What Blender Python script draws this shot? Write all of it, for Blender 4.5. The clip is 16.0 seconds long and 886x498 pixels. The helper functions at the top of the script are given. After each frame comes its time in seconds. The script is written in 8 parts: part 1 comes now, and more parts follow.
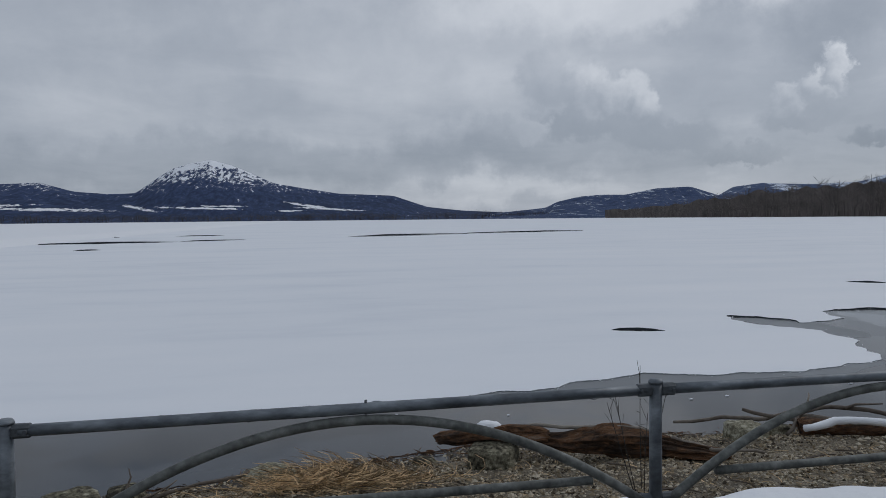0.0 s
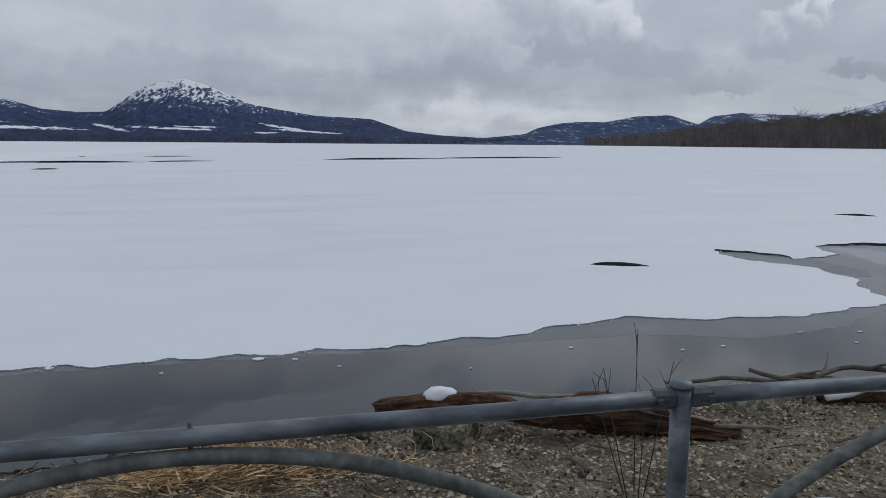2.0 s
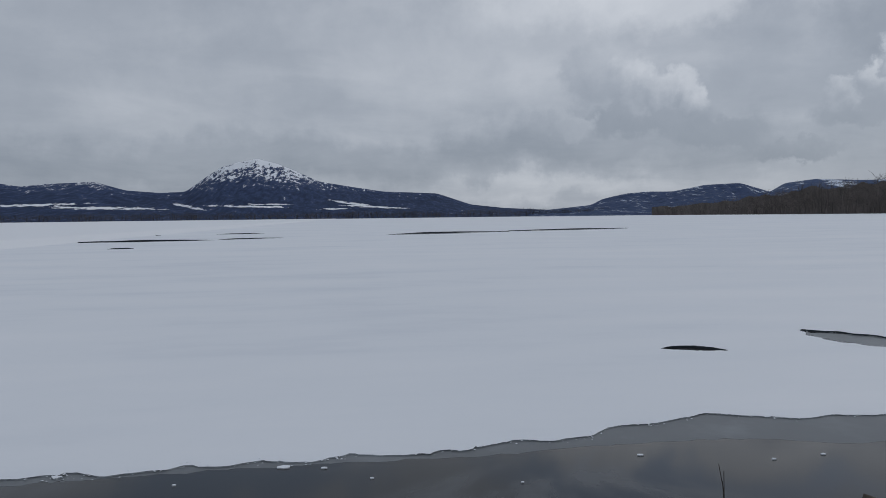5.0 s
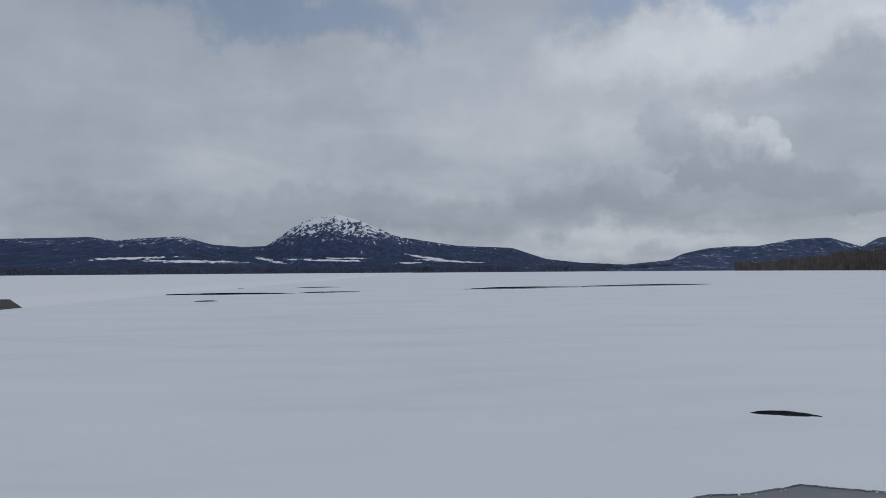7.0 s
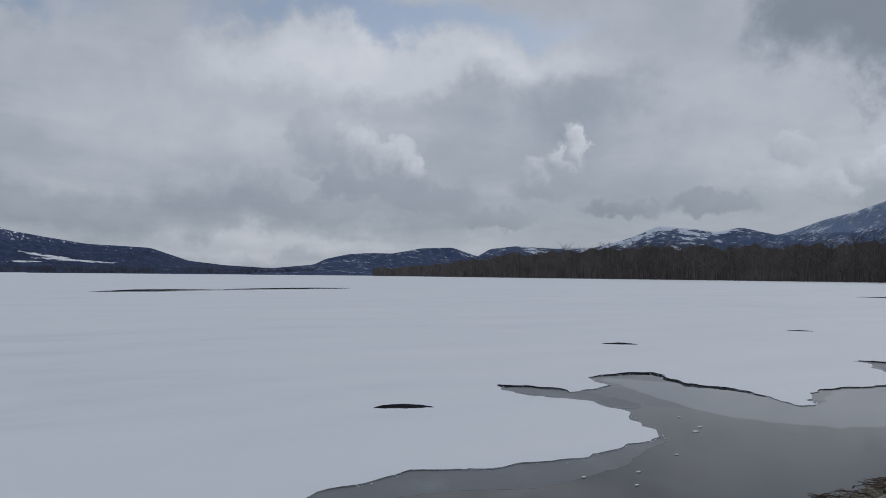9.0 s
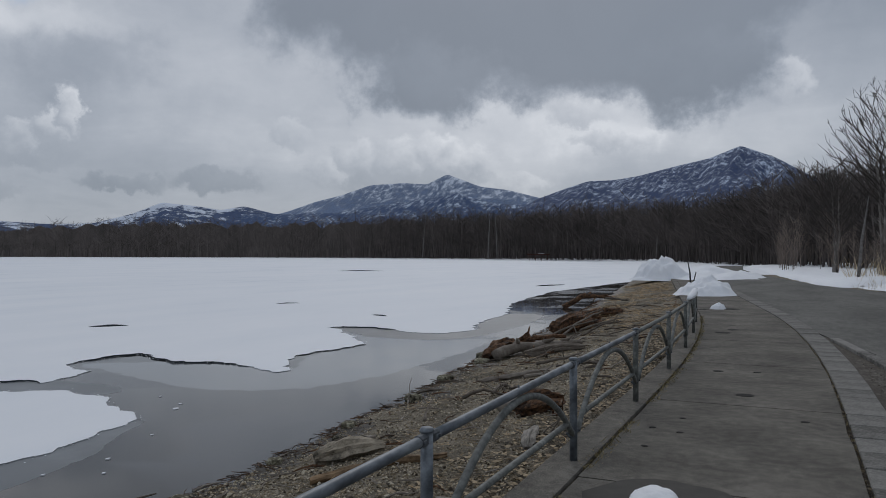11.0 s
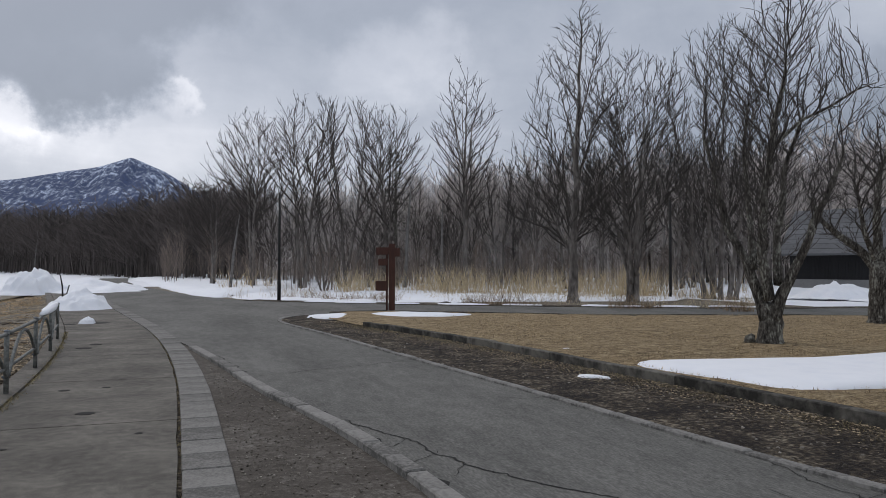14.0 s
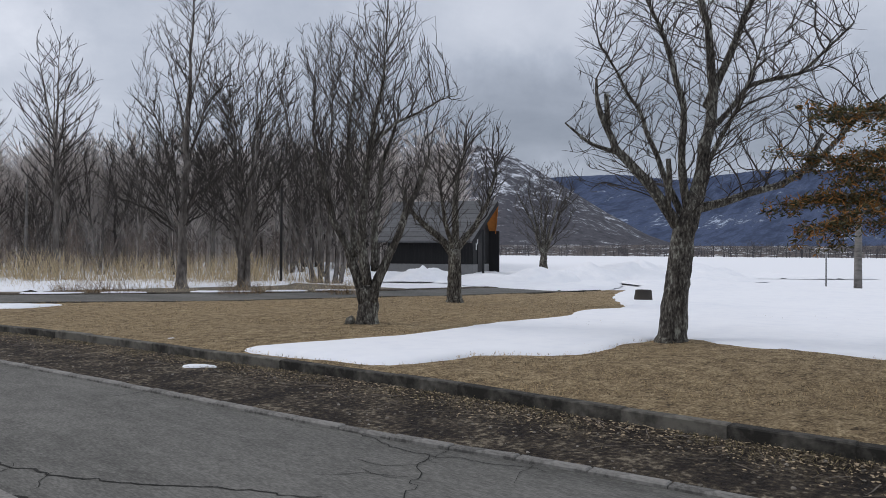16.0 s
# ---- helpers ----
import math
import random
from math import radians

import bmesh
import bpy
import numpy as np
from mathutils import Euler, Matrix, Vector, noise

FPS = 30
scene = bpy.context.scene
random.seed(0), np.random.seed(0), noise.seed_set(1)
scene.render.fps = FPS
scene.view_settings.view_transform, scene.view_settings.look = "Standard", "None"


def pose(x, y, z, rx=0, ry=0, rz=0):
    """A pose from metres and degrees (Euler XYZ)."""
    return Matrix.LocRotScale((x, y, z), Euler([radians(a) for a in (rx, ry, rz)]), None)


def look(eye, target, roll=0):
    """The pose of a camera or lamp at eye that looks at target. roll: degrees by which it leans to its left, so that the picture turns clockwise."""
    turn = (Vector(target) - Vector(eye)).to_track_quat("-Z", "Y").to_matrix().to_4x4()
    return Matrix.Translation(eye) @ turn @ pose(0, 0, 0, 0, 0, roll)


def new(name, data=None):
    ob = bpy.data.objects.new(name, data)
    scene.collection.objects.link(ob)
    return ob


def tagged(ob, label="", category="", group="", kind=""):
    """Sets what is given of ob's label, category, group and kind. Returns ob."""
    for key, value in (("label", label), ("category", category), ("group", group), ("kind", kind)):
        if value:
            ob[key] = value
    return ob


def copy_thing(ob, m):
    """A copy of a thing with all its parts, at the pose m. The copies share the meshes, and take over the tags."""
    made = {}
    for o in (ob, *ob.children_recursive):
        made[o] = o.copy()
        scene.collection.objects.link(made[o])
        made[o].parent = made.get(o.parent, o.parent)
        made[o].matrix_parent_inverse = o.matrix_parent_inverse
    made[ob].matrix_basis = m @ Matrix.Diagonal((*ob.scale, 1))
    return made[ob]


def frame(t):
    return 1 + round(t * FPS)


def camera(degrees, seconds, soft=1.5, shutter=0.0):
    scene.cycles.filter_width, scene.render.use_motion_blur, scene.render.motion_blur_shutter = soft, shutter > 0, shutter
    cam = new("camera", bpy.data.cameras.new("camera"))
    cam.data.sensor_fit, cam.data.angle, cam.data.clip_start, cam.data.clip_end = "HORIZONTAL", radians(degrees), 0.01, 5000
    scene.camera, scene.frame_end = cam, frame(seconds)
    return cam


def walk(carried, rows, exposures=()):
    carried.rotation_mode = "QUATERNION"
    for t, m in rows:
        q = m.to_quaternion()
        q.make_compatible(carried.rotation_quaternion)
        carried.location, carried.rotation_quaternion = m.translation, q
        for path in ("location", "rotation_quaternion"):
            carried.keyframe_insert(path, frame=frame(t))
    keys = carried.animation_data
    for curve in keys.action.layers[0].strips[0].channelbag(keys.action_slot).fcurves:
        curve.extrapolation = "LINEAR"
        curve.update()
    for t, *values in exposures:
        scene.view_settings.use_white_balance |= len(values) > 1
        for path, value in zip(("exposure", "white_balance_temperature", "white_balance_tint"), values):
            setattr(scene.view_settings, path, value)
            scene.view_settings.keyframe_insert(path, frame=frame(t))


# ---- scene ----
cam = camera(61.3, 16.0, soft=0.7)
PATH = [
    (0, (3.171, -6.626, 1.522), (1.208, -6.249, 1.441), -0.6),
    (0.5, (2.926, -6.605, 1.487), (0.952, -6.317, 1.344), -0.9),
    (1, (2.598, -6.526, 1.487), (0.624, -6.301, 1.259), -1.4),
    (1.5, (2.238, -6.348, 1.461), (0.274, -6.106, 1.172), -0.9),
    (2, (1.854, -6.138, 1.437), (-0.078, -5.707, 1.158), 0.4),
    (2.5, (1.687, -5.938, 1.502), (-0.253, -5.499, 1.291), 1.0),
    (3, (1.376, -5.776, 1.489), (-0.555, -5.28, 1.335), 1.0),
    (3.5, (1.248, -5.768, 1.524), (-0.673, -5.223, 1.411), 1.1),
    (4, (1.188, -5.731, 1.512), (-0.731, -5.175, 1.42), 0.9),
    (4.5, (1.218, -5.761, 1.523), (-0.726, -5.299, 1.441), -0.0),
    (5, (1.123, -5.792, 1.506), (-0.858, -5.531, 1.42), -0.7),
    (5.2, (1.136, -5.823, 1.508), (-0.855, -5.655, 1.42), -0.8),
    (7.3, (1.2, -5.86, 1.564), (-0.797, -5.784, 1.638), -0.3),
    (7.5, (1.178, -5.837, 1.556), (-0.816, -5.703, 1.641), -0.3),
    (8, (1.084, -5.773, 1.548), (-0.895, -5.495, 1.636), 0.1),
    (8.5, (1.051, -5.704, 1.52), (-0.861, -5.124, 1.607), 0.7),
    (9, (1.222, -5.717, 1.546), (-0.535, -4.764, 1.617), 0.5),
    (9.5, (1.299, -5.657, 1.574), (-0.235, -4.376, 1.641), 0.4),
    (10, (1.433, -5.605, 1.555), (0.121, -4.097, 1.606), 0.2),
    (10.2, (1.395, -5.588, 1.565), (0.18, -4.0, 1.606), 0.1),
    (12.3, (1.76, -5.436, 1.525), (1.467, -3.458, 1.554), 0.7),
    (12.5, (1.797, -5.463, 1.532), (1.593, -3.474, 1.569), 0.9),
    (13, (1.857, -5.431, 1.535), (1.948, -3.434, 1.596), 1.2),
    (13.5, (1.901, -5.375, 1.547), (2.299, -3.416, 1.609), 0.6),
    (14, (1.925, -5.344, 1.548), (2.594, -3.46, 1.598), 0.1),
    (14.5, (1.956, -5.336, 1.549), (2.844, -3.544, 1.585), 0.2),
    (15, (1.985, -5.338, 1.549), (3.092, -3.672, 1.577), 0.3),
    (15.5, (1.99, -5.357, 1.558), (3.315, -3.859, 1.576), 0.3),
    (16, (1.92, -5.468, 1.601), (3.42, -4.145, 1.613), 0.4),
]
walk(cam, [(t, look(eye, target, roll)) for t, eye, target, roll in PATH],
     exposures=[(0, 0.0, 6350, 11), (2, 0.2, 6350, 11), (3.5, -0.12, 6350, 11), (5, -0.05, 6350, 11), (9, -0.05, 6350, 11), (10.2, -0.05, 6400, 11), (12.3, 0.26, 6450, 12), (12.5, 0.30, 6450, 12), (13.5, 0.5, 6550, 14), (14.5, 0.7, 6600, 14), (15.5, 0.82, 6600, 14), (16, 0.80, 6600, 14)])


# ---- world and light ----
def nd(tree, kind, **inputs):
    n = tree.nodes.new(kind)
    for key, value in inputs.items():
        if key in n.inputs.keys():
            n.inputs[key].default_value = value
    return n


def mth(tree, op, a, b=None, clamp=False):
    n = tree.nodes.new("ShaderNodeMath")
    n.operation, n.use_clamp = op, clamp
    for i, v in enumerate((a, b)):
        if v is None:
            continue
        if isinstance(v, (int, float)):
            n.inputs[i].default_value = v
        else:
            tree.links.new(v, n.inputs[i])
    return n.outputs[0]


def ramp(tree, fac, stops, interp="LINEAR"):
    n = tree.nodes.new("ShaderNodeValToRGB")
    cr = n.color_ramp
    cr.interpolation = interp
    while len(cr.elements) < len(stops):
        cr.elements.new(0.5)
    for e, (p, c) in zip(cr.elements, stops):
        e.position = p
        e.color = (*c, 1) if len(c) == 3 else c
    tree.links.new(fac, n.inputs["Fac"])
    return n.outputs["Color"]


def mixc(tree, fac, a, b, kind="MIX"):
    n = tree.nodes.new("ShaderNodeMix")
    n.data_type, n.blend_type = "RGBA", kind
    for i, v in ((0, fac), (6, a), (7, b)):
        if isinstance(v, (int, float)):
            n.inputs[i].default_value = v
        elif isinstance(v, tuple):
            n.inputs[i].default_value = (*v, 1)
        else:
            tree.links.new(v, n.inputs[i])
    return n.outputs[2]


SUN_AZ, SUN_EL = 20.0, 38.0
world = bpy.data.worlds.new("overcast_sky")
scene.world = world
world.use_nodes = True
wt = world.node_tree
wt.nodes.clear()
coord = wt.nodes.new("ShaderNodeTexCoord").outputs["Generated"]
sep = wt.nodes.new("ShaderNodeSeparateXYZ")
wt.links.new(coord, sep.inputs[0])
sx, sy, sz = sep.outputs
az = mth(wt, "MULTIPLY", mth(wt, "ARCTAN2", mth(wt, "MULTIPLY", sx, -1.0), sy), 57.2958)
el = mth(wt, "MULTIPLY", mth(wt, "ARCSINE", sz), 57.2958)
# clouds lie on a high layer: they shrink and flatten towards the horizon
den = mth(wt, "ADD", mth(wt, "ABSOLUTE", sz), 0.16)
flat = wt.nodes.new("ShaderNodeCombineXYZ")
wt.links.new(mth(wt, "DIVIDE", sx, den), flat.inputs[0])
wt.links.new(mth(wt, "DIVIDE", sy, den), flat.inputs[1])


def wnoise(scale, detail, rough=0.55, distort=0.0, offset=0.0):
    mp = wt.nodes.new("ShaderNodeMapping")
    mp.inputs["Location"].default_value = (offset, offset * 0.7, offset * 0.3)
    wt.links.new(flat.outputs[0], mp.inputs[0])
    n = nd(wt, "ShaderNodeTexNoise", Scale=scale, Detail=detail, Roughness=rough, Distortion=distort)
    wt.links.new(mp.outputs[0], n.inputs["Vector"])
    return n.outputs[0]


big = wnoise(0.55, 6.0, 0.55, 0.3, 3.1)
mid = wnoise(1.7, 8.0, 0.58, 0.4, 7.7)
fine = wnoise(5.0, 6.0, 0.6, 0.2, 1.3)
puff = nd(wt, "ShaderNodeTexNoise", Scale=13.0, Detail=9.0, Roughness=0.58, Distortion=0.25)
wt.links.new(coord, puff.inputs["Vector"])
puff2 = nd(wt, "ShaderNodeTexNoise", Scale=4.5, Detail=6.0, Roughness=0.55, Distortion=0.3)
wt.links.new(coord, puff2.inputs["Vector"])

def shifted(scale, detail, da, de):
    """Bearing and height, stirred by noise, for ragged rims of cloud."""
    n = nd(wt, "ShaderNodeTexNoise", Scale=scale, Detail=detail, Roughness=0.6)
    wt.links.new(coord, n.inputs["Vector"])
    s = wt.nodes.new("ShaderNodeSeparateColor")
    wt.links.new(n.outputs["Color"], s.inputs[0])
    return (mth(wt, "ADD", az, mth(wt, "MULTIPLY", mth(wt, "SUBTRACT", s.outputs[0], 0.5), da)),
            mth(wt, "ADD", el, mth(wt, "MULTIPLY", mth(wt, "SUBTRACT", s.outputs[1], 0.5), de)))


WIDE, CLOSE, BILLOW = shifted(6.0, 8.0, 24.0, 12.0), shifted(26.0, 5.0, 5.5, 5.0), shifted(34.0, 6.0, 3.0, 3.0)


def rim(where, a0, e0, ra, re, soft):
    """How far inside a bank of cloud round a bearing and height, its rim ragged; and the place in it."""
    ca, ce = where
    da = mth(wt, "DIVIDE", mth(wt, "SUBTRACT", ca, a0), ra)
    de = mth(wt, "DIVIDE", mth(wt, "SUBTRACT", ce, e0), re)
    r = mth(wt, "SQRT", mth(wt, "ADD", mth(wt, "MULTIPLY", da, da), mth(wt, "MULTIPLY", de, de)))
    v = mth(wt, "DIVIDE", mth(wt, "SUBTRACT", 1.0 + soft, r), 2 * soft, clamp=True)
    return mth(wt, "MULTIPLY", mth(wt, "MULTIPLY", v, v), mth(wt, "SUBTRACT", 3.0, mth(wt, "MULTIPLY", v, 2.0))), da, de


def cloud(a0, e0, ra, re, soft, power, where=None):
    """A soft lightening or darkening of the cover."""
    return mth(wt, "MULTIPLY", rim(where or CLOSE, a0, e0, ra, re, soft)[0], power)


def heaped(base, a0, e0, ra, re, lo, hi, soft=0.26, where=None):
    """A heaped cloud before the cover: its crown lit from the sun's side, its foot grey."""
    v, da, de = rim(where or BILLOW, a0, e0, ra, re, soft)
    lit = mth(wt, "ADD", mth(wt, "MULTIPLY", de, 0.42), mth(wt, "MULTIPLY", da, -0.28))
    lit = mth(wt, "ADD", mth(wt, "ADD", lit, 0.5), mth(wt, "MULTIPLY", mth(wt, "SUBTRACT", puff.outputs[0], 0.5), 1.1), clamp=True)
    own = mth(wt, "ADD", mth(wt, "MULTIPLY", lit, (hi - lo) * 0.88), lo)
    return mth(wt, "ADD", base, mth(wt, "MULTIPLY", v, mth(wt, "SUBTRACT", own, base)))


tone = mth(wt, "ADD", mth(wt, "MULTIPLY", big, 0.34), mth(wt, "MULTIPLY", mid, 0.30))
tone = mth(wt, "ADD", tone, mth(wt, "MULTIPLY", puff2.outputs[0], 0.22))
tone = mth(wt, "ADD", tone, mth(wt, "MULTIPLY", puff.outputs[0], 0.14))
tone = mth(wt, "ADD", mth(wt, "MULTIPLY", mth(wt, "SUBTRACT", tone, 0.5), 0.75), 0.515)
BANKS = [  # bearing, height, half width, half height, softness, light
    (-14, 24, 26, 8, 0.5, -0.10), (20, 8.6, 15, 3.2, 0.6, 0.11), (40, 12, 8, 5, 0.7, 0.08),
    (53, 13, 7, 2.0, 0.6, -0.10), (66, 15.6, 14, 2.2, 0.6, 0.15), (70, 12.5, 11, 3, 0.8, 0.06), (98, 4.6, 22, 1.6, 0.6, -0.10), (85, 12, 14, 4, 0.8, 0.05), (70, 5.4, 12, 1.5, 0.6, -0.09), (72, 2.2, 9, 0.8, 0.7, 0.10), (92, 3.2, 20, 1.0, 0.8, -0.02),
    (-60, 8, 24, 5, 0.8, -0.22), (-57, 9.5, 16, 4, 0.7, -0.08), (-30, 13, 26, 9, 0.9, -0.11), (-4, 9, 7, 3, 0.7, 0.06), (-16, 14.5, 5, 2.4, 0.6, 0.10), (-85, 10, 20, 8, 0.8, -0.08), (106, 19, 14, 8, 0.8, -0.07), (60, 18, 13, 3.5, 0.8, 0.08), (15, 9.6, 9, 2.0, 0.5, 0.10)]
HEAPS = [  # bearing, height, half width, half height, grey of the foot, of the crown
    (62.3, 5.7, 3.4, 1.1, 0.38, 0.44), (67.5, 7.0, 4.6, 1.2, 0.38, 0.46), (72.6, 6.6, 1.6, 0.9, 0.46, 0.58), (70.6, 10.5, 2.6, 2.3, 0.44, 0.66), (68.3, 9.4, 1.6, 2.1, 0.44, 0.80), (65.8, 9.0, 2.2, 1.5, 0.42, 0.80), (64.0, 8.2, 1.1, 1.2, 0.40, 0.76),
    (53.4, 6.7, 2.8, 0.9, 0.40, 0.48), (54.3, 7.9, 1.2, 1.0, 0.44, 0.72), (52.7, 8.7, 1.3, 1.0, 0.46, 0.78), (51.5, 9.8, 0.9, 1.5, 0.46, 0.86),
    (48.1, 5.1, 2.8, 0.65, 0.31, 0.42), (41.8, 5.5, 3.2, 0.9, 0.34, 0.44), (57.0, 4.3, 2.8, 0.6, 0.37, 0.46),
    (27.6, 5.8, 6.5, 0.9, 0.42, 0.52), (33.7, 6.3, 1.8, 1.0, 0.46, 0.72), (31.2, 7.3, 1.7, 1.2, 0.46, 0.78), (28.2, 7.5, 2.2, 1.5, 0.46, 0.80), (22.8, 7.2, 1.6, 1.2, 0.48, 0.80), (25.4, 7.9, 1.9, 1.4, 0.48, 0.84),
    (14.2, 10.8, 2.6, 1.2, 0.56, 0.80), (11.4, 8.5, 3.4, 0.8, 0.56, 0.82), (18.8, 5.4, 1.8, 0.8, 0.5, 0.74), (0.2, 11.9, 1.8, 1.5, 0.50, 0.74), (36.5, 9.0, 1.6, 1.0, 0.52, 0.70)]
SHROUDS = [(17, 21.5, 22, 9.4, 0.22, 0.27, 0.14), (26, 13.2, 4.6, 2.6, 0.22, 0.30, 0.35), (5.5, 13.6, 6.5, 2.8, 0.20, 0.28, 0.3)]
for c in BANKS:
    tone = mth(wt, "ADD", tone, cloud(*c, where=WIDE))
for c in HEAPS:
    tone = heaped(tone, *c)
for c in SHROUDS:
    tone = heaped(tone, *c, where=WIDE)
grey = ramp(wt, tone, [(0.08, (0.135, 0.160, 0.195)), (0.34, (0.250, 0.285, 0.335)), (0.52, (0.365, 0.400, 0.450)), (0.72, (0.55, 0.580, 0.62)), (0.95, (0.86, 0.88, 0.90))])
sky = wt.nodes.new("ShaderNodeTexSky")
sky.sky_type, sky.sun_disc = "NISHITA", False
sky.sun_elevation, sky.sun_rotation = radians(SUN_EL), radians(-SUN_AZ)
gap = cloud(66, 19.2, 11, 1.5, 0.5, 1.0, WIDE)
gap2 = cloud(100, 18.6, 9, 1.5, 0.5, 0.9, WIDE)
rift = mth(wt, "MAXIMUM", gap, gap2)
blue = mixc(wt, 1.0, sky.outputs[0], (0.085, 0.085, 0.085), "MULTIPLY")
cover = mth(wt, "SUBTRACT", 0.95, mth(wt, "MULTIPLY", rift, 0.6))
skyc = mixc(wt, cover, blue, grey)
bg = nd(wt, "ShaderNodeBackground", Strength=1.0)
wt.links.new(skyc, bg.inputs["Color"])
wt.links.new(bg.outputs[0], wt.nodes.new("ShaderNodeOutputWorld").inputs["Surface"])

sun = bpy.data.lights.new("sun", "SUN")
sun.energy, sun.angle, sun.color = 0.6, radians(25), (1.0, 0.965, 0.92)
a_, e_ = radians(SUN_AZ), radians(SUN_EL)
new("sun", sun).matrix_world = look((0, 0, 60), Vector((0, 0, 60)) - Vector((-math.sin(a_) * math.cos(e_), math.cos(a_) * math.cos(e_), math.sin(e_))))


# ---- materials ----
def mat(name, stops, scale=4.0, detail=6.0, rough=0.8, bump=0.3, bscale=None, dist=0.02, second=None, metal=0.0, stretch=(1, 1, 1), rand=0.0, spec=0.3, island=0.0):
    """A noisy surface: a colour ramp over two scales of grain, roughness that varies, a fine relief."""
    m = bpy.data.materials.new(name)
    m.use_nodes = True
    t = m.node_tree
    p = t.nodes["Principled BSDF"]
    tc = t.nodes.new("ShaderNodeTexCoord").outputs["Object"]
    mp = t.nodes.new("ShaderNodeMapping")
    mp.inputs["Scale"].default_value = stretch
    t.links.new(tc, mp.inputs[0])
    n1 = nd(t, "ShaderNodeTexNoise", Scale=scale, Detail=detail, Roughness=0.6)
    n2 = nd(t, "ShaderNodeTexNoise", Scale=second or scale * 0.13, Detail=4.0, Roughness=0.55)
    nb = nd(t, "ShaderNodeTexNoise", Scale=bscale or scale * 2.0, Detail=6.0, Roughness=0.65)
    n3 = nd(t, "ShaderNodeTexNoise", Scale=math.sqrt(scale * (second or scale * 0.13)), Detail=6.0, Roughness=0.65)
    for n in (n1, n2, n3, nb):
        t.links.new(mp.outputs[0], n.inputs["Vector"])
    f = mth(t, "ADD", mth(t, "MULTIPLY", n1.outputs[0], 0.48), mth(t, "MULTIPLY", n2.outputs[0], 0.28))
    f = mth(t, "ADD", f, mth(t, "MULTIPLY", n3.outputs[0], 0.24))
    if rand:
        oi = t.nodes.new("ShaderNodeObjectInfo")
        f = mth(t, "ADD", f, mth(t, "MULTIPLY", mth(t, "SUBTRACT", oi.outputs["Random"], 0.5), rand))
    if island:
        ge = t.nodes.new("ShaderNodeNewGeometry")
        f = mth(t, "ADD", f, mth(t, "MULTIPLY", mth(t, "SUBTRACT", ge.outputs["Random Per Island"], 0.5), island))
    c = ramp(t, f, stops)
    t.links.new(c, p.inputs["Base Color"])
    r = mth(t, "ADD", mth(t, "MULTIPLY", mth(t, "SUBTRACT", n1.outputs[0], 0.5), 0.25), rough, clamp=True)
    t.links.new(r, p.inputs["Roughness"])
    p.inputs["Metallic"].default_value = metal
    p.inputs["Specular IOR Level"].default_value = spec
    b = nd(t, "ShaderNodeBump", Strength=bump, Distance=dist)
    t.links.new(nb.outputs[0], b.inputs["Height"])
    t.links.new(b.outputs[0], p.inputs["Normal"])
    return m


def span(c, lo=0.7, hi=1.25, a=0.3, b=0.7):
    return [(a, tuple(v * lo for v in c)), (0.5, c), (b, tuple(min(1, v * hi) for v in c))]


M = {}
M["snow"] = mat("snow", [(0.3, (0.76, 0.79, 0.84)), (0.5, (0.84, 0.86, 0.89)), (0.7, (0.88, 0.90, 0.92))], 2.5, rough=0.75, bump=0.35, bscale=9, dist=0.03, spec=0.2)
M["ice_snow"] = mat("ice_snow", [(0.30, (0.66, 0.70, 0.76)), (0.46, (0.79, 0.82, 0.86)), (0.62, (0.84, 0.86, 0.89))], 0.35, rough=0.7, bump=0.25, bscale=2.5, dist=0.02, second=0.06, stretch=(1, 0.35, 1), spec=0.25)
M["concrete"] = mat("concrete", span((0.121, 0.112, 0.097), 0.48, 1.75, 0.41, 0.59), 95, detail=9, rough=0.9, bump=0.5, bscale=100, dist=0.006, second=1.1, spec=0.2)
M["slab"] = mat("border_concrete", span((0.165, 0.160, 0.148), 0.55, 1.4, 0.4, 0.6), 40, rough=0.9, bump=0.4, bscale=70, dist=0.004, second=2.0, rand=0.12, spec=0.2)
M["asphalt"] = mat("asphalt", span((0.124, 0.122, 0.112), 0.60, 1.50, 0.40, 0.60), 60.0, detail=10, rough=0.9, bump=0.5, bscale=120, dist=0.006, second=0.7, spec=0.2, stretch=(1, 0.3, 1))
M["crack"] = mat("crack_dirt", span((0.02, 0.02, 0.018)), 20, rough=0.95)
M["dirt"] = mat("dirt", [(0.42, (0.012, 0.009, 0.007)), (0.49, (0.040, 0.030, 0.022)), (0.54, (0.10, 0.080, 0.056)), (0.60, (0.30, 0.255, 0.185))], 16, detail=10, rough=0.95, bump=1.0, bscale=24, dist=0.09, second=1.6)
M["gritdirt"] = mat("grit", [(0.36, (0.045, 0.038, 0.031)), (0.5, (0.080, 0.069, 0.057)), (0.64, (0.19, 0.175, 0.155))], 24, detail=10, rough=0.95, bump=0.9, bscale=70, dist=0.012, second=0.9)
M["grass"] = mat("dead_grass", [(0.40, (0.080, 0.056, 0.030)), (0.47, (0.25, 0.180, 0.098)), (0.54, (0.40, 0.300, 0.170)), (0.60, (0.62, 0.49, 0.30))], 26, detail=12, rough=0.95, bump=1.0, bscale=60, dist=0.05, second=5.0, stretch=(1, 1.3, 1))
M["kerb"] = mat("kerb_concrete", span((0.20, 0.194, 0.18), 0.5, 1.3, 0.4, 0.6), 20, rough=0.9, bump=0.5, bscale=50, dist=0.008, rand=0.12, second=2.0, spec=0.2)
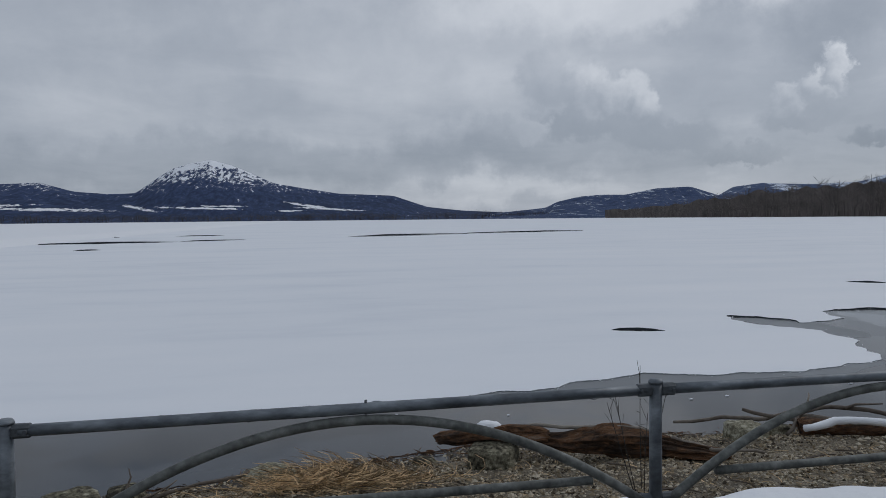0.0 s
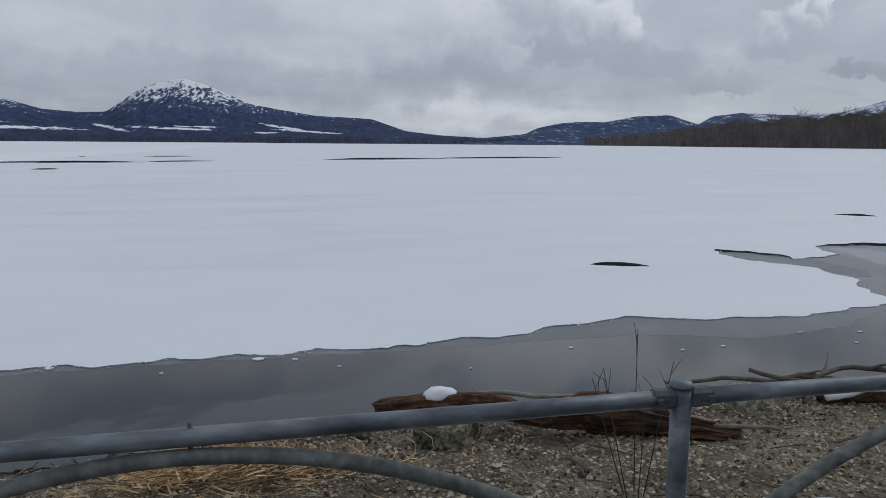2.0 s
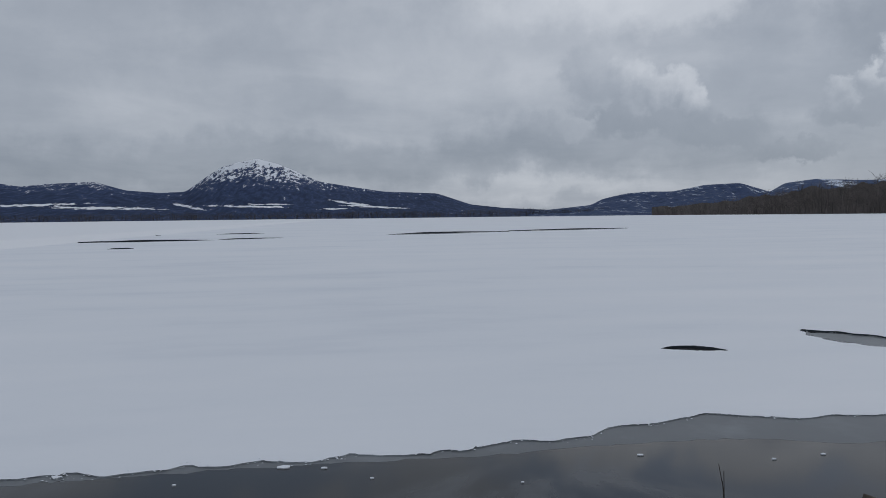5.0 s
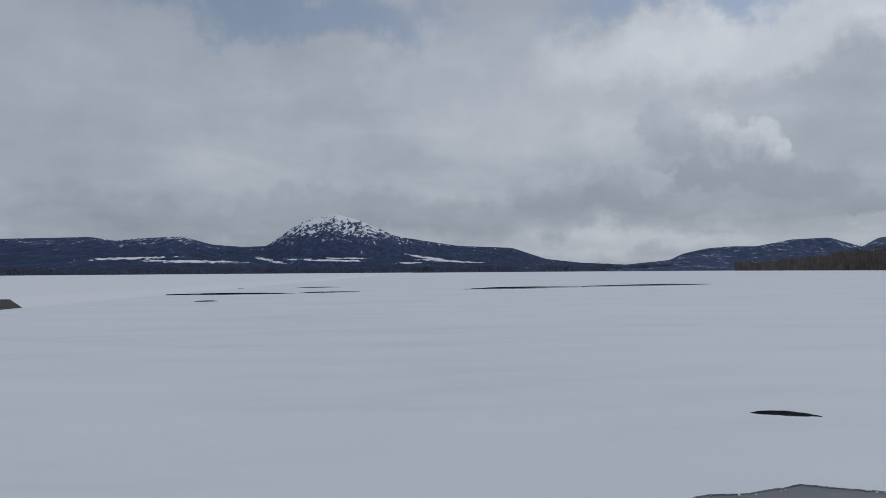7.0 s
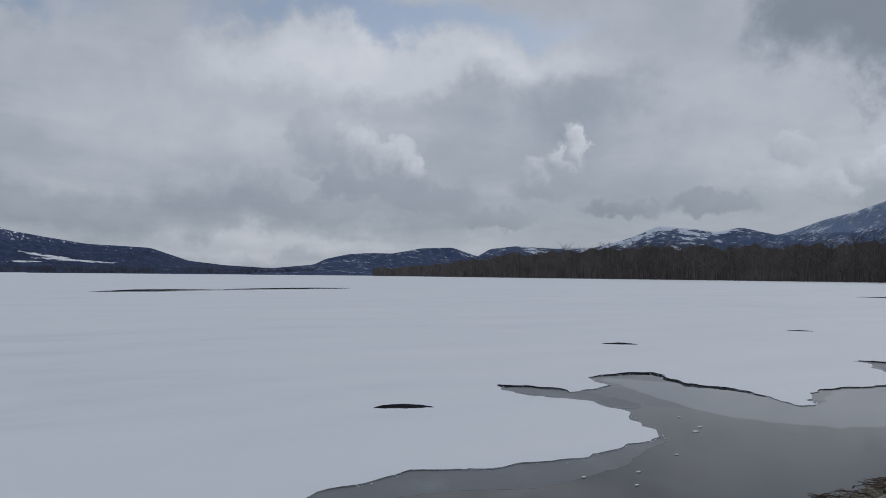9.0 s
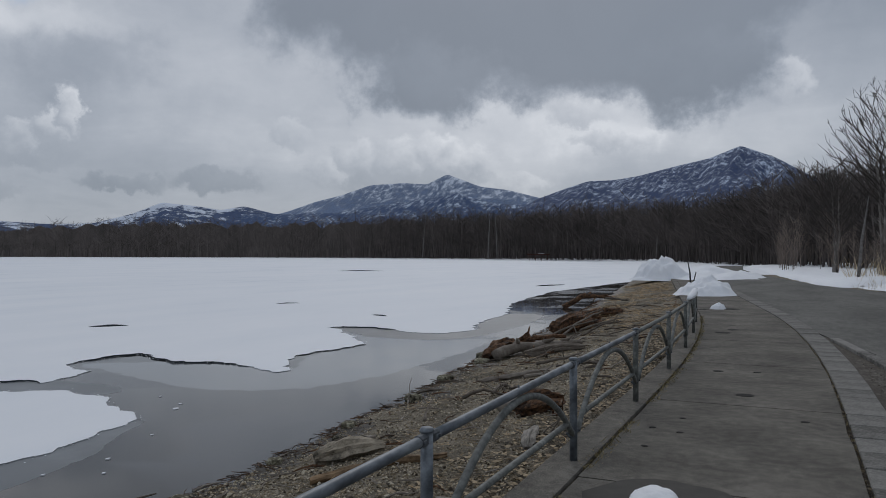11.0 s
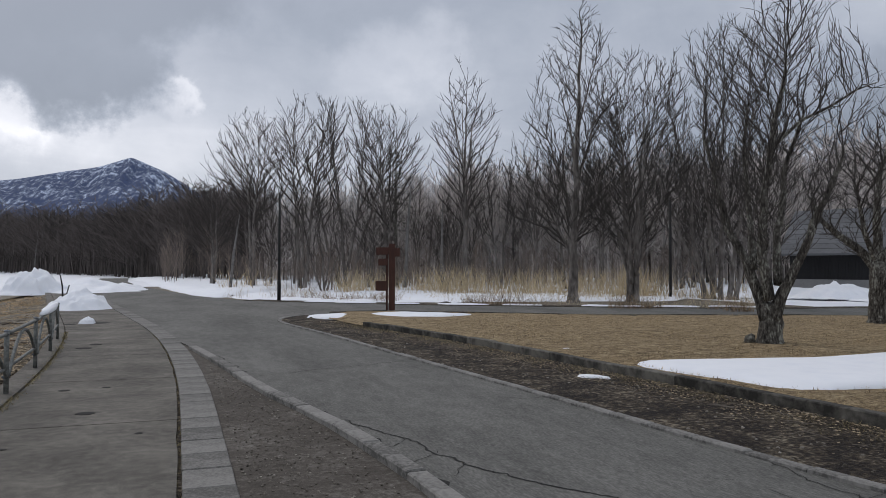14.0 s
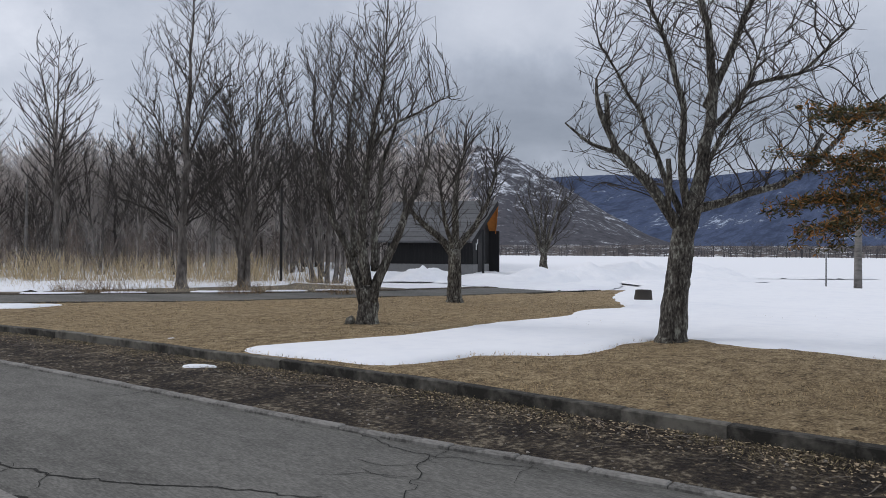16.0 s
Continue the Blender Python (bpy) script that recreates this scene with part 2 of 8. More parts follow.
M["darkkerb"] = mat("mossy_kerb", span((0.080, 0.075, 0.064), 0.3, 1.9, 0.38, 0.62), 9, rough=0.95, bump=0.6, bscale=35, dist=0.012, rand=0.2)
M["gravel"] = mat("gravel", [(0.38, (0.045, 0.038, 0.027)), (0.5, (0.15, 0.127, 0.092)), (0.60, (0.36, 0.315, 0.24))], 60, detail=6, rough=0.9, bump=1.0, bscale=70, dist=0.02, second=1.5)
M["wetgravel"] = mat("wet_gravel", [(0.38, (0.016, 0.013, 0.010)), (0.5, (0.045, 0.037, 0.028)), (0.62, (0.11, 0.095, 0.075))], 50, detail=6, rough=0.55, bump=1.0, bscale=70, dist=0.02, second=1.5)
M["pebble"] = mat("pebble", [(0.05, (0.040, 0.030, 0.020)), (0.38, (0.215, 0.170, 0.108)), (0.66, (0.38, 0.315, 0.215)), (0.95, (0.58, 0.52, 0.41))], 30, rough=0.85, bump=0.2, island=1.0)
M["grit"] = mat("grit_stones", [(0.10, (0.045, 0.038, 0.030)), (0.45, (0.12, 0.105, 0.085)), (0.75, (0.24, 0.215, 0.18)), (0.95, (0.42, 0.39, 0.34))], 30, rough=0.9, bump=0.2, island=0.7)
M["steel"] = mat("galvanised_steel", [(0.40, (0.055, 0.065, 0.075)), (0.5, (0.125, 0.143, 0.163)), (0.60, (0.24, 0.27, 0.295))], 14, rough=0.5, bump=0.2, bscale=60, dist=0.002, metal=0.25, spec=0.5, second=3, stretch=(1, 0.4, 1))
M["oldsteel"] = mat("weathered_steel", [(0.36, (0.07, 0.075, 0.07)), (0.5, (0.145, 0.152, 0.142)), (0.64, (0.26, 0.27, 0.255))], 14, rough=0.65, bump=0.2, bscale=60, dist=0.002, metal=0.15, second=30)
M["clamp"] = mat("clamp_iron", span((0.09, 0.10, 0.11), 0.6, 1.5), 20, rough=0.6, metal=0.3)
M["bark"] = mat("bark", [(0.40, (0.014, 0.012, 0.010)), (0.47, (0.064, 0.056, 0.048)), (0.53, (0.135, 0.126, 0.108)), (0.58, (0.31, 0.31, 0.265))], 26, detail=8, rough=0.95, bump=1.0, bscale=30, dist=0.06, stretch=(1, 1, 0.4), second=3.0)
M["greybark"] = mat("grey_bark", [(0.38, (0.05, 0.043, 0.038)), (0.5, (0.14, 0.125, 0.113)), (0.62, (0.27, 0.25, 0.23))], 6, rough=0.95, bump=0.5, bscale=20, stretch=(1, 1, 0.4))
M["twig"] = mat("twig_bark", span((0.048, 0.042, 0.037), 0.6, 1.4), 3, rough=0.9, bump=0.1)
M["paletwig"] = mat("grey_twig_bark", span((0.050, 0.043, 0.038), 0.6, 1.35), 2, rough=0.9, bump=0.1)
M["birch"] = mat("pale_bark", [(0.36, (0.05, 0.046, 0.043)), (0.48, (0.15, 0.142, 0.134)), (0.7, (0.25, 0.24, 0.225))], 3, rough=0.85, bump=0.5, bscale=12, stretch=(1, 1, 3))
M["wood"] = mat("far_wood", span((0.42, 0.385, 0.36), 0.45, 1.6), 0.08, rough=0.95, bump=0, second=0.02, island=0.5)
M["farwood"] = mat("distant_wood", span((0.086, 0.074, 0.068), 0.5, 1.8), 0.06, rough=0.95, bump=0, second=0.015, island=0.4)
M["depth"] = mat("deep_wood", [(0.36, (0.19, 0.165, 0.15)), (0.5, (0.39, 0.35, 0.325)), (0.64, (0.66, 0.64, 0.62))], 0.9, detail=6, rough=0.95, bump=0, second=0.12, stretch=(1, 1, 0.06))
M["sapling"] = mat("sapling_bark", span((0.19, 0.155, 0.132), 0.5, 1.5), 0.4, rough=0.9, bump=0, island=0.4)
M["reed"] = mat("dry_reed", span((0.52, 0.42, 0.27), 0.6, 1.3), 1.2, rough=0.9, bump=0, island=0.4)
M["straw"] = mat("dry_straw", span((0.47, 0.335, 0.19), 0.3, 1.6), 4, rough=0.9, bump=0, island=0.8)
M["grassblade"] = mat("dead_grass_blade", span((0.37, 0.275, 0.155), 0.3, 1.7), 1.2, rough=0.95, bump=0, island=0.8)
M["leaf"] = mat("dead_leaf", span((0.175, 0.137, 0.090), 0.2, 2.2), 6, rough=0.9, bump=0, island=0.7)
M["drift"] = mat("driftwood", [(0.3, (0.075, 0.06, 0.048)), (0.5, (0.17, 0.145, 0.12)), (0.7, (0.33, 0.30, 0.26))], 9, rough=0.9, bump=0.9, bscale=22, dist=0.015, stretch=(1, 1, 1), rand=0.25)
M["rotlog"] = mat("rotten_log", [(0.36, (0.016, 0.012, 0.010)), (0.47, (0.075, 0.046, 0.030)), (0.56, (0.21, 0.108, 0.055)), (0.66, (0.30, 0.25, 0.20))], 9, detail=9, rough=0.9, bump=1.0, bscale=18, dist=0.05, stretch=(3.0, 0.5, 3.0), second=2.2)
M["rock"] = mat("mossy_rock", [(0.40, (0.028, 0.025, 0.018)), (0.48, (0.13, 0.118, 0.082)), (0.55, (0.26, 0.242, 0.170)), (0.61, (0.46, 0.44, 0.34))], 30, rough=0.95, bump=1.0, bscale=40, dist=0.03, rand=0.12, second=6)
M["blackwood"] = mat("black_stained_boards", span((0.018, 0.018, 0.019), 0.6, 1.6), 4, rough=0.75, bump=0.3, stretch=(6, 6, 0.4))
M["rooftile"] = mat("dark_metal_roof", span((0.115, 0.118, 0.124), 0.7, 1.25), 5, rough=0.5, bump=0.1, rand=0.2)
M["orange"] = mat("orange_boards", span((0.50, 0.19, 0.045), 0.75, 1.15), 6, rough=0.7, bump=0.2)
M["base"] = mat("grey_plinth", span((0.22, 0.22, 0.22), 0.8, 1.15), 6, rough=0.9)
M["brown"] = mat("brown_stained_timber", span((0.062, 0.027, 0.020), 0.6, 1.5), 5, rough=0.8, bump=0.3, stretch=(4, 4, 0.5))
M["black"] = mat("black_iron", span((0.018, 0.017, 0.017), 0.7, 1.5), 6, rough=0.6)
M["white"] = mat("white_paint", span((0.7, 0.7, 0.7), 0.9, 1.05), 6, rough=0.6)
M["needle"] = mat("rusty_needles", [(0.25, (0.045, 0.052, 0.026)), (0.5, (0.085, 0.075, 0.032)), (0.75, (0.28, 0.125, 0.035))], 1.6, rough=0.85, bump=0, island=0.6, second=0.9)
M["conifer"] = mat("dark_needles", span((0.075, 0.080, 0.062), 0.6, 1.4), 2, rough=0.9, bump=0, island=0.4)
M["shorewood"] = mat("far_shore_trees", span((0.060, 0.058, 0.064), 0.7, 1.4), 0.05, rough=0.95, bump=0, second=0.012, island=0.2)
M["farbank"] = mat("far_bank_scrub", [(0.36, (0.05, 0.042, 0.04)), (0.53, (0.095, 0.08, 0.072)), (0.58, (0.55, 0.57, 0.60)), (0.66, (0.8, 0.82, 0.85))], 0.09, detail=8, rough=0.95, bump=0, second=0.02, stretch=(1, 1, 2.5))
M["farground"] = mat("far_ground", [(0.28, (0.16, 0.13, 0.09)), (0.34, (0.6, 0.61, 0.62)), (0.40, (0.83, 0.85, 0.88))], 0.02, rough=0.9, bump=0.2)


def water_material():
    m = bpy.data.materials.new("lake_water")
    m.use_nodes = True
    t = m.node_tree
    p = t.nodes["Principled BSDF"]
    tc = t.nodes.new("ShaderNodeTexCoord").outputs["Object"]
    n1 = nd(t, "ShaderNodeTexNoise", Scale=0.35, Detail=5.0, Roughness=0.55, Distortion=0.6)
    n2 = nd(t, "ShaderNodeTexNoise", Scale=6.0, Detail=4.0)
    t.links.new(tc, n1.inputs["Vector"])
    t.links.new(tc, n2.inputs["Vector"])
    skin = ramp(t, n1.outputs[0], [(0.50, (0, 0, 0)), (0.56, (1, 1, 1))])
    c = mixc(t, skin, (0.030, 0.029, 0.027), (0.060, 0.063, 0.067))
    t.links.new(c, p.inputs["Base Color"])
    f = mth(t, "ADD", mth(t, "MULTIPLY", skin, 0.12), 0.05)
    t.links.new(f, p.inputs["Roughness"])
    p.inputs["IOR"].default_value = 1.33
    b = nd(t, "ShaderNodeBump", Strength=0.05, Distance=0.004)
    t.links.new(n2.outputs[0], b.inputs["Height"])
    t.links.new(b.outputs[0], p.inputs["Normal"])
    return m


M["water"] = water_material()
M["iceside"] = mat("wet_ice_side", span((0.035, 0.042, 0.05), 0.6, 1.6), 3, rough=0.5, bump=0.2)
M["wetedge"] = mat("wet_ice_edge", span((0.36, 0.385, 0.41), 0.5, 1.5, 0.42, 0.58), 9, rough=0.5, bump=0.3, bscale=20)
M["thinice"] = mat("thin_grey_ice", [(0.38, (0.075, 0.082, 0.088)), (0.5, (0.105, 0.115, 0.124)), (0.62, (0.19, 0.205, 0.22))], 1.2, rough=0.35, bump=0.05, bscale=5, dist=0.004, spec=0.5)


def hill_material(name, dark, snowy, lo, hi, scale, fields=(), lift=0.16, bias=0.0, sharp=0.20, grain=(0.5, 0.5, 1.0)):
    """Bare woods on a slope, with snow showing between the trees, more of it higher up. Far ranges pass tints with blue
    haze mixed in.
    """
    m = bpy.data.materials.new(name)
    m.use_nodes = True
    t = m.node_tree
    p = t.nodes["Principled BSDF"]
    tc = t.nodes.new("ShaderNodeTexCoord").outputs["Object"]
    s = t.nodes.new("ShaderNodeSeparateXYZ")
    t.links.new(tc, s.inputs[0])
    n1 = nd(t, "ShaderNodeTexNoise", Scale=scale, Detail=9.0, Roughness=0.68)
    n2 = nd(t, "ShaderNodeTexNoise", Scale=scale * 0.14, Detail=5.0, Roughness=0.55)
    n3 = nd(t, "ShaderNodeTexNoise", Scale=scale * 5, Detail=4.0, Roughness=0.7)
    mp = t.nodes.new("ShaderNodeMapping")
    mp.inputs["Scale"].default_value = grain
    t.links.new(tc, mp.inputs[0])
    for n in (n1, n3):
        t.links.new(mp.outputs[0], n.inputs["Vector"])
    t.links.new(tc, n2.inputs["Vector"])
    h = mth(t, "DIVIDE", mth(t, "SUBTRACT", s.outputs[2], lo), hi - lo)
    f = mth(t, "ADD", mth(t, "MULTIPLY", n1.outputs[0], 0.95), mth(t, "MULTIPLY", n2.outputs[0], 0.4))
    f = mth(t, "ADD", f, mth(t, "MULTIPLY", n3.outputs[0], 0.25))
    f = mth(t, "ADD", f, mth(t, "MULTIPLY", mth(t, "ADD", h, 0.0, clamp=True), lift))
    f = mth(t, "ADD", mth(t, "MULTIPLY", mth(t, "SUBTRACT", f, 0.80), 1.55), 0.70 + bias)
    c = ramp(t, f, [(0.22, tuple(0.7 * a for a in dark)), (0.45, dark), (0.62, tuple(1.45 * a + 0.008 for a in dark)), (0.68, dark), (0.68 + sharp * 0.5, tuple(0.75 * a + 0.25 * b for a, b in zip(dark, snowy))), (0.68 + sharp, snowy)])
    if fields:
        # open fields under snow low on the slope: long ragged patches, by bearing and height as seen from the walk
        fa = mth(t, "MULTIPLY", mth(t, "ARCTAN2", mth(t, "MULTIPLY", s.outputs[0], -1.0), s.outputs[1]), 57.2958)
        run = mth(t, "SQRT", mth(t, "ADD", mth(t, "MULTIPLY", s.outputs[0], s.outputs[0]), mth(t, "MULTIPLY", s.outputs[1], s.outputs[1])))
        fe = mth(t, "MULTIPLY", mth(t, "DIVIDE", s.outputs[2], run), 57.2958)
        n4 = nd(t, "ShaderNodeTexNoise", Scale=scale * 0.5, Detail=6.0, Roughness=0.6)
        t.links.new(tc, n4.inputs["Vector"])
        wv = mth(t, "MULTIPLY", mth(t, "SUBTRACT", n4.outputs[0], 0.5), 8.0)
        for a0, e0, ra, re_, tilt in fields:
            da = mth(t, "SUBTRACT", fa, a0)
            de = mth(t, "DIVIDE", mth(t, "SUBTRACT", mth(t, "SUBTRACT", fe, e0), mth(t, "MULTIPLY", da, tilt)), re_)
            da = mth(t, "DIVIDE", da, ra)
            q = mth(t, "ADD", mth(t, "ADD", mth(t, "MULTIPLY", da, da), mth(t, "MULTIPLY", de, de)), wv)
            c = mixc(t, mth(t, "MULTIPLY", mth(t, "SUBTRACT", 1.0, q), 6.0, clamp=True), c, (0.82, 0.84, 0.87))
    t.links.new(c, p.inputs["Base Color"])
    p.inputs["Roughness"].default_value = 0.95
    p.inputs["Specular IOR Level"].default_value = 0.1
    return m


# ---- mesh helpers ----
def obj(name, verts, faces, material, parent=None, label="", smooth=False):
    me = bpy.data.meshes.new(name)
    me.from_pydata(verts if isinstance(verts, list) else verts.tolist(), [], faces if isinstance(faces, list) else faces.tolist())
    me.materials.append(material)
    if smooth:
        me.polygons.foreach_set("use_smooth", [True] * len(me.polygons))
    me.update()
    ob = new(name, me)
    if parent:
        ob.parent = parent
    if label:
        ob["label"] = label
    return ob


def part(name, bm, material, parent=None, label=""):
    me = bpy.data.meshes.new(name)
    bm.to_mesh(me)
    bm.free()
    me.materials.append(material)
    ob = new(name, me)
    if parent:
        ob.parent = parent
    if label:
        ob["label"] = label
    return ob


def box(bm, size, at=(0, 0, 0), turn=None, chamfer=0.0):
    r = bmesh.ops.create_cube(bm, size=1.0)
    mt = Matrix.Translation(at) @ (turn or Matrix()) @ Matrix.Diagonal((*size, 1))
    bmesh.ops.transform(bm, matrix=mt, verts=r["verts"])
    if chamfer:
        es = list({e for v in r["verts"] for e in v.link_edges})
        bmesh.ops.bevel(bm, geom=es, offset=chamfer, segments=1, affect="EDGES")
    return bm


def tube_arrays(pts, radii, sides, cap=True, ridge=0.0, rng=None):
    """Verts and faces of a tapering tube along points."""
    pts = np.asarray(pts, float)
    n = len(pts)
    tan = np.gradient(pts, axis=0)
    tan /= np.linalg.norm(tan, axis=1, keepdims=True) + 1e-9
    ref = np.array([0.31, 0.17, 0.93]) if abs(tan[0, 2]) < 0.8 else np.array([0.93, 0.21, 0.30])
    u = np.cross(tan, ref)
    u /= np.linalg.norm(u, axis=1, keepdims=True) + 1e-9
    v = np.cross(tan, u)
    an = np.arange(sides) * 2 * np.pi / sides
    r = np.asarray(radii, float)[:, None] * np.ones(sides)
    if ridge and rng is not None:
        r = r * (1 + ridge * rng.normal(0, 1, (n, sides))) * (1 + ridge * np.sin(an * 3 + rng.uniform(0, 6)))
    vs = pts[:, None] + r[..., None] * (np.cos(an)[None, :, None] * u[:, None] + np.sin(an)[None, :, None] * v[:, None])
    i = np.arange(n - 1)[:, None] * sides
    j = np.arange(sides)[None]
    k = (j + 1) % sides
    f = np.stack([i + j, i + k, i + sides + k, i + sides + j], -1).reshape(-1, 4)
    return vs.reshape(-1, 3), f


def tubes(name, lines, material, parent=None, label="", smooth=True, ridge=0.0, rng=None):
    """One mesh of many tubes: (points, radii, sides)."""
    V, F, caps, off = [], [], [], 0
    for pts, rad, sides in lines:
        v, f = tube_arrays(pts, rad, sides, ridge=ridge, rng=rng)
        V.append(v)
        F.append(f + off)
        if sides > 3:
            caps.append(list(range(off, off + sides))[::-1])
            caps.append(list(range(off + len(v) - sides, off + len(v))))
        off += len(v)
    return obj(name, np.concatenate(V), np.concatenate(F).tolist() + caps, material, parent, label, smooth)


def scatter(name, shapes, places, turns, sizes, picks, material, parent=None, label=""):
    """One mesh of many small shapes; a shape is (verts, faces of one count)."""
    V, F, off = [], [], 0
    for k, (sv, sf) in enumerate(shapes):
        sel = np.nonzero(picks == k)[0]
        if not len(sel):
            continue
        c, s = np.cos(turns[sel]), np.sin(turns[sel])
        rot = np.zeros((len(sel), 3, 3))
        rot[:, 0, 0], rot[:, 0, 1], rot[:, 1, 0], rot[:, 1, 1], rot[:, 2, 2] = c, -s, s, c, 1
        sc = sizes[sel]
        if sc.ndim == 1:
            sc = np.stack([sc] * 3, 1)
        vv = np.einsum("nij,nvj->nvi", rot, sv[None] * sc[:, None]) + places[sel][:, None]
        ff = sf[None] + (np.arange(len(sel)) * len(sv))[:, None, None] + off
        V.append(vv.reshape(-1, 3))
        F += ff.reshape(-1, sf.shape[1]).tolist()
        off += len(sel) * len(sv)
    return obj(name, np.concatenate(V), F, material, parent, label)


def refine(poly, step, amp, rng, closed=True):
    """A rounded outline through a few corners, with ragged noise on it."""
    p = np.asarray(poly, float)
    n = len(p)
    out = []
    for i in range(n if closed else n - 1):
        a, b, c, d = (p[(i - 1) % n], p[i], p[(i + 1) % n], p[(i + 2) % n]) if closed else (p[max(i - 1, 0)], p[i], p[i + 1], p[min(i + 2, n - 1)])
        L = np.linalg.norm(c - b)
        k = max(1, min(40, int(L / step)))
        for t in np.arange(k) / k:
            q = 0.5 * (2 * b + (c - a) * t + (2 * a - 5 * b + 4 * c - d) * t * t + (3 * b - a - 3 * c + d) * t**3)
            if L > 40 * step:
                q = b + (c - b) * t
            out.append(q + rng.normal(0, amp, 2) * (0.2 if t == 0 else 1))
    if not closed:
        out.append(p[-1])
    return np.array(out)


def smoothed(rng, n, amp, passes=2):
    v = rng.normal(0, amp, n)
    for _ in range(passes):
        v = (v + np.roll(v, 1) + np.roll(v, -1)) / 3
    return v * (1.7**passes)


def inside(P, poly):
    x, y = P[:, 0], P[:, 1]
    r = np.zeros(len(P), bool)
    for (x1, y1), (x2, y2) in zip(poly, np.roll(poly, -1, 0)):
        c = ((y1 > y) != (y2 > y)) & (x < (x2 - x1) * (y - y1) / (y2 - y1 + 1e-12) + x1)
        r ^= c
    return r


def edge_distance(P, poly):
    d = np.full(len(P), 1e9)
    for a, b in zip(poly, np.roll(poly, -1, 0)):
        ab = b - a
        t = np.clip(((P - a) @ ab) / (ab @ ab + 1e-12), 0, 1)
        d = np.minimum(d, np.linalg.norm(P - a - t[:, None] * ab, axis=1))
    return d


def fbm(P, scale, octaves=4, seed=0.0):
    return np.array([noise.fractal((x * scale + seed, y * scale - seed, seed), 1.0, 2.0, octaves, noise_basis="PERLIN_ORIGINAL") for x, y in P])


def patch(name, poly, step, thick, z0, material, edge=0.3, lump=0.0, lscale=0.6, seed=1.0, grow=None):
    """A sheet with a rounded rim that follows an outline, with lumps on top."""
    poly = np.asarray(poly, float)
    lo, hi = poly.min(0) - step, poly.max(0) + step
    nx, ny = int((hi[0] - lo[0]) / step) + 2, int((hi[1] - lo[1]) / step) + 2
    gx, gy = lo[0] + np.arange(nx) * step, lo[1] + np.arange(ny) * step
    P = np.stack(np.meshgrid(gx, gy, indexing="ij"), -1).reshape(-1, 2)
    ins, d = inside(P, poly), edge_distance(P, poly)
    keep = ins | (d < step * 1.2)
    # rim points are drawn onto the outline
    Q = P.copy()
    near = keep & ~ins
    for a, b in zip(poly, np.roll(poly, -1, 0)):
        ab = b - a
        t = np.clip(((P[near] - a) @ ab) / (ab @ ab + 1e-12), 0, 1)
        q = a + t[:, None] * ab
        closer = np.linalg.norm(P[near] - q, axis=1) <= d[near] + 1e-9
        idx = np.nonzero(near)[0][closer]
        Q[idx] = q[closer]
    dd = np.where(ins, d, 0)
    rise = np.clip(dd / edge, 0, 1)
    z = thick * np.sqrt(rise * (2 - rise))
    if lump:
        z = z + rise * lump * fbm(Q, lscale, 4, seed)
    if grow is not None:
        z = z + rise * grow(Q)
    z = np.where(ins, np.maximum(z, 0.004), -0.03) + (z0(Q) if callable(z0) else z0)
    ids = -np.ones(len(P), int)
    ids[keep] = np.arange(keep.sum())
    g = ids.reshape(nx, ny)
    a, b, c, e = g[:-1, :-1], g[1:, :-1], g[1:, 1:], g[:-1, 1:]
    okc = (a >= 0) & (b >= 0) & (c >= 0) & (e >= 0)
    F = np.stack([a[okc], b[okc], c[okc], e[okc]], 1)
    insg = ins.reshape(nx, ny)
    touch = (insg[:-1, :-1] | insg[1:, :-1] | insg[1:, 1:] | insg[:-1, 1:])[okc]
    return obj(name, np.column_stack([Q[keep], z[keep]]), F[touch], material, smooth=True)


def slab_poly(name, poly, z, thick, material, holes=(), side=None, rim=None):
    """A flat sheet with real thickness from an outline, with openings through it."""
    from mathutils.geometry import tessellate_polygon
    loops = [[Vector((x, y, 0)) for x, y in lp] for lp in (poly, *holes)]
    tri = tessellate_polygon(loops)
    flatv = [v for lp in loops for v in lp]
    n = len(flatv)
    rim = rim if rim is not None else [0.0] * n
    V = [(v.x, v.y, z + r) for v, r in zip(flatv, rim)] + [(v.x, v.y, z - thick) for v in flatv]
    F = []
    for a, b, c in tri:
        pa, pb, pc = flatv[a], flatv[b], flatv[c]
        F.append([a, b, c] if (pb - pa).cross(pc - pa).z > 0 else [a, c, b])
    off = 0
    for lp in loops:
        k = len(lp)
        for i in range(k):
            a, b = off + i, off + (i + 1) % k
            F.append([a, b, b + n, a + n])
        off += k
    ob = obj(name, V, F, material)
    if side:
        ob.data.materials.append(side)
        ob.data.polygons.foreach_set("material_index", [0] * len(tri) + [1] * (len(F) - len(tri)))
    return ob


# ---- the lie of the land ----
WATER = -0.65


def bend(y):
    """How far the shore walk has swung towards the lake at y."""
    y = np.asarray(y, float)
    q = np.clip(y - 3.2, 0, 14.0)
    return -0.0055 * q * q - 0.154 * np.clip(y - 17.2, 0, None) + 0.010 * np.clip(y - 48, 0, 60) ** 1.5


SHORE_Y = [-400, -60, -20, -9, -7, -5, 0, 4, 8.5, 13, 18, 34, 64, 110, 180, 250, 430, 760, 1150, 2300]
SHORE_X = [60, 3, -1.8, -2.8, -3.3, -3.6, -3.5, -3.8, -4.35, -4.8, -5.2, -7.3, -11.5, -20, -38, -62, -185, -600, -1100, -2450]


def shore_x(y):
    return np.interp(y, SHORE_Y, SHORE_X)


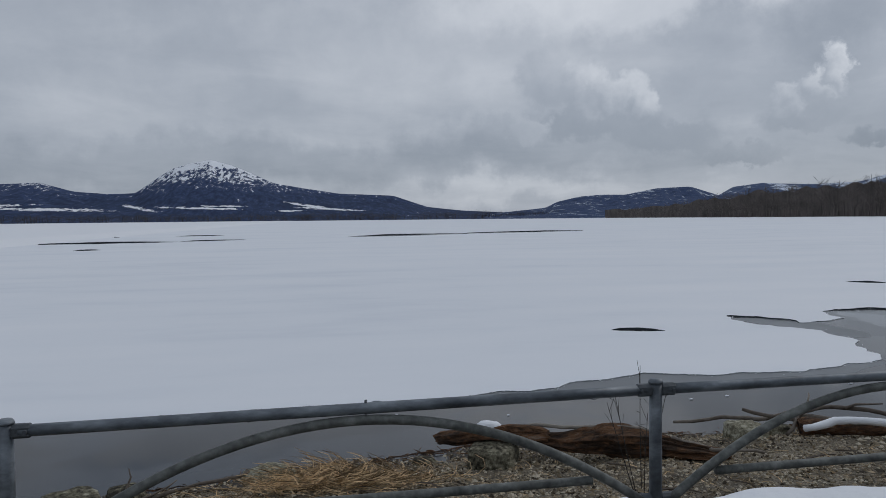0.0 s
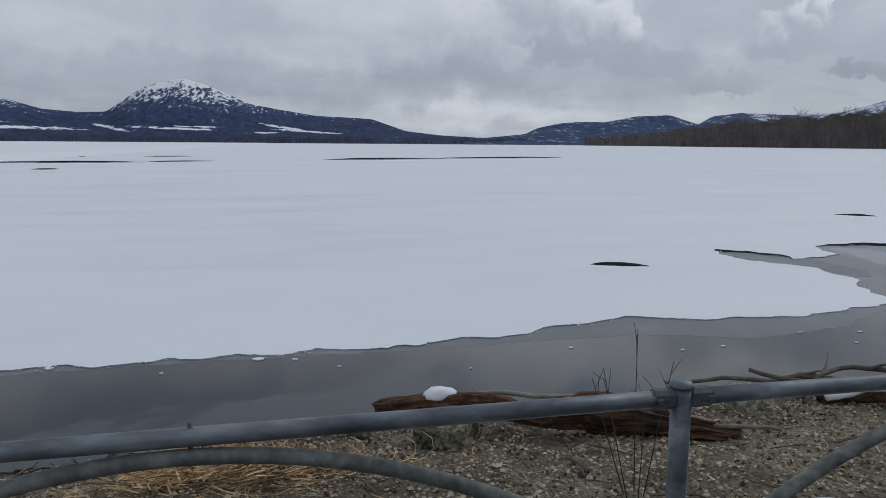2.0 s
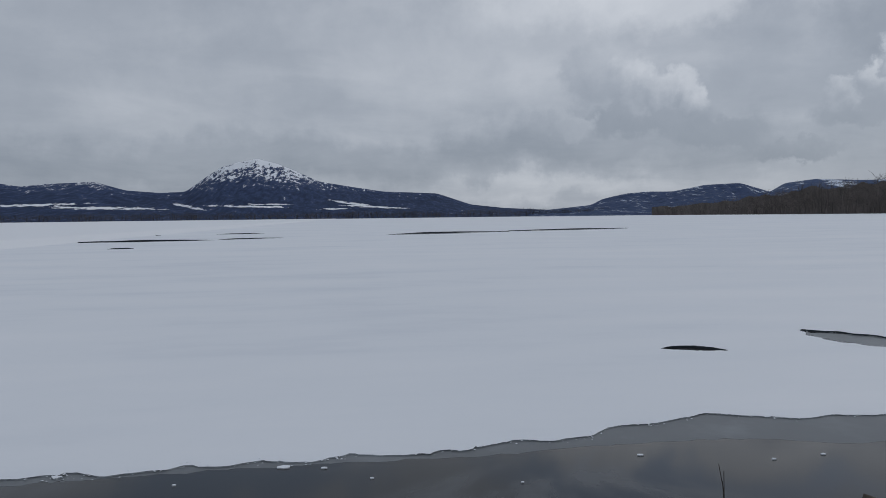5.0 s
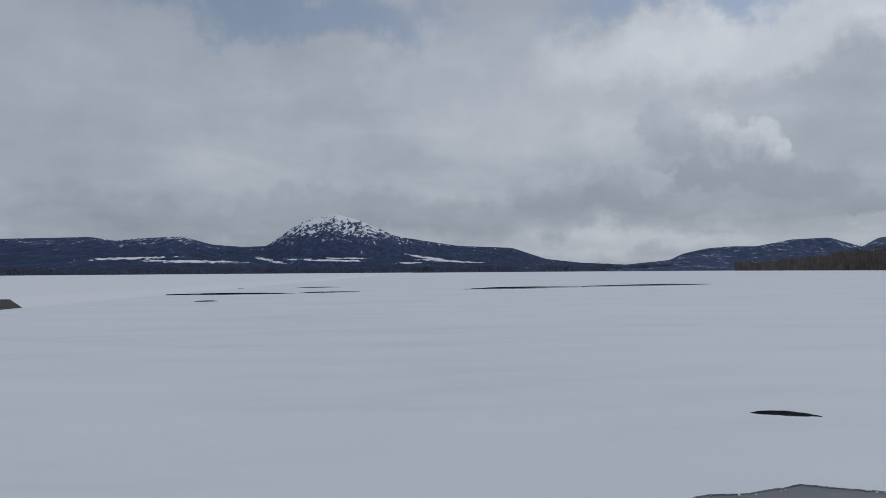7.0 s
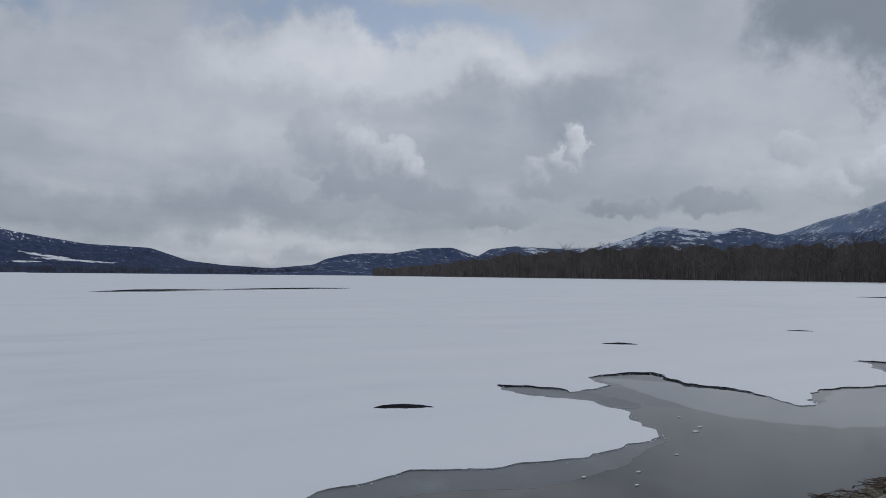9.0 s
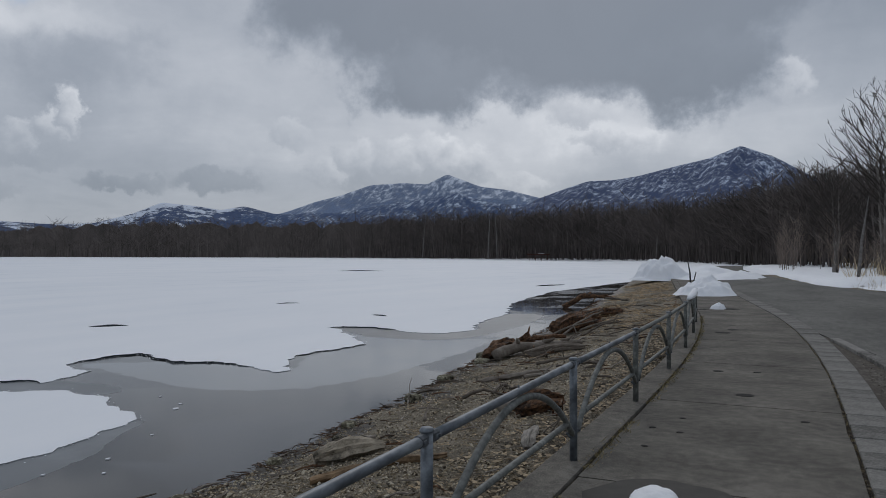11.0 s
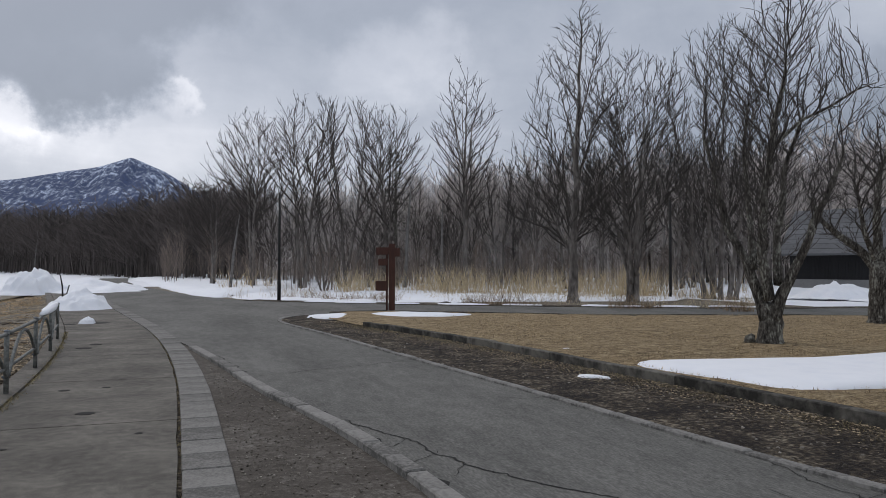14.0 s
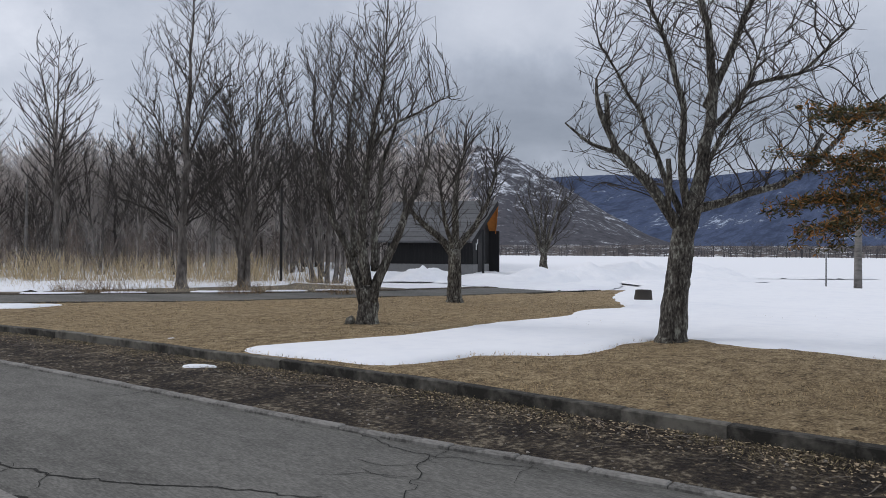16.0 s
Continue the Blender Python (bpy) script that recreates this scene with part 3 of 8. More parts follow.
def ground_z(P):
    x, y = P[:, 0], P[:, 1]
    s = bend(y)
    w = shore_x(y)
    top = np.minimum(s - 0.2, w + 6.0 + 0 * w)
    top = np.where(y > 60, w + 4, top)
    t = (top - x) / (top - w)
    beach = -0.13 - (-WATER - 0.13) * np.clip(t, 0, 1) ** 1.15
    lump = np.array([noise.fractal((a * 1.3, b * 1.3, 0.4), 1.0, 2.0, 4) for a, b in P]) if len(P) < 200000 else 0
    beach = beach + 0.055 * lump * np.clip(t * 3, 0, 1)
    deep = WATER - 0.25 * np.clip((w - x), 0, 6)
    z = np.where(x < w, deep + 0.02 * lump, beach)
    z = np.where(t <= 0, -0.06, z)
    far = (x < -3300) | (y > 2800)
    return np.where(far, 1.0, z)


def axis_steps(lo, a, b, hi, fine, grow=1.18):
    mid = list(np.arange(a, b, fine))
    up, down, s = [b], [], fine
    while up[-1] < hi:
        s *= grow
        up.append(up[-1] + s)
    s, v = fine, a
    while v > lo:
        s *= grow
        v -= s
        down.append(v)
    return np.array(down[::-1] + mid + up)


gx = axis_steps(-4700, -5.5, 0.4, 4700, 0.11)
gy = axis_steps(-3000, -10, 30, 4700, 0.17, 1.14)
GP = np.stack(np.meshgrid(gx, gy, indexing="ij"), -1).reshape(-1, 2)
gz = ground_z(GP)
nx, ny = len(gx), len(gy)
gi = np.arange(nx * ny).reshape(nx, ny)
gf = np.stack([gi[:-1, :-1], gi[1:, :-1], gi[1:, 1:], gi[:-1, 1:]], -1).reshape(-1, 4)
ground = obj("ground", np.column_stack([GP, gz]), gf, M["gravel"], smooth=True)
ground.data.materials.append(M["farground"])
cen = (GP[gf[:, 0]] + GP[gf[:, 2]]) / 2
farf = (np.hypot(cen[:, 0], cen[:, 1]) > 60) | (cen[:, 0] > 26)
ground.data.materials.append(M["wetgravel"])
fz = gz[gf].mean(1) + 0.05 * np.array([noise.noise((a * 1.1, b * 1.1, 3.3)) for a, b in cen])
ground.data.polygons.foreach_set("material_index", np.where(farf, 1, np.where(fz < WATER + 0.085, 2, 0)).tolist())
tagged(ground, "gravel shore and dead grass running out to snowy land", "ground", kind="structure")

rng = np.random.default_rng(5)
water = obj("water", [(-1500, -1600, WATER), (80, -1600, WATER), (80, 60, WATER), (10, 400, WATER), (-400, 2400, WATER), (-1500, 2400, WATER)], [[0, 1, 2, 3, 4, 5]], M["water"])
tagged(water, "dark open water along the shore, mirroring the clouds", "water", kind="structure")

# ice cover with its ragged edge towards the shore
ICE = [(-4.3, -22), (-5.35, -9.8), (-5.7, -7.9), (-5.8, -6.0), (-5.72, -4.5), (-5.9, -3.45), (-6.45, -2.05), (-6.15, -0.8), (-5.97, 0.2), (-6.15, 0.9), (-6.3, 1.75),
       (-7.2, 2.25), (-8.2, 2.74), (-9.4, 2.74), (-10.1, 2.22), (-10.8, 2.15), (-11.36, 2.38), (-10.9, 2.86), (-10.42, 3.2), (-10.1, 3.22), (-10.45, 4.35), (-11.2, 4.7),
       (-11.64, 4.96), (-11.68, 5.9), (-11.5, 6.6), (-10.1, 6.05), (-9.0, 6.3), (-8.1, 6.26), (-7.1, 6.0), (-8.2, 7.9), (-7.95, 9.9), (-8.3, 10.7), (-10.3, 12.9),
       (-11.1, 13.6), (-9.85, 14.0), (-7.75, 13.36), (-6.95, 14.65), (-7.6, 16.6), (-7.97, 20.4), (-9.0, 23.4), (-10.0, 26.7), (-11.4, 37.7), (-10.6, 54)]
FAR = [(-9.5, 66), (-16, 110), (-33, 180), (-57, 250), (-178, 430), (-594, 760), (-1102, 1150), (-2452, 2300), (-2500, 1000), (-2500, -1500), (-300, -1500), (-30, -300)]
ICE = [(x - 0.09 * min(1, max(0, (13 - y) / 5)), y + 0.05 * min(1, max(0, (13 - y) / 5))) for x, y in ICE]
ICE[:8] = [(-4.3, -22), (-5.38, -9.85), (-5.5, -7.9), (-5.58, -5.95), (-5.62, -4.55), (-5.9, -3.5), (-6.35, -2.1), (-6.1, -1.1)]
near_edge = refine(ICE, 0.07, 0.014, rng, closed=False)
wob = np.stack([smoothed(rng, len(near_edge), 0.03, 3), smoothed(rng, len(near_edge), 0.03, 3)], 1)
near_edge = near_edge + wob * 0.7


def lens(a, b, width, k=18, sag=0.0):
    """A long thin opening between two ends, and its far edge."""
    a, b = np.array(a, float), np.array(b, float)
    d = b - a
    nrm = np.array([-d[1], d[0]]) / np.linalg.norm(d)
    t = np.linspace(0, 1, k)
    w = width * np.sin(np.pi * t) ** 0.7
    up = a + t[:, None] * d + nrm * (w * 0.5 + sag * np.sin(np.pi * t))[:, None] + rng.normal(0, width * 0.03, (k, 2))
    dn = a + t[:, None] * d + nrm * (-w * 0.5 + sag * np.sin(np.pi * t))[:, None] + rng.normal(0, width * 0.06, (k, 2))
    return np.concatenate([up, dn[::-1][1:-1]]), up


LEADS = [((-10.2, -0.80), (-9.84, 0.14), 0.27, 0.05), ((-17.9, 10.6), (-17.2, 11.5), 0.34, 0.05), ((-92, -0.2), (-102, 17), 7, 0), ((-102, 16), (-113.5, 39.8), 6, 0),
         ((-77.5, -34), (-79.5, -19.3), 4, 0), ((-112.4, -44.3), (-108.5, -31.4), 6, 0), ((-58.2, -23.6), (-59.1, -21.9), 1.2, 0), ((-80.7, -19.3), (-85.4, -12.7), 2.6, 0), ((-110.2, -24.2), (-113.5, -17.6), 3.0, 0),
         ((-19.5, 21.9), (-18.8, 22.7), 0.15, 0), ((-55, 82), (-49, 84), 1.5, 0), ((-12.4, 18.2), (-11.6, 17.95), 0.12, 0), ((-14.7, 45), (-13.6, 48.5), 0.8, 0)]
ICE_TOP = WATER + 0.011
made = [lens(a, b, w, sag=s) for a, b, w, s in LEADS]
holes = [m_[0] for m_ in made]
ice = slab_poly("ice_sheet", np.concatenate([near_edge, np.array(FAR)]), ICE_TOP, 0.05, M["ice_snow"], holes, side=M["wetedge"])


def ice_lip(edge, height, label="dark undercut lip of ice at the water", away=(1.6, -6.0)):
    """Where the sheet has lifted: a dark wet face towards the shore, its top running back into the sheet."""
    n = len(edge)
    t = np.linspace(0, 1, n)
    h = height * np.sin(np.pi * np.clip(t, 0.02, 0.98)) ** 0.6 * (1 + smoothed(rng, n, 0.08, 2))
    back = edge - np.array(away)
    back /= np.linalg.norm(back, axis=1, keepdims=True)
    face = edge - back * 0.012
    V = np.concatenate([np.column_stack([face, np.full(n, WATER - 0.03)]), np.column_stack([face, ICE_TOP + h * 0.86]), np.column_stack([face + back * 0.012, ICE_TOP + h]), np.column_stack([edge + back * height * 6, np.full(n, ICE_TOP - 0.002)])])
    F = [[r * n + i, r * n + i + 1, (r + 1) * n + i + 1, (r + 1) * n + i] for r in range(3) for i in range(n - 1)]
    ob = obj("ice_lip", V, F, M["ice_snow"])
    ob.data.materials.append(M["iceside"])
    ob.data.polygons.foreach_set("material_index", [1] * (n - 1) + [0] * (2 * (n - 1)))
    return tagged(ob, label, "ice", kind="structure")


for (a, b, w, s), (_, far_edge) in zip(LEADS, made):
    ice_lip(far_edge, 0.036 if w < 1 else 0.07 if w < 3.5 else 0.11)
# lifted stretches along the near edge, each between two of its points
for p0, p1, hh_ in (((-11.45, 2.43), (-10.2, 3.25), 0.028), ((-11.7, 5.1), (-8.2, 6.3), 0.03), ((-11.15, 13.6), (-9.0, 13.9), 0.035), ((-8.2, 7.9), (-8.3, 10.7), 0.012)):
    i0, i1 = sorted(int(np.argmin(np.linalg.norm(near_edge - np.array(p_), axis=1))) for p_ in (p0, p1))
    ice_lip(near_edge[i0:i1 + 1], hh_)
tagged(ice, "snow-covered lake ice with a ragged melting edge", "ice", kind="structure")
# a shelf of thin grey ice that fringes the white edge
shelf_in = refine([(x - 0.25, y) for x, y in ICE[:14]], 0.2, 0.01, rng, closed=False)
shelf_out = refine([(x + o, y + q) for (x, y), o, q in zip(ICE[:11], (0.2, 0.16, 0.14, 0.14, 0.2, 0.36, 0.85, 0.9, 0.6, 0.4, 0.15), (0, 0, 0, 0, 0, 0, 0.1, 0, 0, 0, 0))], 0.12, 0.02, rng, closed=False)
shelf = slab_poly("thin_ice_shelf", np.concatenate([shelf_in, shelf_out[::-1]]), WATER + 0.0007, 0.01, M["thinice"])
tagged(shelf, "wet grey fringe of thin ice along the white sheet", "ice", kind="structure")
bay = refine([(-10.9, 2.3), (-9.8, 2.55), (-8.4, 2.9), (-8.6, 3.5), (-10.0, 3.6), (-10.6, 3.3), (-11.2, 2.6)], 0.12, 0.02, rng)
tagged(slab_poly("thin_ice_bay", bay, WATER + 0.0013, 0.01, M["thinice"]), "pale slush ice filling a notch in the edge", "ice", kind="structure")
bay2 = refine([(-11.3, 13.7), (-10.0, 14.2), (-8.0, 13.6), (-6.9, 14.9), (-7.6, 17.0), (-8.0, 21), (-6.6, 20.5), (-6.1, 15.5), (-6.6, 12.4), (-8.6, 11.9), (-9.6, 12.6)], 0.2, 0.04, rng)
tagged(slab_poly("thin_ice_inlet", bay2, WATER + 0.0010, 0.01, M["thinice"]), "grey skin of new ice over a still inlet", "ice", kind="structure")

# sheet added over open water; its grey base imitates bright clouds mirrored there
skin = refine([(-11.4, 5.2), (-9.2, 6.5), (-7.3, 6.4), (-8.0, 8.0), (-8.2, 10.6), (-9.6, 12.2), (-7.0, 11.8), (-5.6, 12.6), (-5.2, 8.5), (-5.6, 5.2), (-7.2, 4.0), (-10.0, 4.6)], 0.2, 0.04, rng)
M["skin"] = mat("cloud_sheen_skin", [(0.4, (0.07, 0.075, 0.08)), (0.5, (0.12, 0.13, 0.14)), (0.6, (0.19, 0.20, 0.215))], 0.8, rough=0.10, bump=0.02, bscale=5, dist=0.002, spec=0.8, second=0.25)
tagged(slab_poly("cloud_sheen", skin, WATER + 0.0004, 0.01, M["skin"]), "added mirror-like sheet, the clouds' reflection lightened into its grey", "ice", kind="structure")

# crumbs of rotten ice where the sheet meets the water
rse = np.random.default_rng(606)
ke = near_edge[(near_edge[:, 1] > -12) & (near_edge[:, 1] < 30)]
ci = rse.integers(0, len(ke), 1500)
CP = ke[ci] + rse.normal(0, 1, (1500, 2)) * np.array([0.05, 0.05])
cs = rse.uniform(0.004, 0.015, 1500)
crumb = (np.array([(1, 0, 0.1), (0.3, 0.9, 0.2), (-0.8, 0.5, 0.1), (-0.7, -0.7, 0.2), (0.4, -0.9, 0.1), (0, 0, 0.5)]), np.array([(0, 1, 5), (1, 2, 5), (2, 3, 5), (3, 4, 5), (4, 0, 5)]))
tagged(scatter("ice_crumbs", [crumb], np.column_stack([CP, np.full(1500, WATER + 0.004) + rse.uniform(0, 0.008, 1500)]), rse.uniform(0, 6.28, 1500), cs, np.zeros(1500, int), M["ice_snow"]), "crumbs of rotten ice along the melting edge", "ice", kind="stuff")

# loose flakes of ice on the water
for fx, fy, fs in [(u, v_, 0.42 * w_) for u, v_, w_ in [(-5.4, -6.35, 0.10), (-5.32, -6.0, 0.05), (-5.0, -5.6, 0.03), (-5.2, -3.2, 0.05), (-4.9, -2.1, 0.035), (-4.95, -1.6, 0.04), (-5.3, -0.4, 0.04), (-5.2, 0.3, 0.05), (-4.8, -0.1, 0.04),
                   (-6.5, 2.6, 0.09), (-6.7, 2.9, 0.06), (-7.4, 3.2, 0.05), (-5.6, 1.3, 0.04), (-5.1, -7.2, 0.03), (-4.7, -4.4, 0.025)]]:
    q = refine([(fx + fs * math.cos(a), fy + fs * 1.5 * math.sin(a)) for a in np.arange(6) * 1.047], fs * 0.5, fs * 0.12, rng)
    tagged(slab_poly("ice_flake", q, WATER + 0.010, 0.012, M["ice_snow"]), "small white flake of ice afloat by the shore", "ice flake", "flakes on the water")


# ---- mountains and far woods ----
def ridge(name, profile, dist, depth, material, label, rough=0.05, base=-2.0, step=0.12, rows=26, seed=0.0, gully=0.12):
    """A range whose crest follows bearings and heights in degrees, seen from the walk."""
    pa, pe = np.array(profile, float).T
    order = np.argsort(pa)
    pa, pe = pa[order], pe[order]
    az_ = np.arange(pa[0], pa[-1] + step, step)
    e = np.interp(az_, pa, pe)
    ker = np.array([1, 2, 3, 2, 1]) / 9.0
    e = np.convolve(np.pad(e, 2, mode="edge"), ker, "valid")
    V, k = [], len(az_)
    for r in range(rows + 4):
        f = r / rows
        d = dist - depth * f if r <= rows else dist + depth * 0.15 * (r - rows)
        if r <= rows:
            drop = (1 - f) ** 1.25
        else:
            drop = 1 - 0.25 * (r - rows)
        for a, ee in zip(az_, e):
            top = 1.5 + dist * math.tan(radians(ee))
            aa = radians(a)
            px, py = -math.sin(aa) * d, math.cos(aa) * d
            n1 = noise.fractal((px * 0.004 + seed, py * 0.004, seed), 1.0, 2.0, 5)
            n2 = abs(noise.noise((a * 0.9 + 0.8 * n1 + seed, f * 1.4, seed * 1.7)))
            z = base + (top - base) * drop * (1 + rough * n1 * min(1, f * 6 + 0.15))
            z -= (top - base) * gully * n2 * min(1, f * 5) * drop
            V.append((px, py, z))
    F = []
    order_rows = list(range(rows, -1, -1)) + list(range(rows + 1, rows + 4))
    for r0, r1 in zip(order_rows[:-1], order_rows[1:]):
        for i in range(k - 1):
            F.append([r0 * k + i, r0 * k + i + 1, r1 * k + i + 1, r1 * k + i])
    ob = obj(name, V, F, material, smooth=True)
    tagged(ob, label, "mountain", kind="structure")
    return ob


FIELDS = [(101.3, 0.98, 1.0, 0.10, 0.22), (97.4, 0.98, 2.6, 0.07, 0.03), (95.6, 1.12, 1.3, 0.05, 0.02), (89.4, 1.12, 1.6, 0.08, 0.14), (87.8, 0.85, 2.2, 0.06, 0.06), (91.0, 0.74, 1.2, 0.05, 0.0), (107, 0.92, 3.4, 0.09, 0.02), (111, 1.15, 2.4, 0.08, -0.03)]
# the navy of these slopes is haze over the lake, put into the wood's colour
mm = hill_material("hazed_massif_slopes", (0.030, 0.048, 0.105), (0.80, 0.83, 0.88), 95, 300, 0.055, fields=FIELDS, lift=0.33, bias=-0.27, sharp=0.12, grain=(0.2, 1, 0.8))
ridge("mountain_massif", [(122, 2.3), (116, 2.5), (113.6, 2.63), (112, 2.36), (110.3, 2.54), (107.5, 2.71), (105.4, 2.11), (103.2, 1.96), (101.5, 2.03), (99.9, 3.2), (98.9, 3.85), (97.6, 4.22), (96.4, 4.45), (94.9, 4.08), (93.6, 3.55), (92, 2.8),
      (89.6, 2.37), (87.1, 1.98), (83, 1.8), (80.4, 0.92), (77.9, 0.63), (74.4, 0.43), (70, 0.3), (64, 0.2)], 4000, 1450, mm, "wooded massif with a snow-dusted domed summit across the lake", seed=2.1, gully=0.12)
# haze again in the tints: bluer woods, snow dulled to blue-grey
m2 = hill_material("hazed_lake_hill_slopes", (0.032, 0.052, 0.112), (0.46, 0.52, 0.61), 0, 160, 0.065, lift=0.05, bias=-0.12, sharp=0.16, grain=(0.3, 0.7, 0.8))
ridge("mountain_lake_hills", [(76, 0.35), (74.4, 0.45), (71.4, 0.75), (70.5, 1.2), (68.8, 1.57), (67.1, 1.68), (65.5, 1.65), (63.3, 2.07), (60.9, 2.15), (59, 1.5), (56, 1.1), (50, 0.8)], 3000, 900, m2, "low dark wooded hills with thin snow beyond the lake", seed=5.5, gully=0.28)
# in the next four ranges aerial haze is painted in: blue-lifted woods, bluish snow
m3 = hill_material("hazed_far_range_slopes", (0.046, 0.070, 0.135), (0.60, 0.66, 0.76), 20, 260, 0.02, sharp=0.14, bias=-0.17)
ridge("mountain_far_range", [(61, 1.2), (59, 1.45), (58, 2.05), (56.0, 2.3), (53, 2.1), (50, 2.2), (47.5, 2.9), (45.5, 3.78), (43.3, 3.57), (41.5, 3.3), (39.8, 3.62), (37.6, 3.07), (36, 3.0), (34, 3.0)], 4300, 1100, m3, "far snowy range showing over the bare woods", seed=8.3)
# palest tint of all, as the haze in its colour is thickest
m4 = hill_material("hazed_high_peak_slopes", (0.135, 0.180, 0.275), (0.60, 0.66, 0.76), 80, 460, 0.042, bias=-0.08, sharp=0.34, grain=(0.9, 0.25, 0.6))
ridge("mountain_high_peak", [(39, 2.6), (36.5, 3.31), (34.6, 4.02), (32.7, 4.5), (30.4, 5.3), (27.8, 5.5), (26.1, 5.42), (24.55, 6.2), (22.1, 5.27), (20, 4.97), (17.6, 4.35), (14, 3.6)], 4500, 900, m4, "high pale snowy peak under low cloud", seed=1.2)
m4b = hill_material("hazed_foothill_slopes", (0.046, 0.074, 0.148), (0.46, 0.54, 0.66), 40, 330, 0.075, sharp=0.30, bias=-0.10, grain=(1, 0.25, 0.5))
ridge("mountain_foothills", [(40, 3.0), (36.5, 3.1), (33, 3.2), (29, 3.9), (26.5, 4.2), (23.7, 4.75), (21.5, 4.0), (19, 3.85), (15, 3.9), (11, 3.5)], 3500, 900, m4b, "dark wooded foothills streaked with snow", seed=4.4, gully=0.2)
m5 = hill_material("hazed_near_peak_slopes", (0.032, 0.052, 0.115), (0.46, 0.54, 0.68), 60, 330, 0.13, sharp=0.30, bias=-0.01, grain=(1.2, 0.22, 0.45))
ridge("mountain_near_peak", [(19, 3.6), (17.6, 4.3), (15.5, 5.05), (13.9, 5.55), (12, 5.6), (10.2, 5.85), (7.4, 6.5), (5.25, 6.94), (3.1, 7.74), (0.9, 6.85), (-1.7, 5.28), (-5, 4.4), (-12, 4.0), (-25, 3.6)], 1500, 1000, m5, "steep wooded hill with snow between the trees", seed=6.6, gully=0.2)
m6 = hill_material("right_hill_slopes", (0.060, 0.060, 0.070), (0.66, 0.69, 0.74), 20, 320, 0.06, bias=-0.12, sharp=0.24, grain=(0.6, 0.6, 0.8))
ridge("mountain_bare_hill", [(-36, 6.8), (-42, 7.6), (-47.2, 8.27), (-50.1, 8.36), (-52.3, 8.15), (-54.5, 7.2), (-56.2, 6.2), (-58.6, 4.7), (-61, 3.2), (-64, 1.5), (-67, 0.4)], 2200, 900, m6, "bare wooded hill with snow showing through", seed=3.9)
# the blue here is distance haze carried by wood and snow colours
m7 = hill_material("hazed_range_slopes", (0.044, 0.062, 0.112), (0.38, 0.45, 0.56), 100, 500, 0.022, lift=-0.04, bias=-0.15, sharp=0.16, grain=(0.3, 1, 0.6))
ridge("mountain_hazed_range", [(-46, 5.0), (-54, 5.6), (-58, 5.9), (-62, 5.95), (-66, 5.5), (-71.7, 6.05), (-79.2, 5.75), (-88, 5.4), (-98, 4.6), (-110, 3.2)], 3900, 1600, m7, "dark range, tinted with blue haze, below a grey cloud base", seed=7.7)


# ---- bare trees ----
Z3 = np.zeros(3)
# across the view from the walk's end: right is (0.66, -0.75), away is (0.75, 0.66)
RIGHT, AWAY = np.array([0.66, -0.75, 0.0]), np.array([0.75, 0.66, 0.0])


def side(r, a=0.0, z=0.0):
    return RIGHT * r + AWAY * a + np.array([0, 0, z])


def colonise(rs, seeds, buds, step, reach, kill, lift, rise, wander=0.16, rounds=90):
    """Branches that grow from the seed points towards free buds of the crown, climbing by rise. Gives points and each one's parent."""
    pos, parent = [np.array(p) for p in seeds], [-1] * len(seeds)
    young = [0] * len(seeds)
    best, who, near_ = np.full(len(buds), 1e9), np.zeros(len(buds), int), np.full(len(buds), 1e9)
    fresh, first = np.array(seeds), 0
    live = np.ones(len(buds), bool)
    for _ in range(rounds):
        gap_ = buds[:, None] - fresh[None]
        d = np.linalg.norm(gap_, axis=2) + 2.0 * np.maximum(0, rise * np.hypot(gap_[..., 0], gap_[..., 1]) - gap_[..., 2])
        j = d.argmin(1)
        m = d[np.arange(len(buds)), j]
        closer = m < best
        best[closer], who[closer] = m[closer], j[closer] + first
        near_ = np.minimum(near_, np.linalg.norm(gap_, axis=2).min(1))
        live &= near_ > kill
        act = live & (best < reach)
        if not act.any():
            break
        pull = buds[act] - np.array(pos)[who[act]]
        pull /= np.linalg.norm(pull, axis=1, keepdims=True)
        total = np.zeros((len(pos), 3))
        np.add.at(total, who[act], pull)
        first, added = len(pos), []
        for i in np.unique(who[act]):
            if young[i] >= 3:
                continue
            w = total[i] / (np.linalg.norm(total[i]) + 1e-9) + rs.normal(0, wander, 3) + np.array([0, 0, lift])
            w /= np.linalg.norm(w)
            young[i] += 1
            added.append(pos[i] + w * step)
            parent.append(int(i))
            young.append(0)
        if not added:
            break
        pos += added
        fresh = np.array(added)
    return np.array(pos), np.array(parent)


def spikes(base, way, length, radius):
    """Verts and faces of many straight three-sided twigs."""
    u = np.cross(way, np.array([0.31, 0.17, 0.93]))
    u /= np.linalg.norm(u, axis=1, keepdims=True) + 1e-9
    v = np.cross(way, u)
    rings = []
    for at_, r in ((base, radius), (base + way * length[:, None], radius * 0.45)):
        for k in range(3):
            rings.append(at_ + r[:, None] * (math.cos(k * 2.094) * u + math.sin(k * 2.094) * v))
    V = np.stack(rings, 1).reshape(-1, 3)
    o = np.arange(len(base))[:, None] * 6
    F = np.concatenate([np.concatenate([o + k, o + (k + 1) % 3, o + 3 + (k + 1) % 3, o + 3 + k], 1) for k in range(3)])
    return V, F


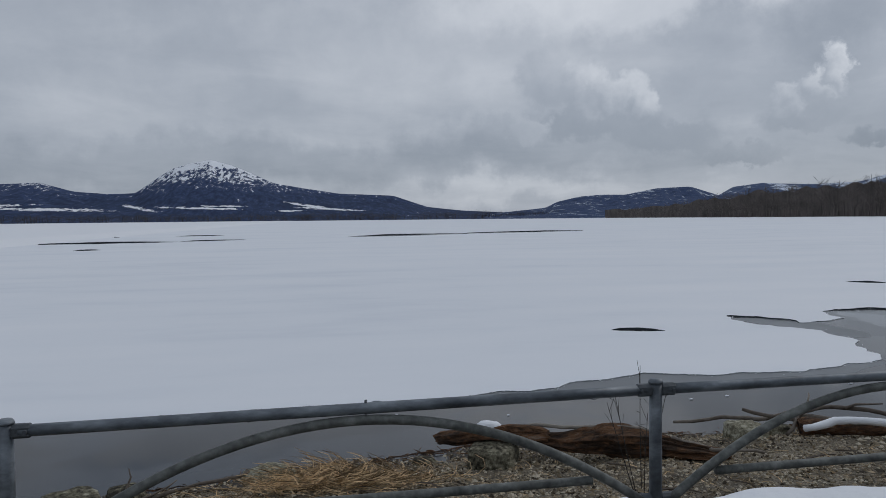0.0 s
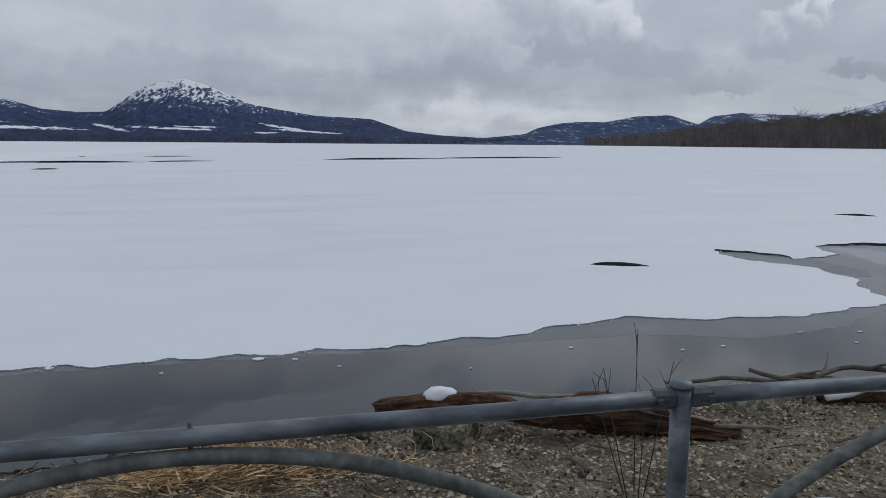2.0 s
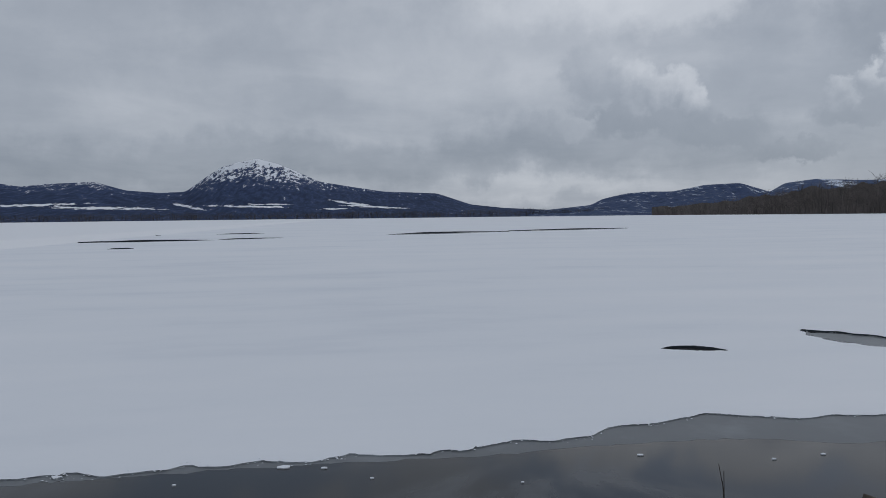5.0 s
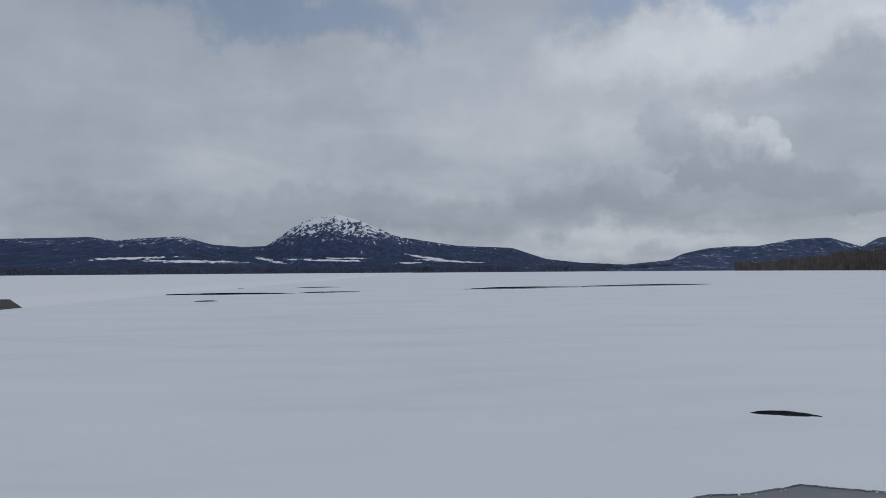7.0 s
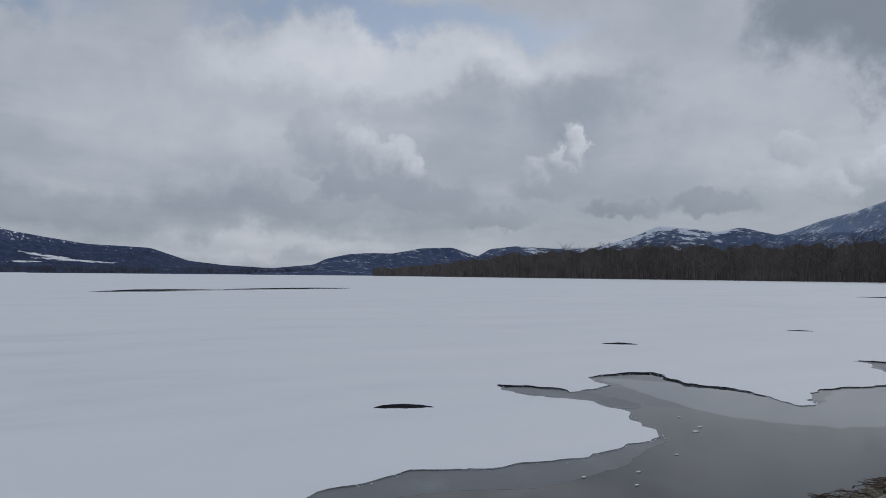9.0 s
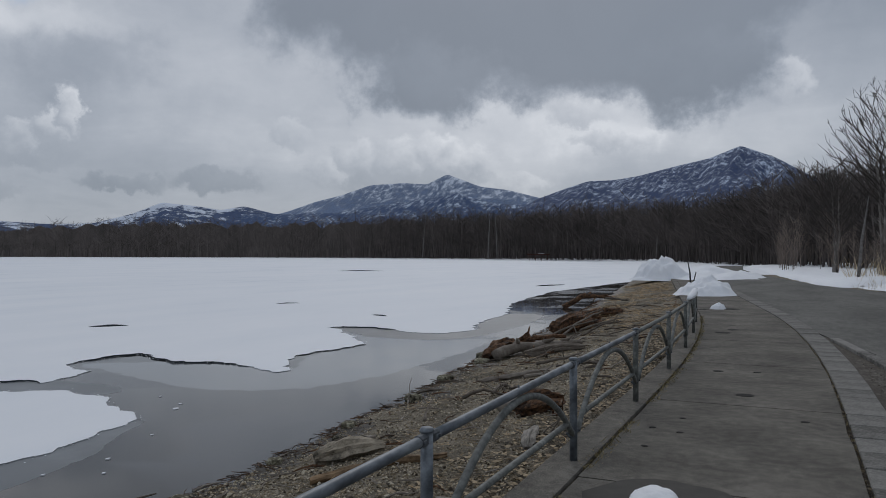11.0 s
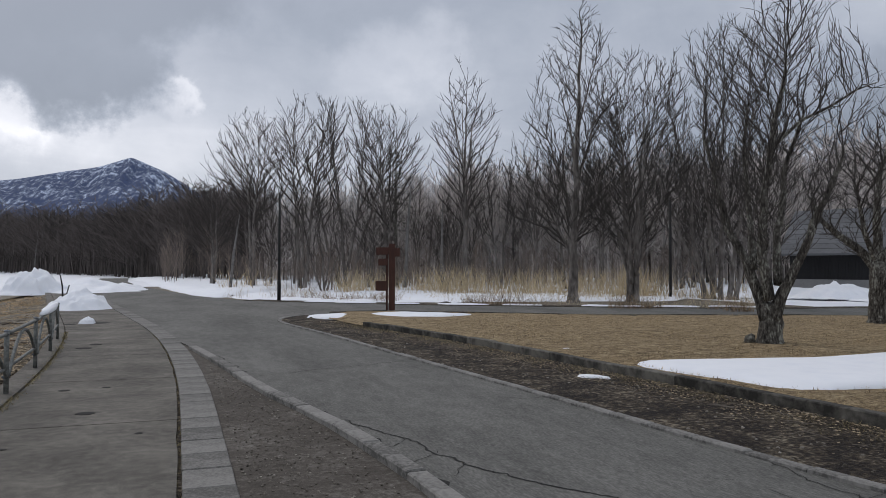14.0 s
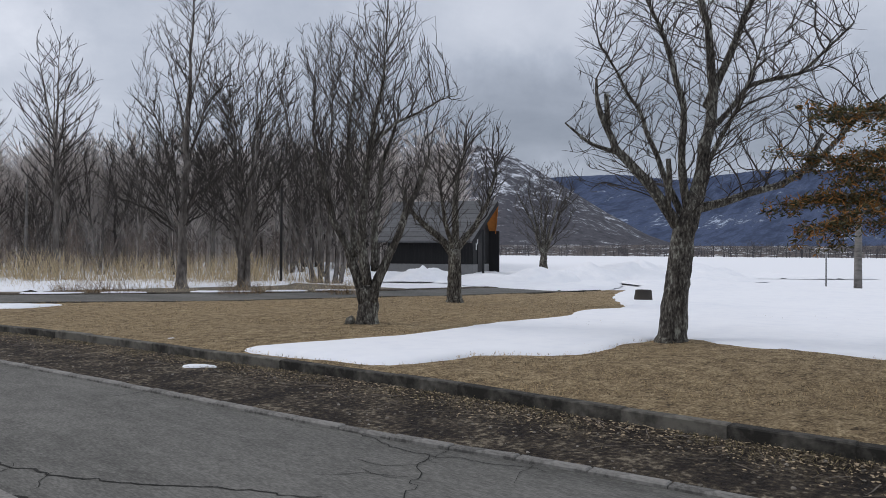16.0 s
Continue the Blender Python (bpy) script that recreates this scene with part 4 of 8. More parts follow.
def crown_buds(rs, outline, depth, n):
    """Buds inside a crown: outline rows are (height, reach to one side, reach to the other); depth across it."""
    z, lo, hi = np.array(outline, float).T
    w = hi - lo
    zs = np.linspace(z[0], z[-1], 200)
    ws = np.interp(zs, z, w) ** 1.4 * (0.10 + (zs - z[0]) / (z[-1] - z[0]))
    q = np.interp(rs.uniform(0, 1, n), np.cumsum(ws) / ws.sum(), zs)
    a = np.sqrt(rs.uniform(0.02, 1, n))
    th = rs.uniform(0, 2 * np.pi, n)
    mid, half = (np.interp(q, z, lo) + np.interp(q, z, hi)) / 2, np.interp(q, z, w) / 2
    r = mid + half * a * np.cos(th)
    d = half * depth * a * np.sin(th)
    return r[:, None] * RIGHT + d[:, None] * AWAY + q[:, None] * np.array([0, 0, 1.0])


def bare_tree(name, at, seed, stems, outline, label, buds=900, step=0.14, reach=1.6, kill=None, lift=0.25, tip=0.004, twig_len=0.3, twigs=2.0, depth=0.9, bark=None, twig=None, group="", stubs=(), spread=1.0, gnarl=0.04, rise=0.8, wander=0.2):
    """A leafless tree: stems and boughs drawn as lines (points, radii), branches that fill the crown, fine twigs."""
    rs = np.random.default_rng(seed)
    thick, fine_ = [], []
    seeds, host = [], []
    for pts, radii in stems:
        q = np.array(pts, float)
        run = np.r_[0, np.cumsum(np.linalg.norm(np.diff(q, axis=0), axis=1))]
        k = max(3, int(run[-1] / (step * 1.3)))
        s_ = np.union1d(np.linspace(0, run[-1], k), run)
        q3 = np.stack([np.interp(s_, run, q[:, c]) for c in range(3)], 1)
        walk_ = np.cumsum(rs.normal(0, 0.16 * step, q3.shape), axis=0)
        walk_ -= np.linspace(0, 1, len(q3))[:, None] * walk_[-1]
        q3 += walk_ * np.clip(s_ / max(run[-1], 0.1) * 4 - 0.4, 0, 1)[:, None]
        q3[1:-1] = (q3[:-2] + 2 * q3[1:-1] + q3[2:]) / 4
        r3 = np.interp(s_, run, radii)
        thick.append((q3, r3, 12 if r3[0] > 0.12 else 9))
        keep = q3[:, 2] > max(0.9, outline[0][0] * 0.8)
        seeds += list(q3[keep])
        host += list(r3[keep])
    pos, parent = colonise(rs, seeds, crown_buds(rs, outline, depth, buds), step, reach, kill or step * 1.5, lift, rise, wander)
    n, n0 = len(pos), len(seeds)
    leaf, kids = np.zeros(n), [[] for _ in range(n)]
    for i in range(n - 1, n0 - 1, -1):
        leaf[i] = max(1.0, leaf[i])
        leaf[parent[i]] += leaf[i]
        kids[parent[i]].append(i)
    rad = tip * np.maximum(leaf, 1) ** (1 / 2.15) * spread
    for i in range(n0, n):
        cap_r = host[parent[i]] * 0.7 if parent[i] < n0 else rad[parent[i]]
        rad[i] = max(min(rad[i], cap_r), tip * 0.8)
    tb, tw, tr = [], [], []
    for i in range(n0, n):
        p = parent[i]
        lead = p >= n0 and max(kids[p], key=lambda c: leaf[c]) == i
        if not lead:
            chain = [p, i]
            while kids[chain[-1]]:
                chain.append(max(kids[chain[-1]], key=lambda c: leaf[c]))
            q = pos[chain].copy()
            q[1:-1] = (q[:-2] + 2 * q[1:-1] + q[2:]) / 4
            r = rad[chain].copy()
            r[0] = r[1]
            r[-1] = tip * 0.5
            big = r[1] > tip * 5
            (thick if big else fine_).append((q, r, 6 if big else 4 if r[1] > tip * 2.5 else 3))
        way = pos[i] - pos[p]
        way = way / (np.linalg.norm(way) + 1e-9)
        count = rs.poisson(twigs) if not kids[i] else rs.poisson(twigs * 0.45) if rad[i] < tip * 3.5 else 0
        for _ in range(count):
            w = way * 0.9 + rs.normal(0, 0.45, 3) + np.array([0, 0, 0.25 + lift * 0.4])
            tb.append(pos[i])
            tw.append(w / np.linalg.norm(w))
            tr.append(min(rad[i], tip) * 0.85)
    tree = new(name)
    tree.location = at
    tubes("trunk", thick + list(stubs), bark or M["bark"], tree, ridge=gnarl, rng=rs)
    V, F = [], []
    off = 0
    for pts, r, sides in fine_:
        v, f = tube_arrays(pts, r, sides)
        V.append(v)
        F.append(f + off)
        off += len(v)
    v, f = spikes(np.array(tb), np.array(tw), rs.uniform(0.4, 1.25, len(tb)) * twig_len, np.array(tr))
    obj("crown", np.concatenate(V + [v]), np.concatenate(F + [f + off]), twig or M["twig"], tree, "fine leafless twigs")
    tagged(tree, label, "tree", group)
    return tree


def stem(foot, lean, length, radius, bow=0.0, k=6, end=0.14, flare=1.0):
    """A stem that leans and bows outward, from its foot up; flare widens its foot."""
    lean = np.array(lean, float)
    t = np.linspace(0, 1, k)
    pts = np.array(foot)[None] + t[:, None] * np.array([0, 0, length]) + (t[:, None] * (1 - bow) + bow * t[:, None] ** 2) * lean[None]
    r = radius * (1 - (1 - end) * t)
    if flare > 1 and foot[2] < 0.3:
        lo = pts[0] + (pts[1] - pts[0]) * 0.06
        mid_ = pts[0] + (pts[1] - pts[0]) * 0.25
        pts = np.concatenate([[pts[0] - np.array([0, 0, 0.15])], [pts[0]], [lo], [mid_], pts[1:]])
        r = np.r_[radius * flare * 1.2, radius * flare, radius * (1 + (flare - 1) * 0.5), radius, r[1:]]
    return pts, r


# forked park tree on the lawn
bare_tree("bare_tree", (12.93, 6.4, 0.02), 11, [
    ([side(0, 0, -0.15), side(0, 0, 0), side(0, 0, 0.12), side(0, 0, 0.5), side(0.0, 0, 0.85)], [0.36, 0.30, 0.235, 0.21, 0.17]),
    ([side(-0.06, 0.0, 0.5), side(-0.20, 0.03, 1.0), side(-0.44, 0.08, 1.65), side(-0.75, 0.12, 2.3), side(-1.0, 0.2, 3.0), side(-1.25, 0.2, 4.2)], [0.14, 0.115, 0.09, 0.075, 0.055, 0.028]),
    ([side(0.06, 0.0, 0.5), side(0.20, -0.05, 1.0), side(0.44, -0.1, 1.65), side(0.75, -0.2, 2.3), side(1.05, -0.2, 2.9), side(1.3, -0.2, 3.6)], [0.14, 0.11, 0.085, 0.07, 0.05, 0.03]),
    ([side(0.0, -0.05, 0.9), side(-0.12, -0.15, 1.8), side(-0.1, -0.2, 3.0), side(0.05, -0.2, 4.3), side(0.35, -0.2, 5.6)], [0.11, 0.095, 0.075, 0.055, 0.025]),
    ([side(0.15, 0.05, 1.2), side(0.12, 0.3, 2.2), side(0.2, 0.5, 3.4), side(0.6, 0.5, 4.6)], [0.09, 0.07, 0.055, 0.025]),
    ([side(-0.3, 0.05, 1.5), side(-0.35, 0.3, 2.5), side(-0.45, 0.5, 3.8), side(-0.4, 0.5, 5.0)], [0.075, 0.06, 0.045, 0.02]),
    ([side(0.1, -0.2, 3.9), side(0.7, -0.1, 4.5), side(1.4, 0.0, 4.9), side(1.9, 0.0, 5.0)], [0.04, 0.03, 0.02, 0.008])],
    [(1.7, -0.7, 1.0), (2.2, -1.1, 1.4), (3.1, -1.5, 1.5), (4.1, -1.6, 1.6), (4.8, -1.55, 2.3), (5.5, -1.4, 1.9), (6.3, -1.0, 1.5), (7.3, 0.1, 0.9)],
    "gnarled leafless park tree with a forked trunk on the lawn", buds=1500, step=0.12, tip=0.0066, twig_len=0.28, twigs=1.3, lift=0.2, spread=1.0, wander=0.26, rise=0.65, reach=2.2,
    stubs=[(np.array([side(-0.4, -0.1, 0.0), side(-0.36, -0.1, 0.14), side(-0.3, -0.1, 0.22)]), [0.10, 0.11, 0.04], 8)])
bare_tree("bare_tree", (19.8, 9.8, 0.02), 23, [
    ([side(0, 0, -0.15), side(0, 0, 0), side(0, 0, 0.2), side(0.02, 0, 1.0), side(0.0, 0, 1.7)], [0.40, 0.30, 0.24, 0.21, 0.19]),
    ([side(0, 0, 1.5), side(-0.4, 0, 2.0), side(-0.95, 0.05, 2.45), side(-1.4, 0.1, 2.9), side(-1.7, 0.1, 3.6)], [0.14, 0.11, 0.09, 0.065, 0.03]),
    ([side(0, 0, 1.6), side(0.0, 0.1, 2.6), side(0.1, 0.15, 3.8), side(0.3, 0.2, 5.0)], [0.14, 0.11, 0.075, 0.03]),
    ([side(0.02, 0, 1.65), side(0.5, 0.1, 2.4), side(0.95, 0.1, 3.3), side(1.3, 0.15, 4.3)], [0.12, 0.095, 0.065, 0.03]),
    ([side(0.0, 0, 1.6), side(-0.3, -0.4, 2.6), side(-0.5, -0.7, 3.7)], [0.09, 0.07, 0.03])],
    [(1.9, -1.0, 0.8), (2.6, -1.6, 1.2), (3.4, -2.0, 1.5), (4.4, -1.7, 2.0), (5.4, -0.9, 1.9), (6.1, 0.2, 1.3)],
    "leafless park tree with a short thick trunk and wide boughs", buds=1000, step=0.14, tip=0.0085, twig_len=0.3, twigs=1.5, spread=1.25, rise=0.45, reach=2.0)
# the old tree by the road
bare_tree("bare_tree", (14.52, 0.25, 0.03), 35, [
    ([side(0, 0, -0.15), side(0, 0, 0.0), side(0.02, 0, 0.18), side(0.09, 0, 1.1), side(0.19, 0, 1.95), side(0.42, 0, 2.6), side(0.57, 0.05, 3.6), side(0.62, 0.1, 4.7), side(0.57, 0.1, 5.7), side(0.3, 0.15, 7.0), side(0.15, 0.2, 8.2)], [0.40, 0.32, 0.25, 0.21, 0.20, 0.14, 0.10, 0.085, 0.06, 0.04, 0.02]),
    ([side(0.08, -0.05, 2.1), side(-0.44, -0.15, 2.8), side(-1.02, -0.2, 3.35), side(-1.26, -0.3, 3.95), side(-1.42, -0.35, 4.6)], [0.11, 0.092, 0.074, 0.05, 0.022]),
    ([side(-1.02, -0.2, 3.35), side(-1.5, -0.1, 3.5), side(-1.9, 0.0, 3.9)], [0.042, 0.032, 0.014]),
    ([side(0.28, -0.08, 2.2), side(0.06, -0.2, 3.2), side(0.1, -0.2, 4.2), side(-0.26, -0.3, 5.3), side(-0.78, -0.4, 6.3)], [0.08, 0.068, 0.056, 0.038, 0.015]),
    ([side(0.2, 0.1, 2.3), side(-0.15, 0.3, 3.2), side(-0.55, 0.4, 4.3), side(-1.2, 0.4, 5.4)], [0.065, 0.05, 0.035, 0.015]),
    ([side(0.46, 0, 2.4), side(1.2, 0.1, 2.58), side(2.0, 0.15, 2.8), side(2.65, 0.2, 3.2), side(3.3, 0.2, 3.95), side(4.1, 0.3, 4.6)], [0.088, 0.07, 0.062, 0.05, 0.04, 0.02]),
    ([side(0.62, 0.05, 4.2), side(1.1, 0.1, 5.3), side(1.5, 0.2, 6.1), side(2.1, 0.3, 7.2)], [0.08, 0.064, 0.042, 0.015]),
    ([side(0.6, 0.0, 3.7), side(1.3, -0.2, 4.5), side(2.2, -0.3, 4.75), side(3.0, -0.4, 5.6)], [0.055, 0.042, 0.032, 0.014]),
    ([side(0.5, -0.1, 3.0), side(0.9, -0.5, 3.9), side(1.2, -0.9, 5.0)], [0.05, 0.035, 0.014])],
    [(2.5, -1.7, 1.8), (3.2, -2.0, 2.4), (4.0, -1.9, 3.2), (5.0, -1.6, 3.4), (6.0, -1.6, 3.2), (7.2, -1.2, 2.6), (8.6, -0.5, 1.6)],
    "large rough-barked leafless tree with broken boughs by the road", buds=3200, step=0.12, reach=1.1, kill=0.19, tip=0.0062, twig_len=0.30, twigs=1.7, depth=0.7, lift=0.15, spread=1.15, rise=0.25,
    stubs=[(np.array([side(-0.12, -0.15, 2.35), side(-0.1, -0.2, 2.9), side(-0.13, -0.22, 3.25)]), [0.06, 0.05, 0.042], 7), (np.array([side(2.3, 0.15, 2.95), side(2.5, 0.1, 3.3), side(2.72, 0.1, 3.75)]), [0.05, 0.045, 0.04], 7), (np.array([side(-1.2, -0.28, 3.8), side(-1.25, -0.35, 4.35)]), [0.05, 0.04], 7)])
# trees beside and beyond the lane
bare_tree("bare_tree", (22.2, 25.0, 0.0), 41, [stem(side(-0.1), side(-0.5, 0, 0), 8.5, 0.16, 0.4, flare=1.5), stem(side(0.12, 0.1), side(0.7, 0.1, 0), 8.0, 0.15, 0.4, flare=1.5), stem(side(-0.1, 0, 1.0), side(-1.9, 0.2, 0), 5.0, 0.10, 0.3), stem(side(0.15, 0, 1.2), side(1.9, 0, 0), 5.0, 0.09, 0.3), stem(side(0, -0.1, 0.8), side(0.2, -1.2, 0), 6.5, 0.10, 0.3)],
    [(3.0, -2.6, 2.0), (4.2, -3.7, 2.8), (6.2, -4.0, 3.5), (8.6, -3.2, 3.6), (10.6, -2.2, 2.8), (11.9, -0.8, 1.0)], "tall leafless tree of several stems beside the lane", buds=700, step=0.21, tip=0.0132, twig_len=0.42, twigs=1.5, spread=1.0, rise=0.7, reach=3.4, wander=0.28, bark=M["greybark"])
bare_tree("bare_tree", (19.3, 25.5, 0.0), 47, [stem(Z3, side(0.35, 0, 0), 13.6, 0.22, 0.0, 9, 0.08, 1.5), stem(side(0, 0, 1.7), side(-2.2, 0.1, 0), 4.0, 0.08, 0.35), stem(side(0, 0, 2.4), side(1.7, 0.3, 0), 4.2, 0.075, 0.35), stem(side(0.05, 0, 3.4), side(-1.5, -0.4, 0), 5.0, 0.08, 0.3), stem(side(0.1, 0, 4.6), side(1.6, -0.3, 0), 5.2, 0.075, 0.3), stem(side(0.15, 0, 5.6), side(-1.2, 0.7, 0), 5.0, 0.07, 0.3), stem(side(0.2, 0, 7.4), side(1.0, 0.5, 0), 4.4, 0.06, 0.25)],
    [(3.0, -2.6, 1.6), (4.2, -4.0, 2.8), (6.0, -3.8, 3.5), (8.0, -3.1, 3.2), (10.5, -2.1, 2.6), (12.6, -0.9, 1.9), (14.2, 0.2, 0.8)], "tall slender leafless tree beside the lane", buds=680, step=0.21, reach=3.4, tip=0.0132, twig_len=0.42, twigs=1.4, lift=0.2, spread=1.0, rise=0.7, wander=0.28, bark=M["greybark"])
bare_tree("bare_tree", (28.1, 26.1, 0.0), 53, [stem(side(r0, a0), side(r1, a1, 0), h, 0.125, 0.3, flare=1.3) for r0, a0, r1, a1, h in ((-0.7, 0, -1.8, 0.2, 10), (-0.3, 0.2, -0.5, 0.6, 11.5), (0.1, -0.1, 0.4, -0.6, 11.5), (0.5, 0.1, 1.6, 0.3, 11), (0.8, 0.0, 2.7, 0, 9.5), (-0.6, 0.1, -3.0, 0, 8))],
    [(4.2, -2.8, 2.2), (6.5, -3.6, 3.0), (9.0, -3.8, 4.0), (12.0, -3.0, 3.6), (14.2, -1.6, 2.2)], "broad clump of tall leafless stems beyond the lane", buds=760, step=0.24, tip=0.0140, twig_len=0.46, twigs=1.5, spread=1.0, rise=0.85, reach=3.4, wander=0.28, bark=M["greybark"])
bare_tree("bare_tree", (42.6, 21.7, 0.15), 59, [([side(0, 0, -0.1), side(0, 0, 0), side(0, 0, 0.3), side(0, 0, 1.3)], [0.5, 0.36, 0.28, 0.24])] + [stem(side(0, 0, 1.1), side(a_, b_, 0), 4.6, 0.12, 0.3) for a_, b_ in ((1.1, 0.1), (-1.1, 0.0), (0.4, 0.9), (-0.4, -0.9), (1.9, -0.3), (-1.9, 0.3))],
    [(1.8, -1.3, 1.3), (3.0, -2.1, 2.3), (5.0, -2.2, 2.6), (6.5, -1.6, 2.0), (7.5, -0.6, 0.9)], "rounded leafless tree standing in snow by the hut", buds=560, step=0.22, tip=0.0125, twig_len=0.4, twigs=1.5)

FOREST = "bare trees along the wood's edge"
SLIM = [(4.0, -1.0, 1.0), (5.6, -2.0, 2.0), (8.0, -2.2, 2.2), (10.5, -1.4, 1.4), (12.6, -0.2, 0.2)]
FAN = [(4.4, -1.2, 1.2), (6.0, -2.8, 2.8), (8.5, -3.9, 3.9), (10.8, -3.3, 3.3), (12.4, -1.5, 1.5)]
proto = []
for i, (st, oln, lab, nb) in enumerate([
        ([stem(Z3, side(0.25, 0, 0), 10.6, 0.13, 0.2, 8, 0.1, 1.3), stem(side(0.1, 0, 5.4), side(-0.9, 0.5, 0), 5.0, 0.06, 0.2), stem(side(0, 0, 2.2), side(-1.3, 0.2, 0), 7.2, 0.07, 0.1), stem(side(0, 0, 2.8), side(1.4, -0.2, 0), 7.0, 0.07, 0.1), stem(side(0, 0, 4.0), side(0.2, 1.2, 0), 6.0, 0.06, 0.1)], SLIM, "slender leafless tree with pale bark at the wood's edge", 420),
        ([stem(Z3, side(0.5, 0.2, 0), 11.6, 0.15, 0.3, 8, 0.1, 1.3), stem(side(0.25, 0.1, 5.0), side(1.3, -0.6, 0), 6.0, 0.07, 0.3), stem(side(0.3, 0.1, 6.2), side(-1.1, 0.5, 0), 5.6, 0.06, 0.3), stem(side(0.05, 0, 2.0), side(-1.7, 0, 0), 7.5, 0.08, 0.1), stem(side(0.1, 0, 2.8), side(1.9, 0.3, 0), 7.6, 0.08, 0.1), stem(side(0.1, 0, 3.6), side(-0.7, -0.9, 0), 7.0, 0.07, 0.1)], [(4.2, -1.2, 1.2), (6.0, -2.5, 2.4), (9.0, -2.6, 3.0), (11.5, -1.6, 2.2), (13.2, -0.2, 1.0)], "tall leafless tree at the wood's edge", 520),
        ([stem(side(-0.2), side(-1.3, 0, 0), 9.6, 0.13, 0.2, flare=1.3), stem(side(0.2), side(1.5, 0.2, 0), 9.8, 0.13, 0.2, flare=1.3), stem(side(0, 0.2), side(0.1, -1.1, 0), 10.0, 0.11, 0.2, flare=1.3)], FAN, "leafless tree with several stems at the wood's edge", 560),
        ([stem(side(-0.3), side(-2.8, 0, 0), 8.6, 0.12, 0.1, flare=1.3), stem(side(0.3), side(3.0, 0.2, 0), 9.0, 0.12, 0.1, flare=1.3), stem(side(0, 0.2), side(-0.8, -0.6, 0), 10.2, 0.12, 0.2, flare=1.3), stem(side(0.1, -0.2), side(1.2, 0.8, 0), 10.2, 0.11, 0.2, flare=1.3)], [(4.4, -1.4, 1.4), (6.0, -3.2, 3.2), (8.5, -4.2, 4.2), (10.8, -3.3, 3.3), (12.2, -1.6, 1.6)], "spreading leafless clump of grey stems at the wood's edge", 700),
        ([stem(Z3, side(0.2, 0.1, 0), 7.4, 0.08, 0.2, 7, 0.12, 1.3)], [(1.4, -0.6, 0.6), (3.0, -1.2, 1.2), (5.5, -1.1, 1.1), (8.0, -0.2, 0.2)], "young thin leafless tree at the wood's edge", 260)]):
    proto.append(bare_tree("bare_tree", (0, 0, 0), 70 + i, st, oln, lab, buds=int(nb * 0.66), step=0.32, reach=4.0, tip=0.0195, twig_len=0.5, twigs=1.3, lift=0.28, spread=0.95, rise=0.9, wander=0.24, bark=M["greybark"], twig=M["paletwig"], group=FOREST))


def bearing(a, d, z=0.0):
    """The place at a bearing and distance from where the walk ends."""
    return Vector((1.95 - d * math.sin(radians(a)), -5.4 + d * math.cos(radians(a)), z))


used = set()


def plant(k, a, d, s, spin, z=-0.05):
    p = bearing(a, d, z)
    m = Matrix.Translation(p) @ Matrix.Rotation(spin, 4, "Z")
    if k not in used:
        used.add(k)
        proto[k].matrix_basis = m @ Matrix.Diagonal((s, s, s, 1))
        return proto[k]
    t = copy_thing(proto[k], m)
    t.scale = (s, s, s)
    return t


# the trees that stand out against the sky: bearing, distance, kind, size
for a, d, k, s in [(-5.2, 55, 2, 1.04), (-8.9, 56, 2, 1.16), (-12.0, 57, 3, 1.20), (-15.2, 58, 2, 1.14), (-21.2, 50, 1, 1.16), (-6.6, 62, 4, 1.15), (-15.6, 60, 4, 1.2), (-2.4, 66, 3, 0.72), (-17.6, 62, 0, 0.75),
                   (-24.0, 55, 3, 0.80), (-26.5, 50, 0, 0.86), (-29.0, 52, 2, 0.9), (-31.5, 50, 2, 0.75), (-34.0, 44, 1, 0.98), (-37.0, 52, 3, 0.85), (-39.5, 48, 2, 0.8), (-42.5, 46, 3, 0.8)]:
    plant(k, a, d, s, rng.uniform(0, 6.28))
for i in range(26):
    a = rng.uniform(-44, -2)
    d = rng.uniform(47, 90)
    plant(int(rng.integers(0, 5)), a, d, rng.uniform(0.36, 0.56) * (d / 50), rng.uniform(0, 6.28))


